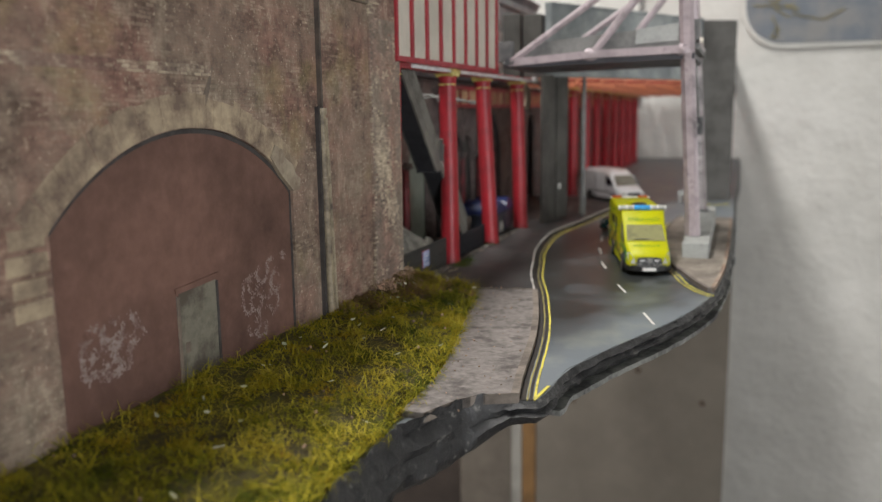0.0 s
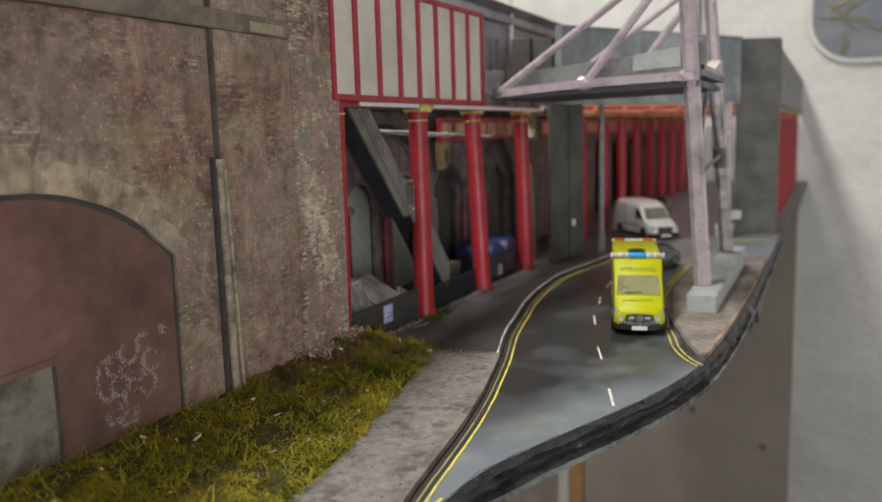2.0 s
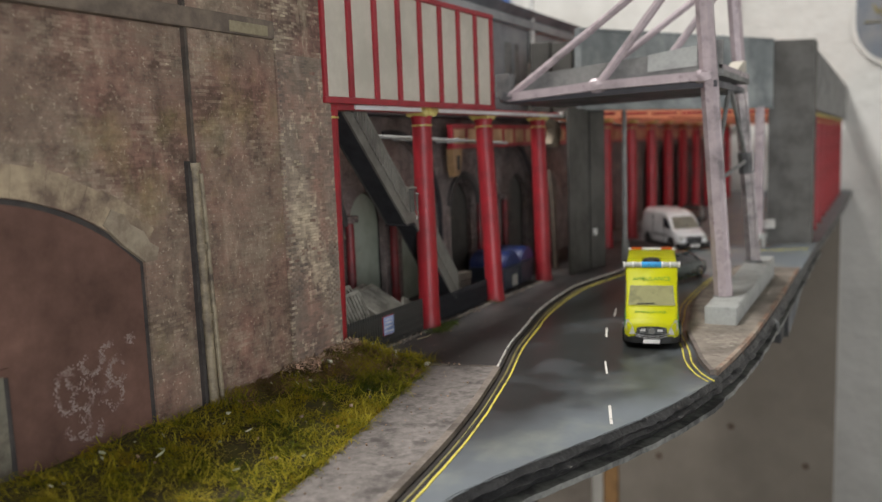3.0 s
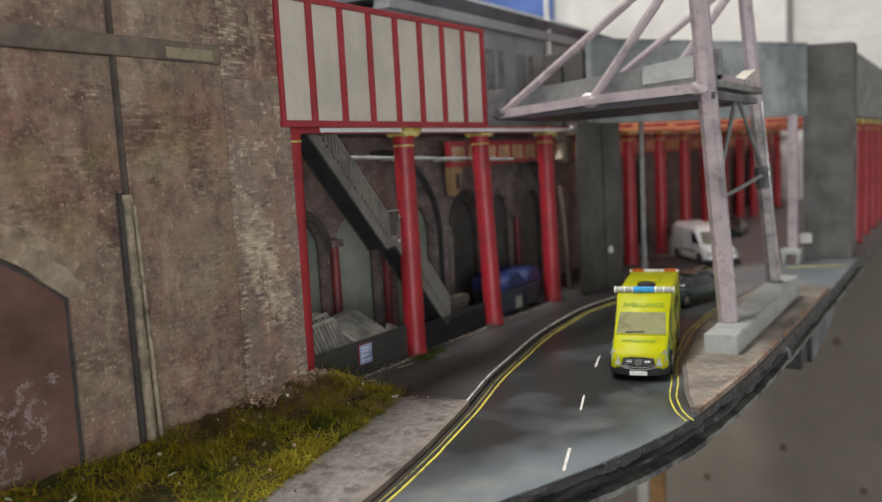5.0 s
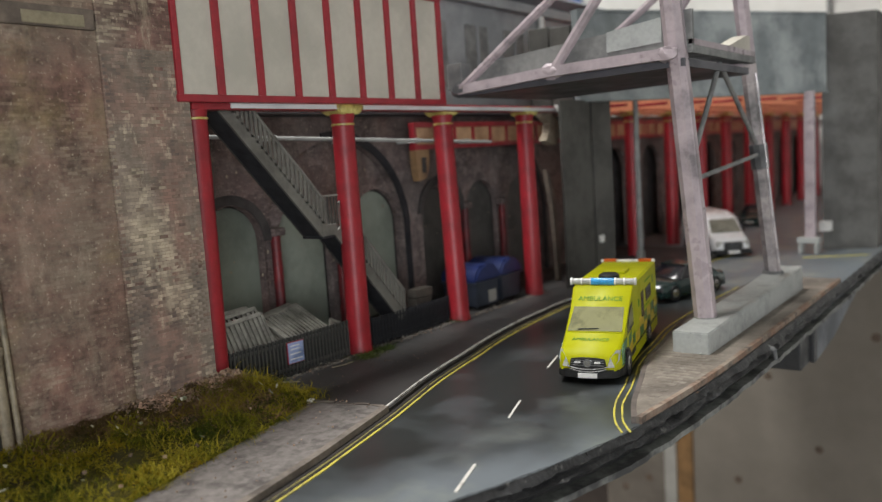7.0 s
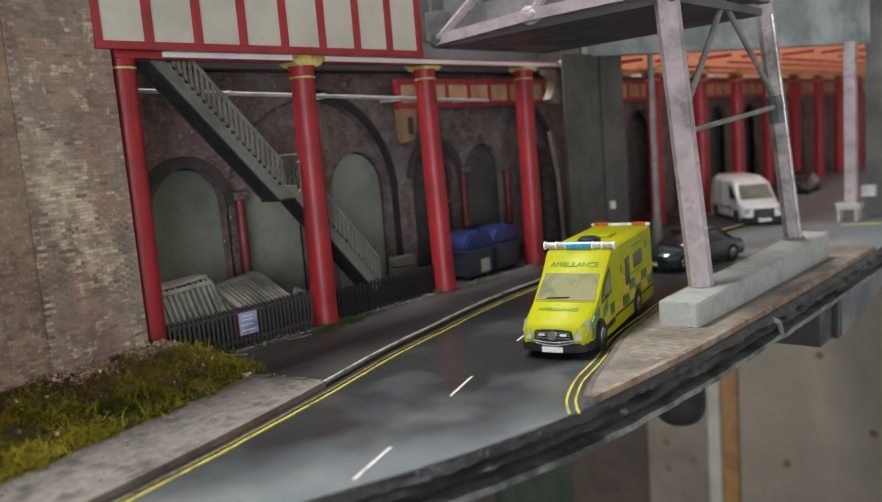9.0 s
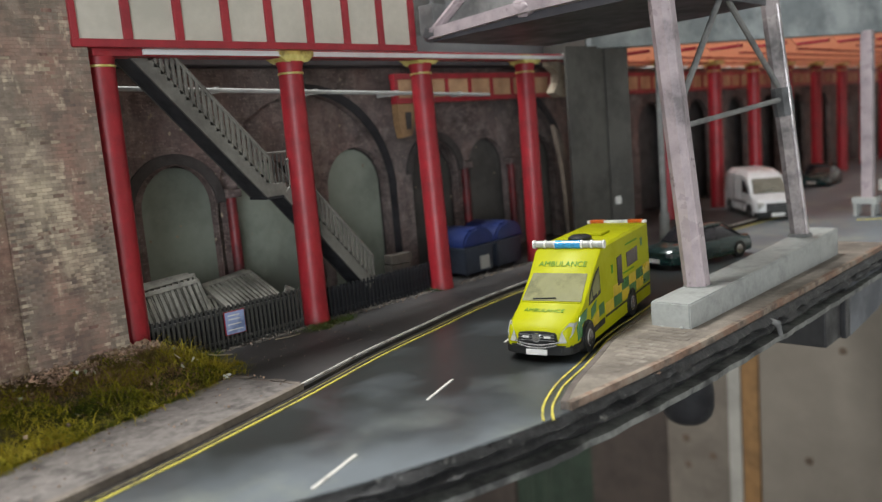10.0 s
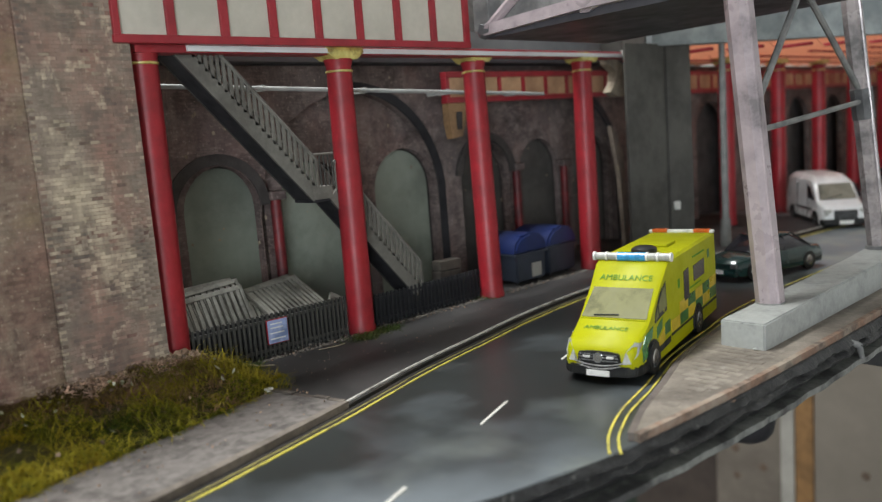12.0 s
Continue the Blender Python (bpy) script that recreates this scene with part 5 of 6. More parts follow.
for p, q, r, m in ((on(L1B, L1T, 66), on(L2B, L2T, 73), 1.0, M_DECK), ((-26, 522, 114), on(L1B, L1T, 70), 1.15, M_DECK), ((-26, 522, 114), on(L2B, L2T, 76), 1.15, M_DECK)):
    part("brace", rod(bm_new(), p, q, r, n=8), m, gt)
part("brace_joint", rod(bm_new(), on(L2B, L2T, 66), on(L2B, L2T, 78), 4.3, 4.3, 10), M_STEELDK, gt, "dark welded joint")
ND_A, ND_E, ND_W = Vector((-128.5, 473, 111.5)), Vector((-79.8, 472.6, 114.5)), Vector((-30.5, 472.6, 115.5))
TOPN = Vector((-28.6, 472.6, 178))
for y in (0, 84):
    s = Vector((0, y, 0))
    for p, q in ((ND_A, ND_E), (ND_E, ND_W)):
        bm = bm_new()
        rod(bm, p + s, q + s, 3.0, 3.0, 4, spin=math.pi / 4)
        part("chord", bm, M_STEEL, gt, "pale flat-topped chord")
    part("diagonal", rod(bm_new(), ND_A + s, TOPN + s, 2.0, 2.0, 8), M_STEEL, gt)
    part("diagonal", rod(bm_new(), ND_E + s, TOPN + s, 2.2, 2.2, 8), M_STEEL, gt)
    for nd in (ND_A, ND_E, ND_W):
        bm = bm_new()
        bmesh.ops.create_icosphere(bm, subdivisions=2, radius=3.7, matrix=Matrix.Translation(nd + s) @ Matrix.Diagonal((1.3, 0.7, 0.85, 1)))
        for v in bm.verts:
            v.co += Vector((noise.noise(v.co * 0.5), noise.noise(v.co * 0.5 + Vector((9, 0, 0))), noise.noise(v.co * 0.5 + Vector((0, 9, 0))))) * 1.6
        part("weld", bm, M_STEELDK if nd is ND_A else M_STEEL, gt, "lumpy welded node", True)
part("side_plate", prism(bm_new(), [(-126, 113), (-30, 115), (-30, 128.2), (-60, 126.8), (-116, 122.6)], 1.6, "y", 475.5), M_DECK, gt, "grey streaked deck side plate")
part("side_panel", prism(bm_new(), [(-56.2, 119.4), (-33.0, 120.6), (-33.0, 130.0), (-56.0, 127.4)], 0.9, "y", 474.7), M_PLINTH, gt, "pale patch plate on the deck side")
part("side_plate", box(bm_new(), -124, -30, 556, 557.6, 113, 126, 0.2), M_DECK, gt)
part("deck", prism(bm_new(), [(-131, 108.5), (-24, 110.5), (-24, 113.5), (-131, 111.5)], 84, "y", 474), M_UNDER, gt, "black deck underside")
part("end_channel", box(bm_new(), -31, -22, 478, 562, 115.5, 118.5, 0.3), M_DECK, gt)
part("end_channel", box(bm_new(), -24, -22, 478, 562, 118.5, 121, 0.3), M_STEEL, gt)
part("end_upright", box(bm_new(), -31, -22, 478, 480, 118, 132, 0.3), M_DECK, gt)
part("end_plank", prism(bm_new(), [(514, 118.4), (557, 118.4), (557, 127.6), (551, 127.6)], 6.4, "x", -29.4), M_CREAM, gt, "pale bare end piece")
part("end_block", box(bm_new(), -136, -128, 474, 482, 112, 124, 0.4), M_DECK, gt, "grey card block")
bm = bm_new()
prism(bm, [(458, 1.5), (604, 1.5), (604, 14.0), (560, 12.2), (458, 10.2)], 14, "x", -26)
bmesh.ops.bevel(bm, geom=list(bm.edges), offset=0.45, segments=2, affect="EDGES")
plinth = solid("plinth", bm, M_PLINTH, "long pale grey concrete plinth under the gantry legs", "plinth")
pg = random.Random(17)


def lump(x, y, z, r):
    bm = bm_new()
    bmesh.ops.create_icosphere(bm, subdivisions=1, radius=r, matrix=Matrix.Translation((x, y, z)) @ Matrix.Diagonal((1, 1.5, 0.5, 1)))
    for v in bm.verts:
        v.co += Vector((pg.uniform(-1, 1), pg.uniform(-1, 1), pg.uniform(-1, 1))) * r * 0.25
    return bm


for x, y, z, r in ((-16, 486, 10.4, 0.9), (-24.8, 480, 10.3, 0.7), (-19, 458.4, 10.0, 0.6), (-12.6, 470, 10.2, 0.6), (-12.4, 500, 10.8, 0.8), (-12.3, 530, 11.4, 0.6), (-15, 458.2, 2.4, 0.8), (-22, 458.2, 2.2, 0.6)):
    part("chip", lump(x, y, z, r), M_PLINTH, plinth)

for x, y, m in ((-35.9, 303.5, M_PLINTH), (-20.5, 340, M_FOAM)):
    part("hanging_crumb", lump(x, y, -11.5, 2.6), m, base)

# ---------------------------------------------------------------- oblique bridge behind, piers, canopy
br = thing("bridge_fascia", (-134, 600, 108.5), "grey-blue weathered bridge girder crossing the road", "bridge", turn=-30.3)

part("girder_plate", box(bm_new(), -3, 3, 0, 196, 1.2, 51, 0.4), M_FASCIA, br)
part("bottom_flange", box(bm_new(), -4, 4, 0, 196, -0.6, 1.2, 0.3), M_FASCIA, br)
part("top_flange", box(bm_new(), -3.6, 3.6, 0, 196, 51, 52.6, 0.3), M_FASCIA, br)
pl = thing("pier", (0, 0, 0), "plain dark grey bridge pier", "pier", group="dark grey piers")
part("shaft", prism(bm_new(), [(-133.4, 575), (-131.8, 574.6), (-128.8, 605), (-133.4, 605)], 109, "z", 0), M_PIER, pl)
part("rear_shaft", prism(bm_new(), [(-133.4, 605.2), (-127.6, 605.2), (-122.2, 619), (-133.4, 619)], 109, "z", 0), M_PIER, pl)
part("head_block", box(bm_new(), -172, -158, 612, 640, 108, 156, 0.5), M_PIER, pl)
part("head_block", box(bm_new(), -154, -140, 606, 622, 108, 154, 0.5), M_PIER, pl)
p2 = thing("pier", (0, 0, 0), "plain dark grey bridge pier with a white box on it", "pier", group="dark grey piers")
bm = prism(bm_new(), [(-36, 770), (-4.5, 784), (-4.5, 812), (-36, 812)], 161, "z", -1)
part("shaft", bm, M_PIER, p2)
part("box", box(bm_new(), -37.5, -29.6, 764, 769, 13.6, 20.4, 0.4), M_PLATE, p2, "white box")
fx = thing("canopy_fascia", (-10, 812, 102), "pale grey canopy fascia along the far platform", "canopy")
part("board", box(bm_new(), -1, 4, 0, 636, 4, 54, 0.4), M_DECK, fx)
part("gutter", box(bm_new(), 3.5, 6, 0, 636, 4, 6, 0.4), M_STEELDK, fx)

cn = thing("canopy", (0, 0, 0), "pitched orange timber canopy ceiling with red rafters", "canopy")
for i in range(30):
    y = 640 + 26.5 * i
    x1 = -12 if y > 800 else -150 + (y - 590) * 0.58
    part("rafter", box(bm_new(), -186, x1, y - 1, y + 2.2, 105.2, 107.0, 0.3), M_REDTRIM, cn)
    k = max(1, int((x1 + 186) / 40))
    for j in range(k):
        xa, xb = -186 + (x1 + 186) * j / k + 0.8, -186 + (x1 + 186) * (j + 1) / k - 0.8
        part("board", prism(bm_new(), [(y + 4, 110.5), (y + 21, 104.0), (y + 21, 104.8), (y + 4, 111.3)], xb - xa, "x", xa), M_CANOPY, cn)
for x, y in ((-150, 640), (-126, 672), (-100, 715), (-78, 748), (-56, 790), (-36, 812), (-16, 815)):
    part("purlin", box(bm_new(), x - 1.3, x + 1.3, y, 1440, 103.0, 103.9, 0.2), M_REDTRIM, cn)
fz2 = copy_thing(fz, pose(-176 * MM, 655 * MM, 86 * MM))
for i in range(4):
    copy_thing(fz, pose(-176 * MM, (805 + 150 * i) * MM, 86 * MM))

pt = thing("gantry_post", (-40, 752, 0), "pinkish steel post on a small white trestle base", "post")
part("shaft", box(bm_new(), -3.2, 3.2, -3.2, 3.2, 8, 109, 0.5), M_STEEL, pt)
part("base", box(bm_new(), -8, 6, -5, 5, 7, 11, 0.5), M_PLINTH, pt)
for x in (-6, 4):
    for y in (-4, 4):
        part("foot", box(bm_new(), x - 1, x + 1, y - 1, y + 1, 0, 7), M_PLINTH, pt)
lp = thing("lamp_post", (-113, 635, 0), "thin grey lamp post beside the kerb", "lamp post")
part("pole", rod(bm_new(), (0, 0, 0), (0, 0, 112), 1.9, 1.6, 10), M_DECK, lp, smooth=True)
part("base", rod(bm_new(), (0, 0, 0), (0, 0, 16), 3.0, 2.6, 10), M_DECK, lp, smooth=True)
blk = thing("pier_label", (-126.3, 608.8, 24.2), "small white label on the grey pier", "sign", turn=-19.6)
part("plate", box(bm_new(), -0.3, 0.5, -2.0, 2.0, 0, 4.4, 0.1), M_PLATE, blk)
ab = thing("arch_corbel", (-150, 0, 0), "pale plaster corbel on the arcade wall beside the pier", "corbel")
part("corbel", prism(bm_new(), [(581, 105), (588, 104.5), (602, 97.5), (604, 94), (597, 84.5), (590, 84.5), (584, 87), (588.5, 92), (589.5, 97), (583, 101)], 5, "x", -2), M_STONE, ab)
# strip added to paint the lit bit of wall between arches
part("jamb_strip", prism(bm_new(), [(585.5, 70), (590, 66), (596, 54), (598, 2), (595, 2), (592, 44), (589, 56)], 2.5, "x", -1.5), M_BAND, ab)

# ---------------------------------------------------------------- station building and things beyond
sb = thing("station_building", (-330, 470, 108), "grey low-relief station building with a slate roof", "building")
part("wall", box(bm_new(), 0, 135, 0, 330, 0, 66), M_STATION, sb)
bm = prism(bm_new(), [(138, 70), (143, 77), (95, 97), (0, 97), (0, 70)], 340, "y", -5)
part("roof", bm, M_SLATE, sb)
part("cornice", box(bm_new(), 130, 141, -3, 333, 64, 70, 0.6), M_STATION, sb)
for i in range(7):
    w = part("window", box(bm_new(), 134.6, 136, 18 + i * 44, 42 + i * 44, 14, 52, 0.4), M_DECK, sb)
    part("frame", box(bm_new(), 134.8, 137, 29 + i * 44, 31 + i * 44, 14, 52), M_STATION, w)
rd = thing("white_rod", (-192, 665, 108), "thin white upright rod", "pole")
part("rod", rod(bm_new(), (0, 0, 0), (0, 0, 130), 2.2, n=10), M_PLATE, rd, smooth=True)
part("socket", box(bm_new(), -4, 4, -4, 4, 0, 40, 0.4), M_PLATE, rd)
bp = thing("backing_board", (-520, 1440, 100), "pale grey-white board against the wall", "board")
part("sheet", box(bm_new(), 0, 355, 0, 8, 0, 500), M_PLASTER, bp)
part("edge", box(bm_new(), 355, 360, -2, 8, 0, 500), M_DECK, bp)
bc = thing("blue_card", (-745, 1435, 240), "blue card on the far wall", "card")
part("sheet", box(bm_new(), 0, 200, 0, 4, 0, 200, 1), M_SKYBLUE, bc)

po = thing("rounded_board", (4, 1440, 184), "slate-blue rounded board with ochre markings on the wall", "board")
bm = prism(bm_new(), arc_pts((60, 60), 60, 180, 270, 8) + arc_pts((340, 60), 60, 270, 360, 8) + [(400, 300), (0, 300)], 6, "y", 0)
part("board", bm, M_POSTER, po)
bm = prism(bm_new(), arc_pts((60, 60), 66, 180, 270, 8) + arc_pts((340, 60), 66, 270, 360, 8) + [(406, 300), (-6, 300)], 5, "y", 2)
part("rim", bm, M_PLASTER, po)
g = random.Random(11)
for i in range(7):
    a = Vector((g.uniform(10, 200), -1.5, g.uniform(40, 140)))
    for j in range(4):
        b = a + Vector((g.uniform(-10, 30), 0, g.uniform(-22, 22)))
        part("mark", rod(bm_new(), a, b, 1.0, n=6), M_OCHRE, po)
        a = b

# beneath the layout
pn = thing("plywood_panel", (0, 1150, 0), "stained brown plywood panel under the layout", "panel")
bm = prism(bm_new(), [(-270, -900), (2, -900), (2, -10), (-270, -10)], 8, "y", 0)
part("sheet", bm, M_HARDBOARD, pn)


def knots(parent, seed, spots):
    g = random.Random(seed)
    for x, z in spots:
        r = g.uniform(4.5, 7.0)
        bm = bm_new()
        lathe(bm, 0, 0, [(r, -0.3), (r * 0.8, 0.3)], 12)
        bmesh.ops.rotate(bm, verts=bm.verts, matrix=Matrix.Rotation(radians(90), 3, "X"))
        bmesh.ops.translate(bm, verts=bm.verts, vec=(x, -0.2, z))
        part("knot", bm, M_KNOT, parent)


knots(pn, 4, ((-214, -345), (-176, -207), (-60, -150), (-120, -290), (-30, -330)))
kp = thing("knotty_board", (0, 1150, 0), "pale knotty pine board under the layout", "board")
part("sheet", box(bm_new(), -394, -309, 0, 10, -900, -12, 1), M_PINE, kp)
knots(kp, 9, ((-368, -348), (-332, -365), (-366, -384), (-350, -190), (-378, -250)))
lg = thing("door_frame", (0, 1150, 0), "white edge and orange timber frame under the layout", "frame")
part("white_edge", box(bm_new(), -308, -292, -6, 10, -900, -10, 1), M_PINEPALE, lg)
part("timber", box(bm_new(), -291.5, -271, -3, 10, -900, -10, 1), M_WOODORANGE, lg, "orange timber post")
# dark sheets painted for the shaded recess under the layout, not cupboard doors
dk = thing("dark_cupboard", (0, 1165, 0), "dark brown sheets for the shade under the layout", "cupboard")
part("door", box(bm_new(), -526, -395, 0, 12, -900, -12, 1), M_UNDERBROWN, dk)
part("door", box(bm_new(), -1100, -674, 0, 12, -900, -12, 1), M_UNDERBROWN, dk)
cr = thing("green_curtain", (0, 1165, 0), "dark green hanging cloth under the layout", "curtain")
bm = bm_new()
fold = [Vector((-673 + i * 7.3, 6 + 5 * math.sin(i * 1.1) + 2 * math.sin(i * 2.3), 0)) for i in range(21)]
for p, q in zip(fold, fold[1:]):
    bm.faces.new([bm.verts.new(v) for v in ((p.x, p.y, -900), (q.x, q.y, -900), (q.x, q.y, -12), (p.x, p.y, -12))])
bmesh.ops.remove_doubles(bm, verts=bm.verts, dist=0.01)
part("cloth", bm, M_GREENCLOTH, cr, smooth=True)
sk = thing("support_block", (0, 0, 0), "black painted support block under the board edge", "support block")
part("block", box(bm_new(), -25, -3, 558, 588, -29, -7.5, 0.6), M_BLACK, sk)
part("fin", box(bm_new(), -3.2, -1.0, 577, 583, -29.5, -7.5, 0.4), M_BLACK, sk)
part("rear_plate", prism(bm_new(), [(584, -30), (625, -27), (700, -12), (700, -7), (584, -7)], 2.5, "x", -4), M_SLATE, sk, "grey plate")
bm = bm_new()
rod(bm, (-1.5, 493, -1.5), (1.2, 496, -3.4), 0.9, 1.1, n=10)
rod(bm, (1.2, 496, -3.4), (1.5, 498, -8.0), 1.1, 0.8, n=10)
part("peg", bm, M_DECK, sk, "pale bent peg", True)
kb = thing("black_knob", (-101, 630, -89), "round black knob under the layout", "knob")
bm = bm_new()
lathe(bm, 0, 0, [(4, -14), (8, -13.4), (11, -11.6), (13.2, -8.6), (14.4, -4), (14.6, 2), (14.2, 8), (13.0, 11.5), (9, 13.4)], 28)
part("cap", bm, M_SOFFIT, kb, smooth=True)
part("stem", rod(bm_new(), (0, 0, 12), (0, 0, 80), 5, n=12), M_BLACK, kb)

# ---------------------------------------------------------------- vehicles


def wheel(parent, x, y, r, w):
    t = part("wheel", rod(bm_new(), (x - w / 2, y, r), (x + w / 2, y, r), r, n=20), M_TYRE, parent, "black tyre", True)
    for s in (-1, 1):
        part("hub", rod(bm_new(), (x + s * w / 2 * 0.9, y, r), (x + s * (w / 2 + 0.25), y, r), r * 0.62, r * 0.5, 14), M_CHROME, t, "grey hub")


def loft(bm, sections):
    """Joins rings of equal length, given as lists of points, into a closed skin."""
    rings = [[bm.verts.new(p) for p in s] for s in sections]
    k = len(rings[0])
    for a, b in zip(rings, rings[1:]):
        for i in range(k):
            bm.faces.new((a[i], a[(i + 1) % k], b[(i + 1) % k], b[i]))
    bm.faces.new(rings[0])
    bm.faces.new(rings[-1])
    bmesh.ops.recalc_face_normals(bm, faces=bm.faces)
    return bm


def ring(y, w, z0, z1, wt=None, r=1.0):
    """A cross section at y: half width w at the sill, wt at the top, with rounded shoulders."""
    wt = w if wt is None else wt
    return [(-w, y, z0), (w, y, z0), (w, y, z0 + (z1 - z0) * 0.45), (wt + (w - wt) * 0.2, y, z1 - r), (wt - r, y, z1), (-wt + r, y, z1), (-wt - (w - wt) * 0.2, y, z1 - r), (-w, y, z0 + (z1 - z0) * 0.45)]


def letters(text, size, m, parent, matrix, name="lettering", mirror=False):
    cu = bpy.data.curves.new("lettering", "FONT")
    cu.body, cu.size, cu.align_x, cu.extrude = text, size * MM, "CENTER", 0.00003
    tmp = bpy.data.objects.new("lettering", cu)
    me = bpy.data.meshes.new_from_object(tmp)
    bpy.data.objects.remove(tmp)
    me.materials.clear()
    me.materials.append(m)
    if mirror:
        me.transform(Matrix.Diagonal((-1, 1, 1, 1)))
        me.flip_normals()
    ob = new(name, me)
    ob.parent = parent
    ob.matrix_basis = matrix
    return ob


# ambulance: front at y = 0, tail towards +y
am = thing("ambulance", (-38.9, 412.2, 0.2), "bright yellow box ambulance model with green chequers and blue light bar", "ambulance", turn=14.0)
am.matrix_basis = am.matrix_basis @ Matrix.Diagonal((0.94, 1, 1, 1))
SHELL = [(0.6, 10.0, 3.2, 9.4, 9.4, 1.2), (2.0, 11.2, 3.0, 11.0, 10.4, 1.3), (5, 11.9, 2.6, 12.4, 11.0, 1.3), (12.6, 12.2, 2.4, 15.5, 11.2, 0.9),
         (22.6, 12.3, 2.4, 22.9, 11.2, 0.6), (29.8, 12.3, 2.4, 29.3, 11.8, 0.7), (33, 12.4, 2.4, 30.3, 12.0, 0.8), (87, 12.4, 2.4, 30.6, 12.0, 0.8)]


def skin(y, z):
    """Half width of the ambulance body at that place."""
    for a, b in zip(SHELL, SHELL[1:]):
        if y <= b[0]:
            break
    k = max(0.0, min(1.0, (y - a[0]) / (b[0] - a[0])))
    w, z0, z1, wt, r = (p + (q - p) * k for p, q in zip(a[1:], b[1:]))
    zm, top = z0 + (z1 - z0) * 0.45, wt + (w - wt) * 0.2
    if z <= zm:
        return w
    return w + (top - w) * min(1.0, (z - zm) / (z1 - r - zm))


bm = loft(bm_new(), [ring(*q) for q in SHELL])
part("body", bm, M_AMB, am, "bright yellow bodywork", True)
bm = prism(bm_new(), [(-10.5, 0), (10.5, 0), (9.8, 11.8), (-9.8, 11.8)], 0.35, "z", 0)
ws = part("windscreen", bm, M_GLASS, am, "smoky yellow-tinted windscreen")
ws.matrix_basis = Matrix.Translation(Vector((0, 12.9, 15.5)) * MM) @ Euler((math.atan2(7.4, 10.0), 0, 0)).to_matrix().to_4x4() @ Matrix.Translation(Vector((0, 0.2, 0.0)) * MM)
plan = [(-12.5, 9), (-12.3, 4), (-11.2, 1.2), (-8.6, -0.3), (-4, -0.9), (4, -0.9), (8.6, -0.3), (11.2, 1.2), (12.3, 4), (12.5, 9)]
bm = prism(bm_new(), plan, 2.8, "z", 2.3)
bmesh.ops.bevel(bm, geom=list(bm.edges), offset=0.35, segments=2, affect="EDGES")
part("bumper", bm, M_TYRE, am, "black front bumper")
bm = prism(bm_new(), [(-6.8, 6.0), (-5.2, 5.0), (5.2, 5.0), (6.8, 6.0), (6.3, 8.9), (2.6, 9.3), (-2.6, 9.3), (-6.3, 8.9)], 1.6, "y", -0.35)
bmesh.ops.bevel(bm, geom=list(bm.edges), offset=0.25, segments=2, affect="EDGES")
part("grille", bm, M_TYRE, am, "dark slatted grille")
for z, w in ((6.6, 6.2), (7.5, 6.2), (8.3, 5.9)):
    part("grille_slat", box(bm_new(), -w, w, -0.6, -0.1, z, z + 0.32), M_CHROME, am)
for z, w in ((5.5, 7.6), (4.6, 6.8)):
    bm = bm_new()
    smile = [(-w + 2 * w * i / 10, -1.05 + 0.5 * (2 * i / 10 - 1) ** 2, z + 0.9 * (2 * i / 10 - 1) ** 2) for i in range(11)]
    for p, q in zip(smile, smile[1:]):
        rod(bm, p, q, 0.26, n=6)
    part("bumper_trim", bm, M_CHROME, am, "curved chrome trim", True)
bm = bm_new()
rod(bm, (0, -0.95, 7.6), (0, -0.3, 7.6), 1.5, n=20)
part("badge", bm, M_CHROME, am, "round chrome badge")
part("badge_field", rod(bm_new(), (0, -1.02, 7.6), (0, -0.9, 7.6), 1.05, n=18), M_STAIR, am)
part("badge_bar", box(bm_new(), -0.18, 0.18, -1.1, -1.0, 7.1, 8.6), M_CHROME, am)
for s in (-1, 1):
    part("flasher", box(bm_new(), s * 3.7 - 1.1, s * 3.7 + 1.1, -0.85, -0.3, 7.4, 8.1, 0.2), M_PLATE, am)
    hl = bm_new()
    loft(hl, [[(s * 7.2, -0.3, 6.0), (s * 9.6, 0.4, 6.1), (s * 11.35, 2.1, 8.4), (s * 11.3, 4.2, 11.3), (s * 10.3, 2.6, 11.8), (s * 8.2, 0.4, 9.2)],
              [(s * 6.8, 1.6, 6.0), (s * 9.0, 2.4, 6.2), (s * 11.0, 4.2, 8.2), (s * 11.4, 7.0, 11.2), (s * 10.0, 5.2, 10.8), (s * 8.0, 2.6, 8.6)]])
    part("headlight", hl, M_LENS, am, "clear swept headlight", True)
part("number_plate", box(bm_new(), -3.6, 3.6, -1.35, -0.85, 2.4, 4.1, 0.1), M_PLATE, am, "white number plate")
part("wiper", rod(bm_new(), (-6.5, 13.2, 16.4), (1.5, 13.6, 16.7), 0.22, n=5), M_TYRE, am)
part("screen_trim", box(bm_new(), -10.4, 10.4, 12.2, 13.0, 15.3, 15.7, 0.1), M_AMB, am)
bar = part("light_bar", rod(bm_new(), (-12.4, 31.4, 30.9), (12.4, 31.4, 30.9), 1.22, n=12), M_LENS, am, "clear roof light bar", True)
part("beacon", rod(bm_new(), (-4.6, 31.2, 30.9), (4.6, 31.2, 30.9), 1.4, n=12), M_LAMPBLUE, bar, "blue beacon lens", True)
for x in (-12.9, -8.6, -5.0, 5.0, 8.6, 12.9):
    part("clamp", rod(bm_new(), (x - 0.3, 31.4, 30.9), (x + 0.3, 31.4, 30.9), 1.45, n=12), M_PLATE, bar)
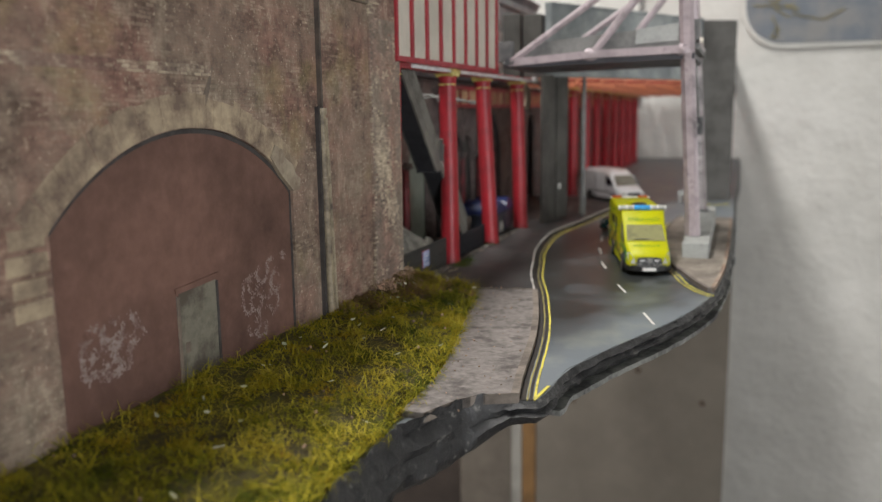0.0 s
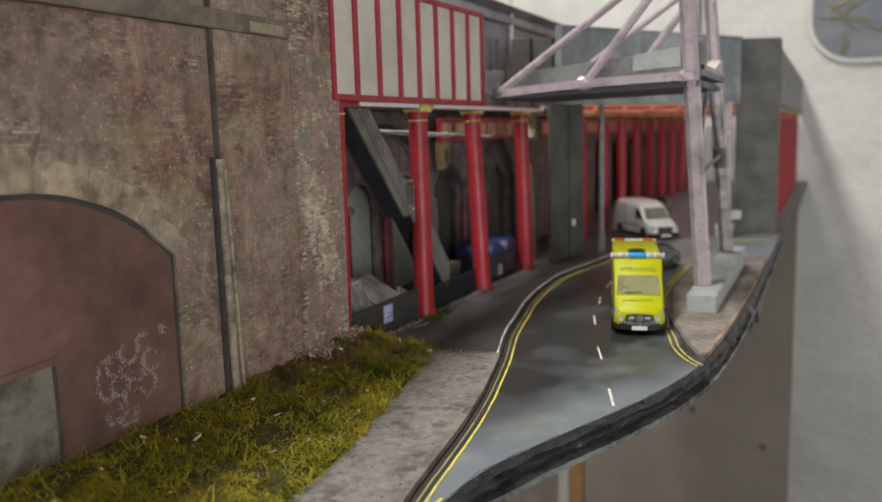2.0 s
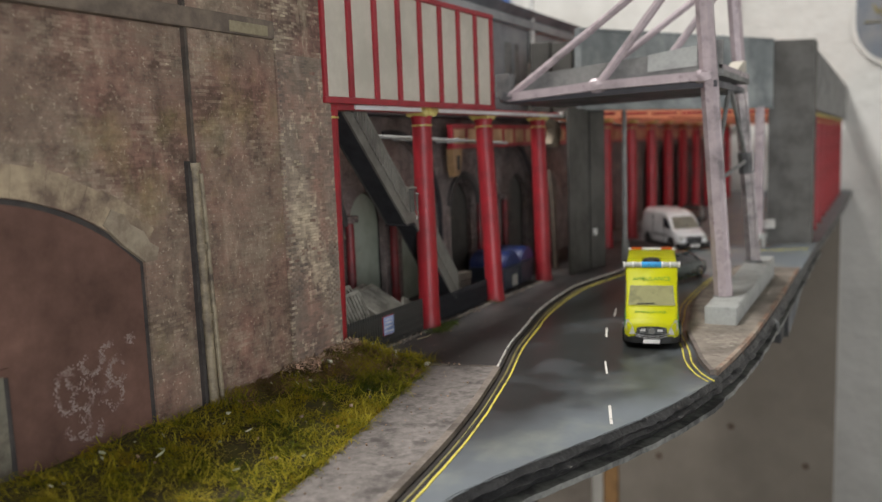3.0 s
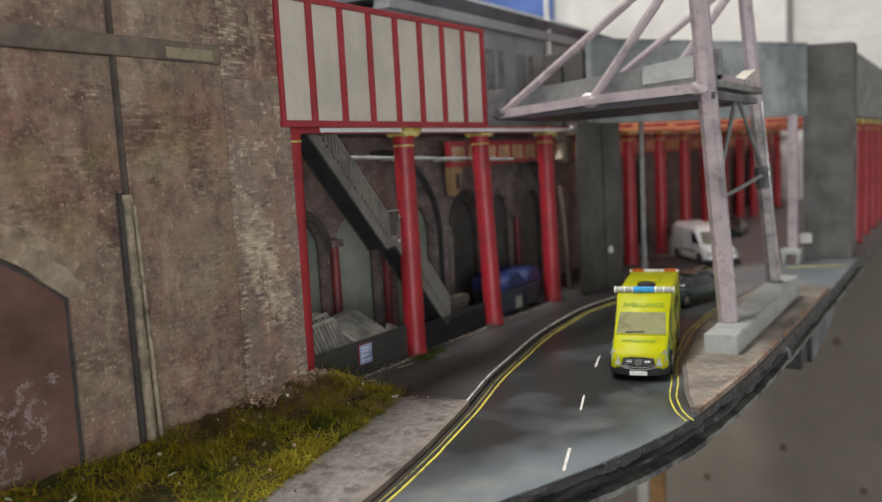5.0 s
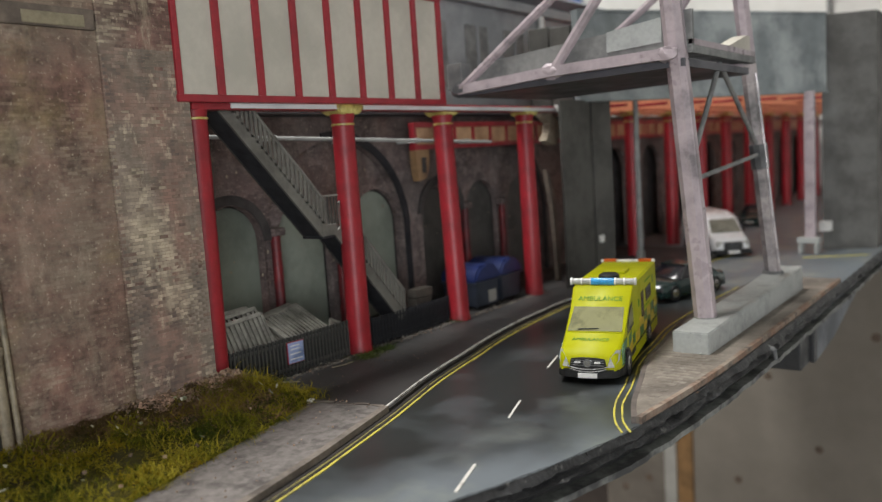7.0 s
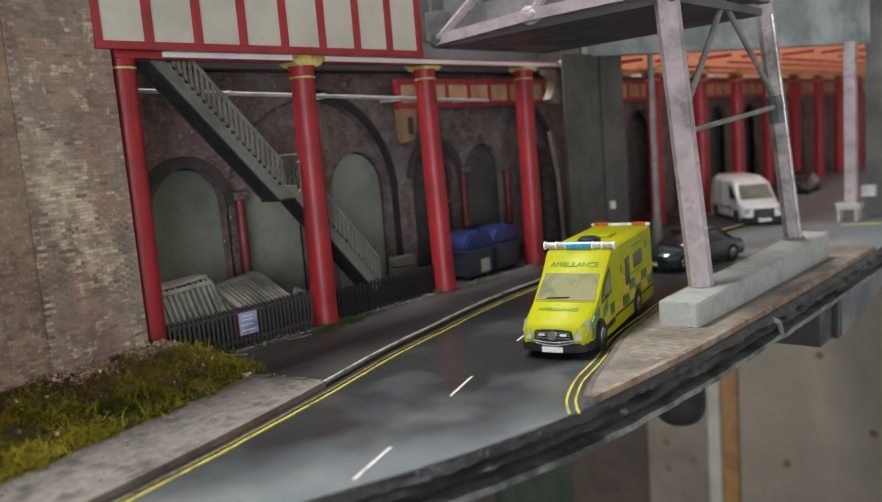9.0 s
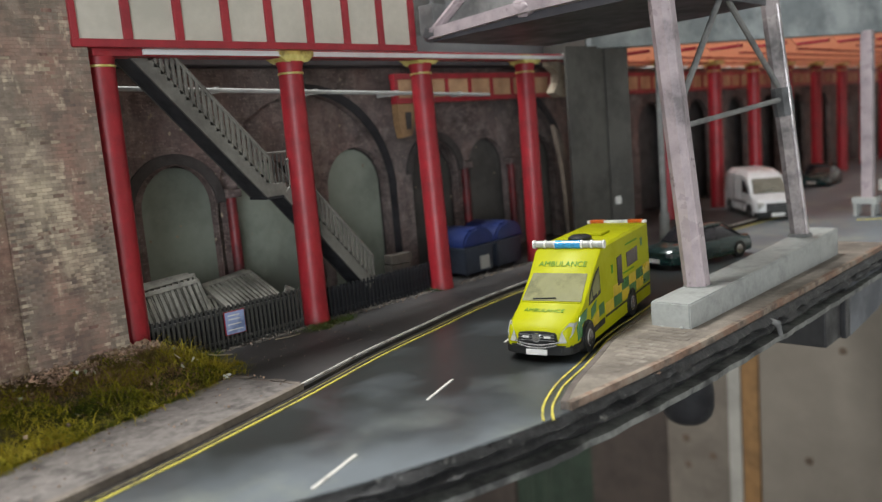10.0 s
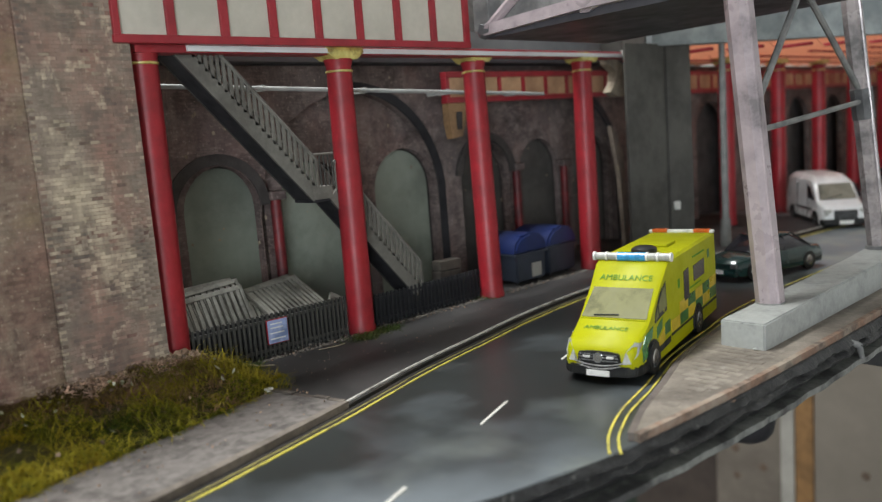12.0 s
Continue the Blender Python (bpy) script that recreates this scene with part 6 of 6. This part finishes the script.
part("roof_vent", lathe(bm_new(), 0, 43, [(4.4, 30.2), (4.2, 31.6), (3.0, 32.3), (1.0, 32.5)], 18), M_TYRE, am, "round black roof vent", True)
part("roof_hatch", box(bm_new(), -5, 5, 52, 62, 30.3, 31.4, 0.5), M_AMB, am)
rb = part("rear_bar", box(bm_new(), -12.4, 12.4, 84.5, 86.8, 30.4, 31.6, 0.4), M_PLATE, am, "white rear light bar")
for x in (-8, 8):
    part("rear_beacon", box(bm_new(), x - 3, x + 3, 84.3, 87, 30.6, 31.9, 0.3), M_LAMPRED, rb)
for x in (-11.2, 11.2):
    for y in (13.0, 61):
        wheel(am, x, y, 4.7, 3.6)
for s in (-1, 1):
    def side(name, pts, m, d=0.25, lab=""):
        bm = prism(bm_new(), pts, 1.0, "x", 0.0)
        for v in bm.verts:
            v.co.x = s * (skin(v.co.y, v.co.z) + (d if v.co.x > 0.5 else -0.3))
        bmesh.ops.recalc_face_normals(bm, faces=bm.faces)
        return part(name, bm, m, am, lab)
    side("window_frame", [(16.2, 13.8), (27.2, 15.6), (27.6, 24.4), (24.4, 22.6), (20.2, 19.2), (17.6, 16.6)], M_TYRE, 0.15, "black cab window surround")
    side("side_window", [(20.6, 16.0), (26.6, 16.8), (26.9, 23.2), (24.4, 21.8), (20.6, 18.6)], M_GLASS, 0.27, "tinted cab window")
    side("quarter_light", [(17.4, 14.8), (19.6, 15.2), (19.6, 17.8)], M_GLASS, 0.27)
    side("door_window", [(45.5, 14.2), (51.0, 14.4), (51.4, 24.2), (46.0, 23.8)], M_DARKGLASS, lab="narrow dark door window")
    side("rear_window", [(57.5, 18.4), (70.5, 18.6), (71, 24.0), (57.5, 23.6)], M_DARKGLASS, lab="dark side window")
    side("stripe", [(18.5, 4.6), (29.6, 5.2), (29.6, 7.0), (18.5, 6.4)], M_TYRE)
    side("stripe", [(31, 6.6), (86.5, 6.6), (86.5, 7.3), (31, 7.3)], M_TYRE)
    side("wing_patch", [(4.6, 5.6), (8.2, 6.6), (8.8, 9.6), (12.6, 10.6), (14.6, 13.6), (8.4, 12.2), (5.2, 9.4)], M_AMBGREEN, 0.3)
    side("check", [(16.8, 9.4), (21.5, 11.2), (23.0, 14.4), (17.5, 12.6)], M_AMBGREEN, 0.15)
    side("check", [(18.5, 6.5), (24.2, 7.0), (24.2, 11.0), (18.5, 9.2)], M_AMBORANGE, 0.15)
    side("check", [(24.4, 8.4), (29.8, 8.6), (29.8, 12.4), (24.4, 12.0)], M_AMBGREEN, 0.15)
    spans = (31, 40, 49.5, 58.5, 67.5, 77, 86.4)
    for k, (y0, y1) in enumerate(zip(spans, spans[1:])):
        low = 7.6 + 0.012 * (y0 - 31)
        for j in range(2):
            za, zb = low + 3.7 * j, low + 3.7 * (j + 1)
            if k == 0 and j == 1:
                continue
            side("check", [(y0, za), (y1, za), (y1, zb), (y0, zb)], M_AMBGREEN if (k + j) % 2 else M_AMBORANGE, 0.15)
    side("scroll_mark", [(57, 26.2), (72, 26.2), (72, 26.8), (57, 26.8)], M_TEXT, 0.12)
    side("scroll_mark", [(52.5, 16.8), (66, 16.8), (66, 17.3), (52.5, 17.3)], M_TEXT, 0.12)
    side("emblem", [(39.4, 19.6), (41.2, 19.6), (41.4, 22.4), (39.2, 22.4)], M_TEXT, 0.12)
    side("emblem", [(76, 23.0), (78.6, 23.0), (78.6, 26.0), (76, 26.0)], M_AMBGREEN, 0.12)
    for yc in (13.0, 61):
        side("wheel_arch", [(yc + 5.8 * math.cos(radians(a)), max(1.6, 4.4 + 5.8 * math.sin(radians(a)))) for a in range(-20, 201, 20)], M_TYRE, 0.3, "black wheel arch")
up = Euler((math.atan2(5.2, 7.2), 0, 0)).to_matrix().to_4x4()
letters("AMBULANCE", 3.0, M_TEXT, am, Matrix.Translation(Vector((0, 24.45, 24.78)) * MM) @ Euler((math.atan2(6.4, 7.2), 0, 0)).to_matrix().to_4x4())
letters("AMBULANCE", 2.4, M_TEXT, am, Matrix.Translation(Vector((-0.6, 7.5, 13.62)) * MM) @ Euler((math.atan2(3.1, 7.6), 0, 0)).to_matrix().to_4x4())

# white van: front at y = 0
vn = thing("van", (-83.0, 722.5, 0.2), "white panel van model with grey shadow stripes", "van", turn=39.7)
bm = loft(bm_new(), [ring(0.4, 10.8, 3, 9.0, 10.2, 1.8), ring(1.6, 12.0, 2.8, 11.4, 11.2, 2.0), ring(6, 12.8, 2.6, 14.0, 11.8, 1.6), ring(12, 13, 2.6, 15.6, 12.2, 1.4), ring(20.5, 13.2, 2.6, 25.6, 11.0, 1.6), ring(23.5, 13.2, 2.6, 28.2, 10.8, 2.4), ring(30, 13.2, 2.6, 29.8, 11.0, 2.8), ring(62, 13.2, 2.6, 30.2, 11.2, 2.8), ring(66.5, 13.0, 2.6, 29.4, 11.0, 2.8), ring(68, 12.2, 3, 27.0, 10.4, 2.4)])
part("body", bm, M_WHITE, vn, "white bodywork", True)
# the reflection on the glass is put into its pale colour
sc = part("windscreen", prism(bm_new(), [(-10.6, 0), (10.6, 0), (9.2, 11.4), (-9.2, 11.4)], 0.4, "z", 0), M_SMOKE, vn, "windscreen paled in colour for its reflection")
sc.matrix_basis = Matrix.Translation(Vector((0, 12.3, 15.9)) * MM) @ Euler((math.atan2(10, 8.5), 0, 0)).to_matrix().to_4x4()
part("wiper", rod(bm_new(), (-6, 11.7, 16.4), (3, 14.2, 18.6), 0.25, n=6), M_TYRE, vn)
part("bumper", box(bm_new(), -12.9, 12.9, -0.9, 7, 1.8, 5.6, 1.2), M_TYRE, vn, "black bumper")
part("grille", box(bm_new(), -6.6, 6.6, -0.2, 2.0, 5.4, 10.6, 0.6), M_TYRE, vn, "black grille")
for z in (6.6, 8.0, 9.4):
    part("grille_bar", box(bm_new(), -6, 6, -0.45, -0.1, z - 0.25, z + 0.25), M_STEELDK, vn)
part("number_plate", box(bm_new(), -4, 4, -1.4, -0.9, 2.6, 4.8), M_PLATE, vn)
for s in (-1, 1):
    part("headlight", box(bm_new(), s * 9.4 - 2.0, s * 9.4 + 2.0, 0.6, 3.4, 7, 11.2, 0.9), M_LENS, vn)
    x = 13.15 if s > 0 else -13.45
    part("side_window", prism(bm_new(), [(13.4, 16.2), (24.5, 16.8), (24.5, 24.2), (20.6, 23.8)], 0.3, "x", x), M_DARKGLASS, vn)
    for y in (25.6, 44.5):
        part("door_seam", box(bm_new(), s * 13.2 - 0.25, s * 13.2 + 0.25, y - 0.2, y + 0.2, 4.8, 25), M_STEELDK, vn)
    part("side_strip", box(bm_new(), s * 13.2 - 0.4, s * 13.2 + 0.4, 19, 47, 9.6, 10.8, 0.2), M_STEELDK, vn)
    for y in (13, 54):
        part("wheel_arch", prism(bm_new(), [(y + 5.6 * math.cos(radians(a)), max(2.4, 4.4 + 5.6 * math.sin(radians(a)))) for a in range(-20, 201, 20)], 0.4, "x", 13.1 if s > 0 else -13.5), M_TYRE, vn, "black wheel arch")
        wheel(vn, s * 11.8, y, 4.4, 3.2)
    part("sill", box(bm_new(), s * 12.6 - 0.9, s * 12.6 + 0.9, 19, 48, 2.0, 4.6, 0.3), M_TYRE, vn)

# dark green car
ca = thing("car", (-77.5, 556.5, 0.2), "dark green saloon car model behind the ambulance", "car", turn=-15.7)
bm = loft(bm_new(), [ring(0.6, 9.6, 3, 7.4, 9.2, 1.2), ring(3, 11, 2.4, 9, 10.2, 1.2), ring(18, 11.6, 2.2, 10.4, 10.8, 1.2), ring(44, 11.6, 2.2, 10.8, 10.8, 1.2), ring(54, 11, 2.6, 10, 10.2, 1.2), ring(56, 10, 3.4, 8.4, 9.4, 1.2)])
part("body", bm, M_GREEN, ca, "dark green bodywork", True)
bm = loft(bm_new(), [ring(15.5, 10.2, 10.0, 10.6, 10, 0.2), ring(23.5, 10.0, 10.0, 16.6, 8.2, 1.0), ring(36, 10.0, 10.0, 17.0, 8.2, 1.0), ring(47.5, 10.2, 10.0, 11.0, 9.6, 0.2)])
part("cabin", bm, M_DARKGLASS, ca, "dark tinted windows", True)
part("roof", loft(bm_new(), [ring(23, 8.2, 16.4, 17.0, 7.8, 0.2), ring(30, 8.5, 16.7, 17.7, 8.0, 0.3), ring(37.5, 8.2, 16.6, 17.3, 7.8, 0.2)]), M_GREEN, ca, "green roof", True)
for s in (-1, 1):
    for y in (9.5, 45):
        wheel(ca, s * 10.6, y, 4.0, 2.4)
    part("headlight", box(bm_new(), s * 8.2 - 1.6, s * 8.2 + 1.6, 0.2, 1.8, 5.8, 7.6, 0.3), M_STEELDK, ca)
    part("pillar", rod(bm_new(), (s * 10.2, 16, 10.4), (s * 8.3, 23.6, 16.8), 0.35, n=6), M_TYRE, ca)
    part("pillar", rod(bm_new(), (s * 10.1, 31, 10.4), (s * 8.4, 31, 17.0), 0.35, n=6), M_TYRE, ca)
    part("pillar", rod(bm_new(), (s * 10.2, 46.5, 10.8), (s * 8.3, 37.2, 17.0), 0.4, n=6), M_TYRE, ca)
part("bumper", box(bm_new(), -10.2, 10.2, -0.4, 2.4, 2.2, 4.4, 0.6), M_GREEN, ca)
part("number_plate", box(bm_new(), -3.6, 3.6, -0.8, -0.4, 3, 4.8), M_PLATE, ca)

far_car = copy_thing(ca, pose(-128 * MM, 917 * MM, 0.2 * MM, 0, 0, 4))
tagged(far_car, "dark saloon car model parked by the far red columns", "car")

# ---------------------------------------------------------------- grass bank


def bank(x, y):
    """Height of the bank: it rises to the wall."""
    e = at_y(GRASS_EDGE, y).x
    f = max(0.0, min(1.0, (e - x) / (e + 141)))
    end = max(0.0, min(1.0, (362 - y) / 22))
    return (2.2 + 6.6 * f ** 0.8 + 1.8 * noise.noise(Vector((x * 0.05, y * 0.05, 1))) + 0.8 * noise.noise(Vector((x * 0.2, y * 0.2, 4)))) * (0.25 + 0.75 * end)


bm = bm_new()
gy = [-58 + 5 * i for i in range(84)]
gu = [i / 16 for i in range(17)]
grid = []
for y in gy:
    e = at_y(GRASS_EDGE, y).x
    row = []
    for u in gu:
        x = -146 + (e + 146) * u
        row.append(bm.verts.new((x, y, bank(x, y) if u < 1 else 0.4)))
    grid.append(row)
for a, b in zip(grid, grid[1:]):
    for i in range(len(gu) - 1):
        bm.faces.new((a[i], a[i + 1], b[i + 1], b[i]))
soil = solid("ground_bank", bm, M_SOIL, "earth bank against the viaduct wall", "ground", "structure", smooth=True)


def tufts(name, n, spot, lo, hi, m, label, category, seed, lean=0.9, width=0.28, curl=1.2, segs=3):
    """Bent, curling blades in one mesh."""
    g = np.random.default_rng(seed)
    verts, faces = [], []
    for i in range(n):
        x, y, z = spot(g)
        h = g.uniform(lo, hi)
        a, up, w = g.uniform(0, 2 * math.pi), g.uniform(1.25 - lean, 1.45 - 0.35 * lean), width * g.uniform(0.6, 1.3)
        turn, drop = g.normal(0, curl), g.uniform(0.2, 1.0) * lean
        p = [x, y, z - 0.5]
        k = len(verts)
        for s in range(segs + 1):
            f = w * (0.5 - 0.42 * s / segs)
            px, py = -math.sin(a) * f, math.cos(a) * f
            verts.append((p[0] - px, p[1] - py, p[2]))
            verts.append((p[0] + px, p[1] + py, p[2]))
            st = h / segs
            p = [p[0] + st * math.cos(up) * math.cos(a), p[1] + st * math.cos(up) * math.sin(a), p[2] + st * math.sin(up)]
            a += turn / segs
            up -= drop * 2.2 / segs
            if s:
                q = k + 2 * s
                faces.append((q - 2, q - 1, q + 1, q))
    me = bpy.data.meshes.new(name)
    me.from_pydata([(a * MM, b * MM, c * MM) for a, b, c in verts], [], faces)
    me.materials.append(m)
    return tagged(new(name, me), label, category, kind="stuff")


def hummock(x, y):
    return 3.2 * noise.noise(Vector((x * 0.085, y * 0.085, 3))) + 1.9 * noise.noise(Vector((x * 0.24, y * 0.24, 8)))


def on_bank(g):
    while True:
        y = g.uniform(-50, 362)
        e = at_y(GRASS_EDGE, y).x
        x = g.uniform(-142, e + 0.8 + 1.6 * noise.noise(Vector((y * 0.2, 0, 5))))
        if noise.noise(Vector((x * 0.12, y * 0.12, 9))) > -0.45 - 0.5 * g.random():
            return x, y, bank(x, y) - 0.4 + hummock(x, y) * min(1.0, max(0.15, (e - x) / 8))


def on_top(g):
    while True:
        x, y, z = on_bank(g)
        if noise.noise(Vector((x * 0.09, y * 0.09, 17))) > -0.1:
            return x, y, z + 1.4


tufts("grass", 68000, on_bank, 2.0, 4.8, M_GRASS, "matted olive and ochre static grass on the bank", "grass", 1, lean=1.2, width=0.42, curl=1.8)
tufts("grass_fibres", 15000, on_top, 4.0, 10.0, M_STRAW, "long curly yellow fibres tangled in the grass", "grass", 6, lean=1.25, width=0.26, curl=3.2, segs=6)


def at_foot(g):
    y = g.triangular(262, 334, 349)
    x = -141.5 + abs(g.normal(0, 6.0 + 11 * max(0, (y - 290) / 60)))
    x = min(x, at_y(GRASS_EDGE, y).x - 0.5)
    return x, y, max(bank(x, y) + hummock(x, y) * 0.6, 1.6) + 1.2 * math.exp((-141 - x) / 4) + 0.6


tufts("dead_grass", 11500, at_foot, 1.5, 5.0, M_DEAD, "dry brown and pinkish dead grass at the wall foot", "grass", 8, lean=1.25, width=0.3, curl=2.2, segs=4)
tufts("weeds", 1500, lambda g: (-141 + abs(g.normal(0, 2.0)), g.uniform(120, 345), 7.0 + g.uniform(-1, 1)), 2.5, 6.5, M_WEED, "darker green weeds along the wall foot", "weeds", 2)
CLUMPS = [(-141, 345, 3), (-140, 352, 3), (-139, 408, 2.4), (-140, 414, 2.2), (-137, 343, 2.4), (-131, 350, 2.2), (-138, 420, 1.4), (-142, 478, 1.5), (-141, 360, 1.6), (-136, 406, 1.8)]


def at_clump(g):
    x, y, s = CLUMPS[int(g.integers(len(CLUMPS)))]
    return x + g.normal(0, s), y + g.normal(0, s * 1.5), 1.6


tufts("weeds", 3600, at_clump, 1.2, 4.2, M_WEED, "green weeds at the column feet", "weeds", 3, width=0.35)

bm = bm_new()
g = random.Random(21)


def pebble(x, y, z, r):
    m = Matrix.Translation((x, y, z)) @ Euler((g.uniform(0, 3), g.uniform(0, 3), g.uniform(0, 3))).to_matrix().to_4x4() @ Matrix.Diagonal((r, r * g.uniform(0.5, 1), r * g.uniform(0.4, 0.8), 1))
    bmesh.ops.create_cube(bm, size=1.6, matrix=m)


for i in range(900):
    y = g.triangular(292, 346, 330)
    x = -141 + abs(g.gauss(0, 3.0))
    pebble(x, y, max(bank(x, y), 1.5) + 2.0 * math.exp((-141 - x) / 3) + g.uniform(0.2, 1.2), g.uniform(0.18, 0.62))
for i in range(130):
    y = g.uniform(345, 560)
    pebble(-144 + g.gauss(2, 1.6), y, 1.8, g.uniform(0.15, 0.5))
for i in range(30):
    y = g.uniform(100, 345)
    x = g.uniform(-138, at_y(GRASS_EDGE, y).x - 2)
    pebble(x, y, bank(x, y) + 1.8, g.uniform(0.3, 0.7))
for i in range(140):
    y = g.uniform(200, 356)
    xe, xk = at_y(GRASS_EDGE, y).x, at_y(KERB, y).x
    pebble(xe + (xk - xe - 3) * g.random() ** 2.2, y, 2.1, g.uniform(0.12, 0.4))
for i in range(50):
    y = g.uniform(345, 420)
    pebble(g.uniform(-144, -112), y, 1.7, g.uniform(0.1, 0.3))
rows = []
for i in range(60):
    y = 288 + i
    s = math.exp(-((y - 334) / 17.0) ** 2)
    row = []
    for j in range(9):
        u = j / 8
        x = -141.1 + u * (1.5 + 5.0 * s)
        h = bank(x, y) + (1 - u) ** 1.4 * (0.4 + 3.2 * s) + 2.2 * s * noise.noise(Vector((x * 0.5, y * 0.5, 2))) + 0.9 * noise.noise(Vector((x * 1.4, y * 1.4, 6))) * (1 - u * 0.6) - 0.5 * u
        row.append(bm.verts.new((x, y, max(0.6, h))))
    rows.append(row)
for a, b in zip(rows, rows[1:]):
    for j in range(8):
        bm.faces.new((a[j], a[j + 1], b[j + 1], b[j]))
for i in range(500):
    y = g.gauss(333, 10)
    if 290 < y < 346:
        x = -140.8 + abs(g.gauss(0, 2.6))
        pebble(x, y, bank(x, y) + 3.4 * math.exp((-141 - x) / 3.0) + g.uniform(-0.6, 0.8), g.uniform(0.2, 0.75))
for i in range(90):
    pebble(g.uniform(-141, -100), g.uniform(352, 560), 1.7, g.uniform(0.07, 0.2))
me_r = solid("rubble", bm, M_RUBBLE, "pale broken rubble and grit at the wall foot", "rubble", "stuff")

# crumbling strip at the foot of the railings, and loose twigs
bm = bm_new()
rows = []
for i in range(330):
    y = 366 + i * 0.6
    h = 0.9 + 1.1 * noise.noise(Vector((y * 0.11, 0, 1))) + 0.7 * noise.noise(Vector((y * 0.6, 0, 5)))
    xm = -142.6 + 1.5 * noise.noise(Vector((y * 0.06, 0, 9))) + 0.035 * (y - 440) * (y > 440) * 0.6
    row = []
    for u, f in ((-1.0, 0.0), (-0.5, 0.75), (0.05, 1.0), (0.55, 0.6), (1.0, 0.0)):
        n1 = noise.noise(Vector((u * 3, y * 0.9, 3)))
        row.append(bm.verts.new((xm + u * (1.1 + 0.4 * n1), y + 0.2 * n1, 1.2 + max(0.0, h) * f * (1 + 0.5 * n1))))
    rows.append(row)
for a, b in zip(rows, rows[1:]):
    for j in range(4):
        bm.faces.new((a[j], a[j + 1], b[j + 1], b[j]))
for i in range(420):
    y = g.uniform(366, 566)
    pebble(-142.4 + g.gauss(0, 1.5), y, 1.9, g.uniform(0.15, 0.6))
solid("crumbled_plaster", bm, M_CRUMB, "crumbling grey-brown plaster strip at the railing foot", "rubble", "stuff")


def twig(points, r):
    bm = bm_new()
    for p, q in zip(points, points[1:]):
        rod(bm, p, q, r, r * 0.85, 6)
    return solid("twig", bm, M_TWIG, "thin pale straw twig lying on the dark tarmac", "twig", group="loose twigs", smooth=True)


twig([(-146.5, 357, 2.1), (-142.5, 361, 2.3), (-138, 362.6, 2.2), (-134.5, 366, 2.1)], 0.32)
twig([(-140, 352.5, 2.2), (-134, 353.6, 2.5), (-129, 357.0, 2.1)], 0.25)
twig([(-137.5, 386, 2.0), (-135.5, 392, 2.1), (-136, 396, 2.0)], 0.2)

bm = bm_new()
for i in range(46):
    y = g.uniform(120, 352)
    x = g.uniform(-138, at_y(GRASS_EDGE, y).x - 2)
    m = Matrix.Translation((x, y, bank(x, y) + hummock(x, y) * 0.6 + g.uniform(2.2, 3.4))) @ Euler((g.uniform(-0.9, 0.9), g.uniform(-0.9, 0.9), g.uniform(0, 6))).to_matrix().to_4x4()
    a, b = g.uniform(0.35, 0.75), g.uniform(0.7, 1.6)
    bm.faces.new([bm.verts.new(m @ Vector(q)) for q in ((-a, -b * 0.3, 0), (0, -b, 0.15), (a, -b * 0.2, 0.1), (a * 0.5, b * 0.7, -0.1), (-a * 0.6, b, 0.1))])
solid("leaf_litter", bm, M_FLAKE, "pale scattered leaf flakes on the grass", "leaves", "stuff")

bm = bm_new()
for i in range(620):
    y = g.triangular(300, 340, 336)
    x = -140.6 + abs(g.gauss(0, 2.9))
    m = Matrix.Translation((x, y, bank(x, y) + g.uniform(0.4, 2.6) * (1 - (x + 140.6) / 12))) @ Euler((g.uniform(-0.7, 0.7), g.uniform(-0.7, 0.7), g.uniform(0, 6))).to_matrix().to_4x4()
    a, b, c = g.uniform(0.2, 0.8), g.uniform(0.4, 1.7), g.uniform(0.12, 0.4)
    low = [bm.verts.new(m @ Vector(q)) for q in ((-a, -b * 0.6, 0), (a * 0.8, -b, 0), (a, b * 0.5, 0), (-a * 0.5, b, 0))]
    top = [bm.verts.new(m @ Vector((q[0] * 0.8, q[1] * 0.85, c))) for q in ((-a, -b * 0.6), (a * 0.8, -b), (a, b * 0.5), (-a * 0.5, b))]
    bm.faces.new(top)
    for p in range(4):
        bm.faces.new((low[p], low[(p + 1) % 4], top[(p + 1) % 4], top[p]))
solid("plaster_chips", bm, M_CHIP, "tan and salmon flaked chips heaped at the wall foot", "rubble", "stuff")

# ---------------------------------------------------------------- bricks of the corner pilaster
def brick_piece(length):
    return finish("brick", box(bm_new(), -0.3, 0.1, -length / 2 + 0.06, length / 2 - 0.06, -0.475, 0.475), M_BRICK)


bg = random.Random(41)
stock = {}
rest = bm_new()
for c in range(112):
    z = 4.0 + c * 1.05
    y = 303.8 + (1.5 if c % 2 else 0.0)
    while y < 333.6:
        w = min(3.0, 333.8 - y) if y > 303.9 or c % 2 == 0 else 3.0
        if w > 0.7 and bg.random() > 0.05:
            key = round(w, 1)
            at = (-140.6 + bg.uniform(-0.1, 0.04), y + w / 2, z + 0.5)
            if 26 <= c < 55:
                if key not in stock:
                    stock[key] = brick_piece(key)
                ob = new("brick", stock[key])
                ob.parent = corner
                ob.matrix_basis = pose(at[0] * MM, at[1] * MM, at[2] * MM, bg.uniform(-0.8, 0.8), bg.uniform(-2, 2), bg.uniform(-1.2, 1.2))
            else:
                box(rest, at[0] - 0.3, at[0] + 0.1, at[1] - w / 2 + 0.06, at[1] + w / 2 - 0.06, at[2] - 0.475, at[2] + 0.475)
        y += 3.0
tagged(part("brick_courses", rest, M_BRICK, corner), kind="stuff")
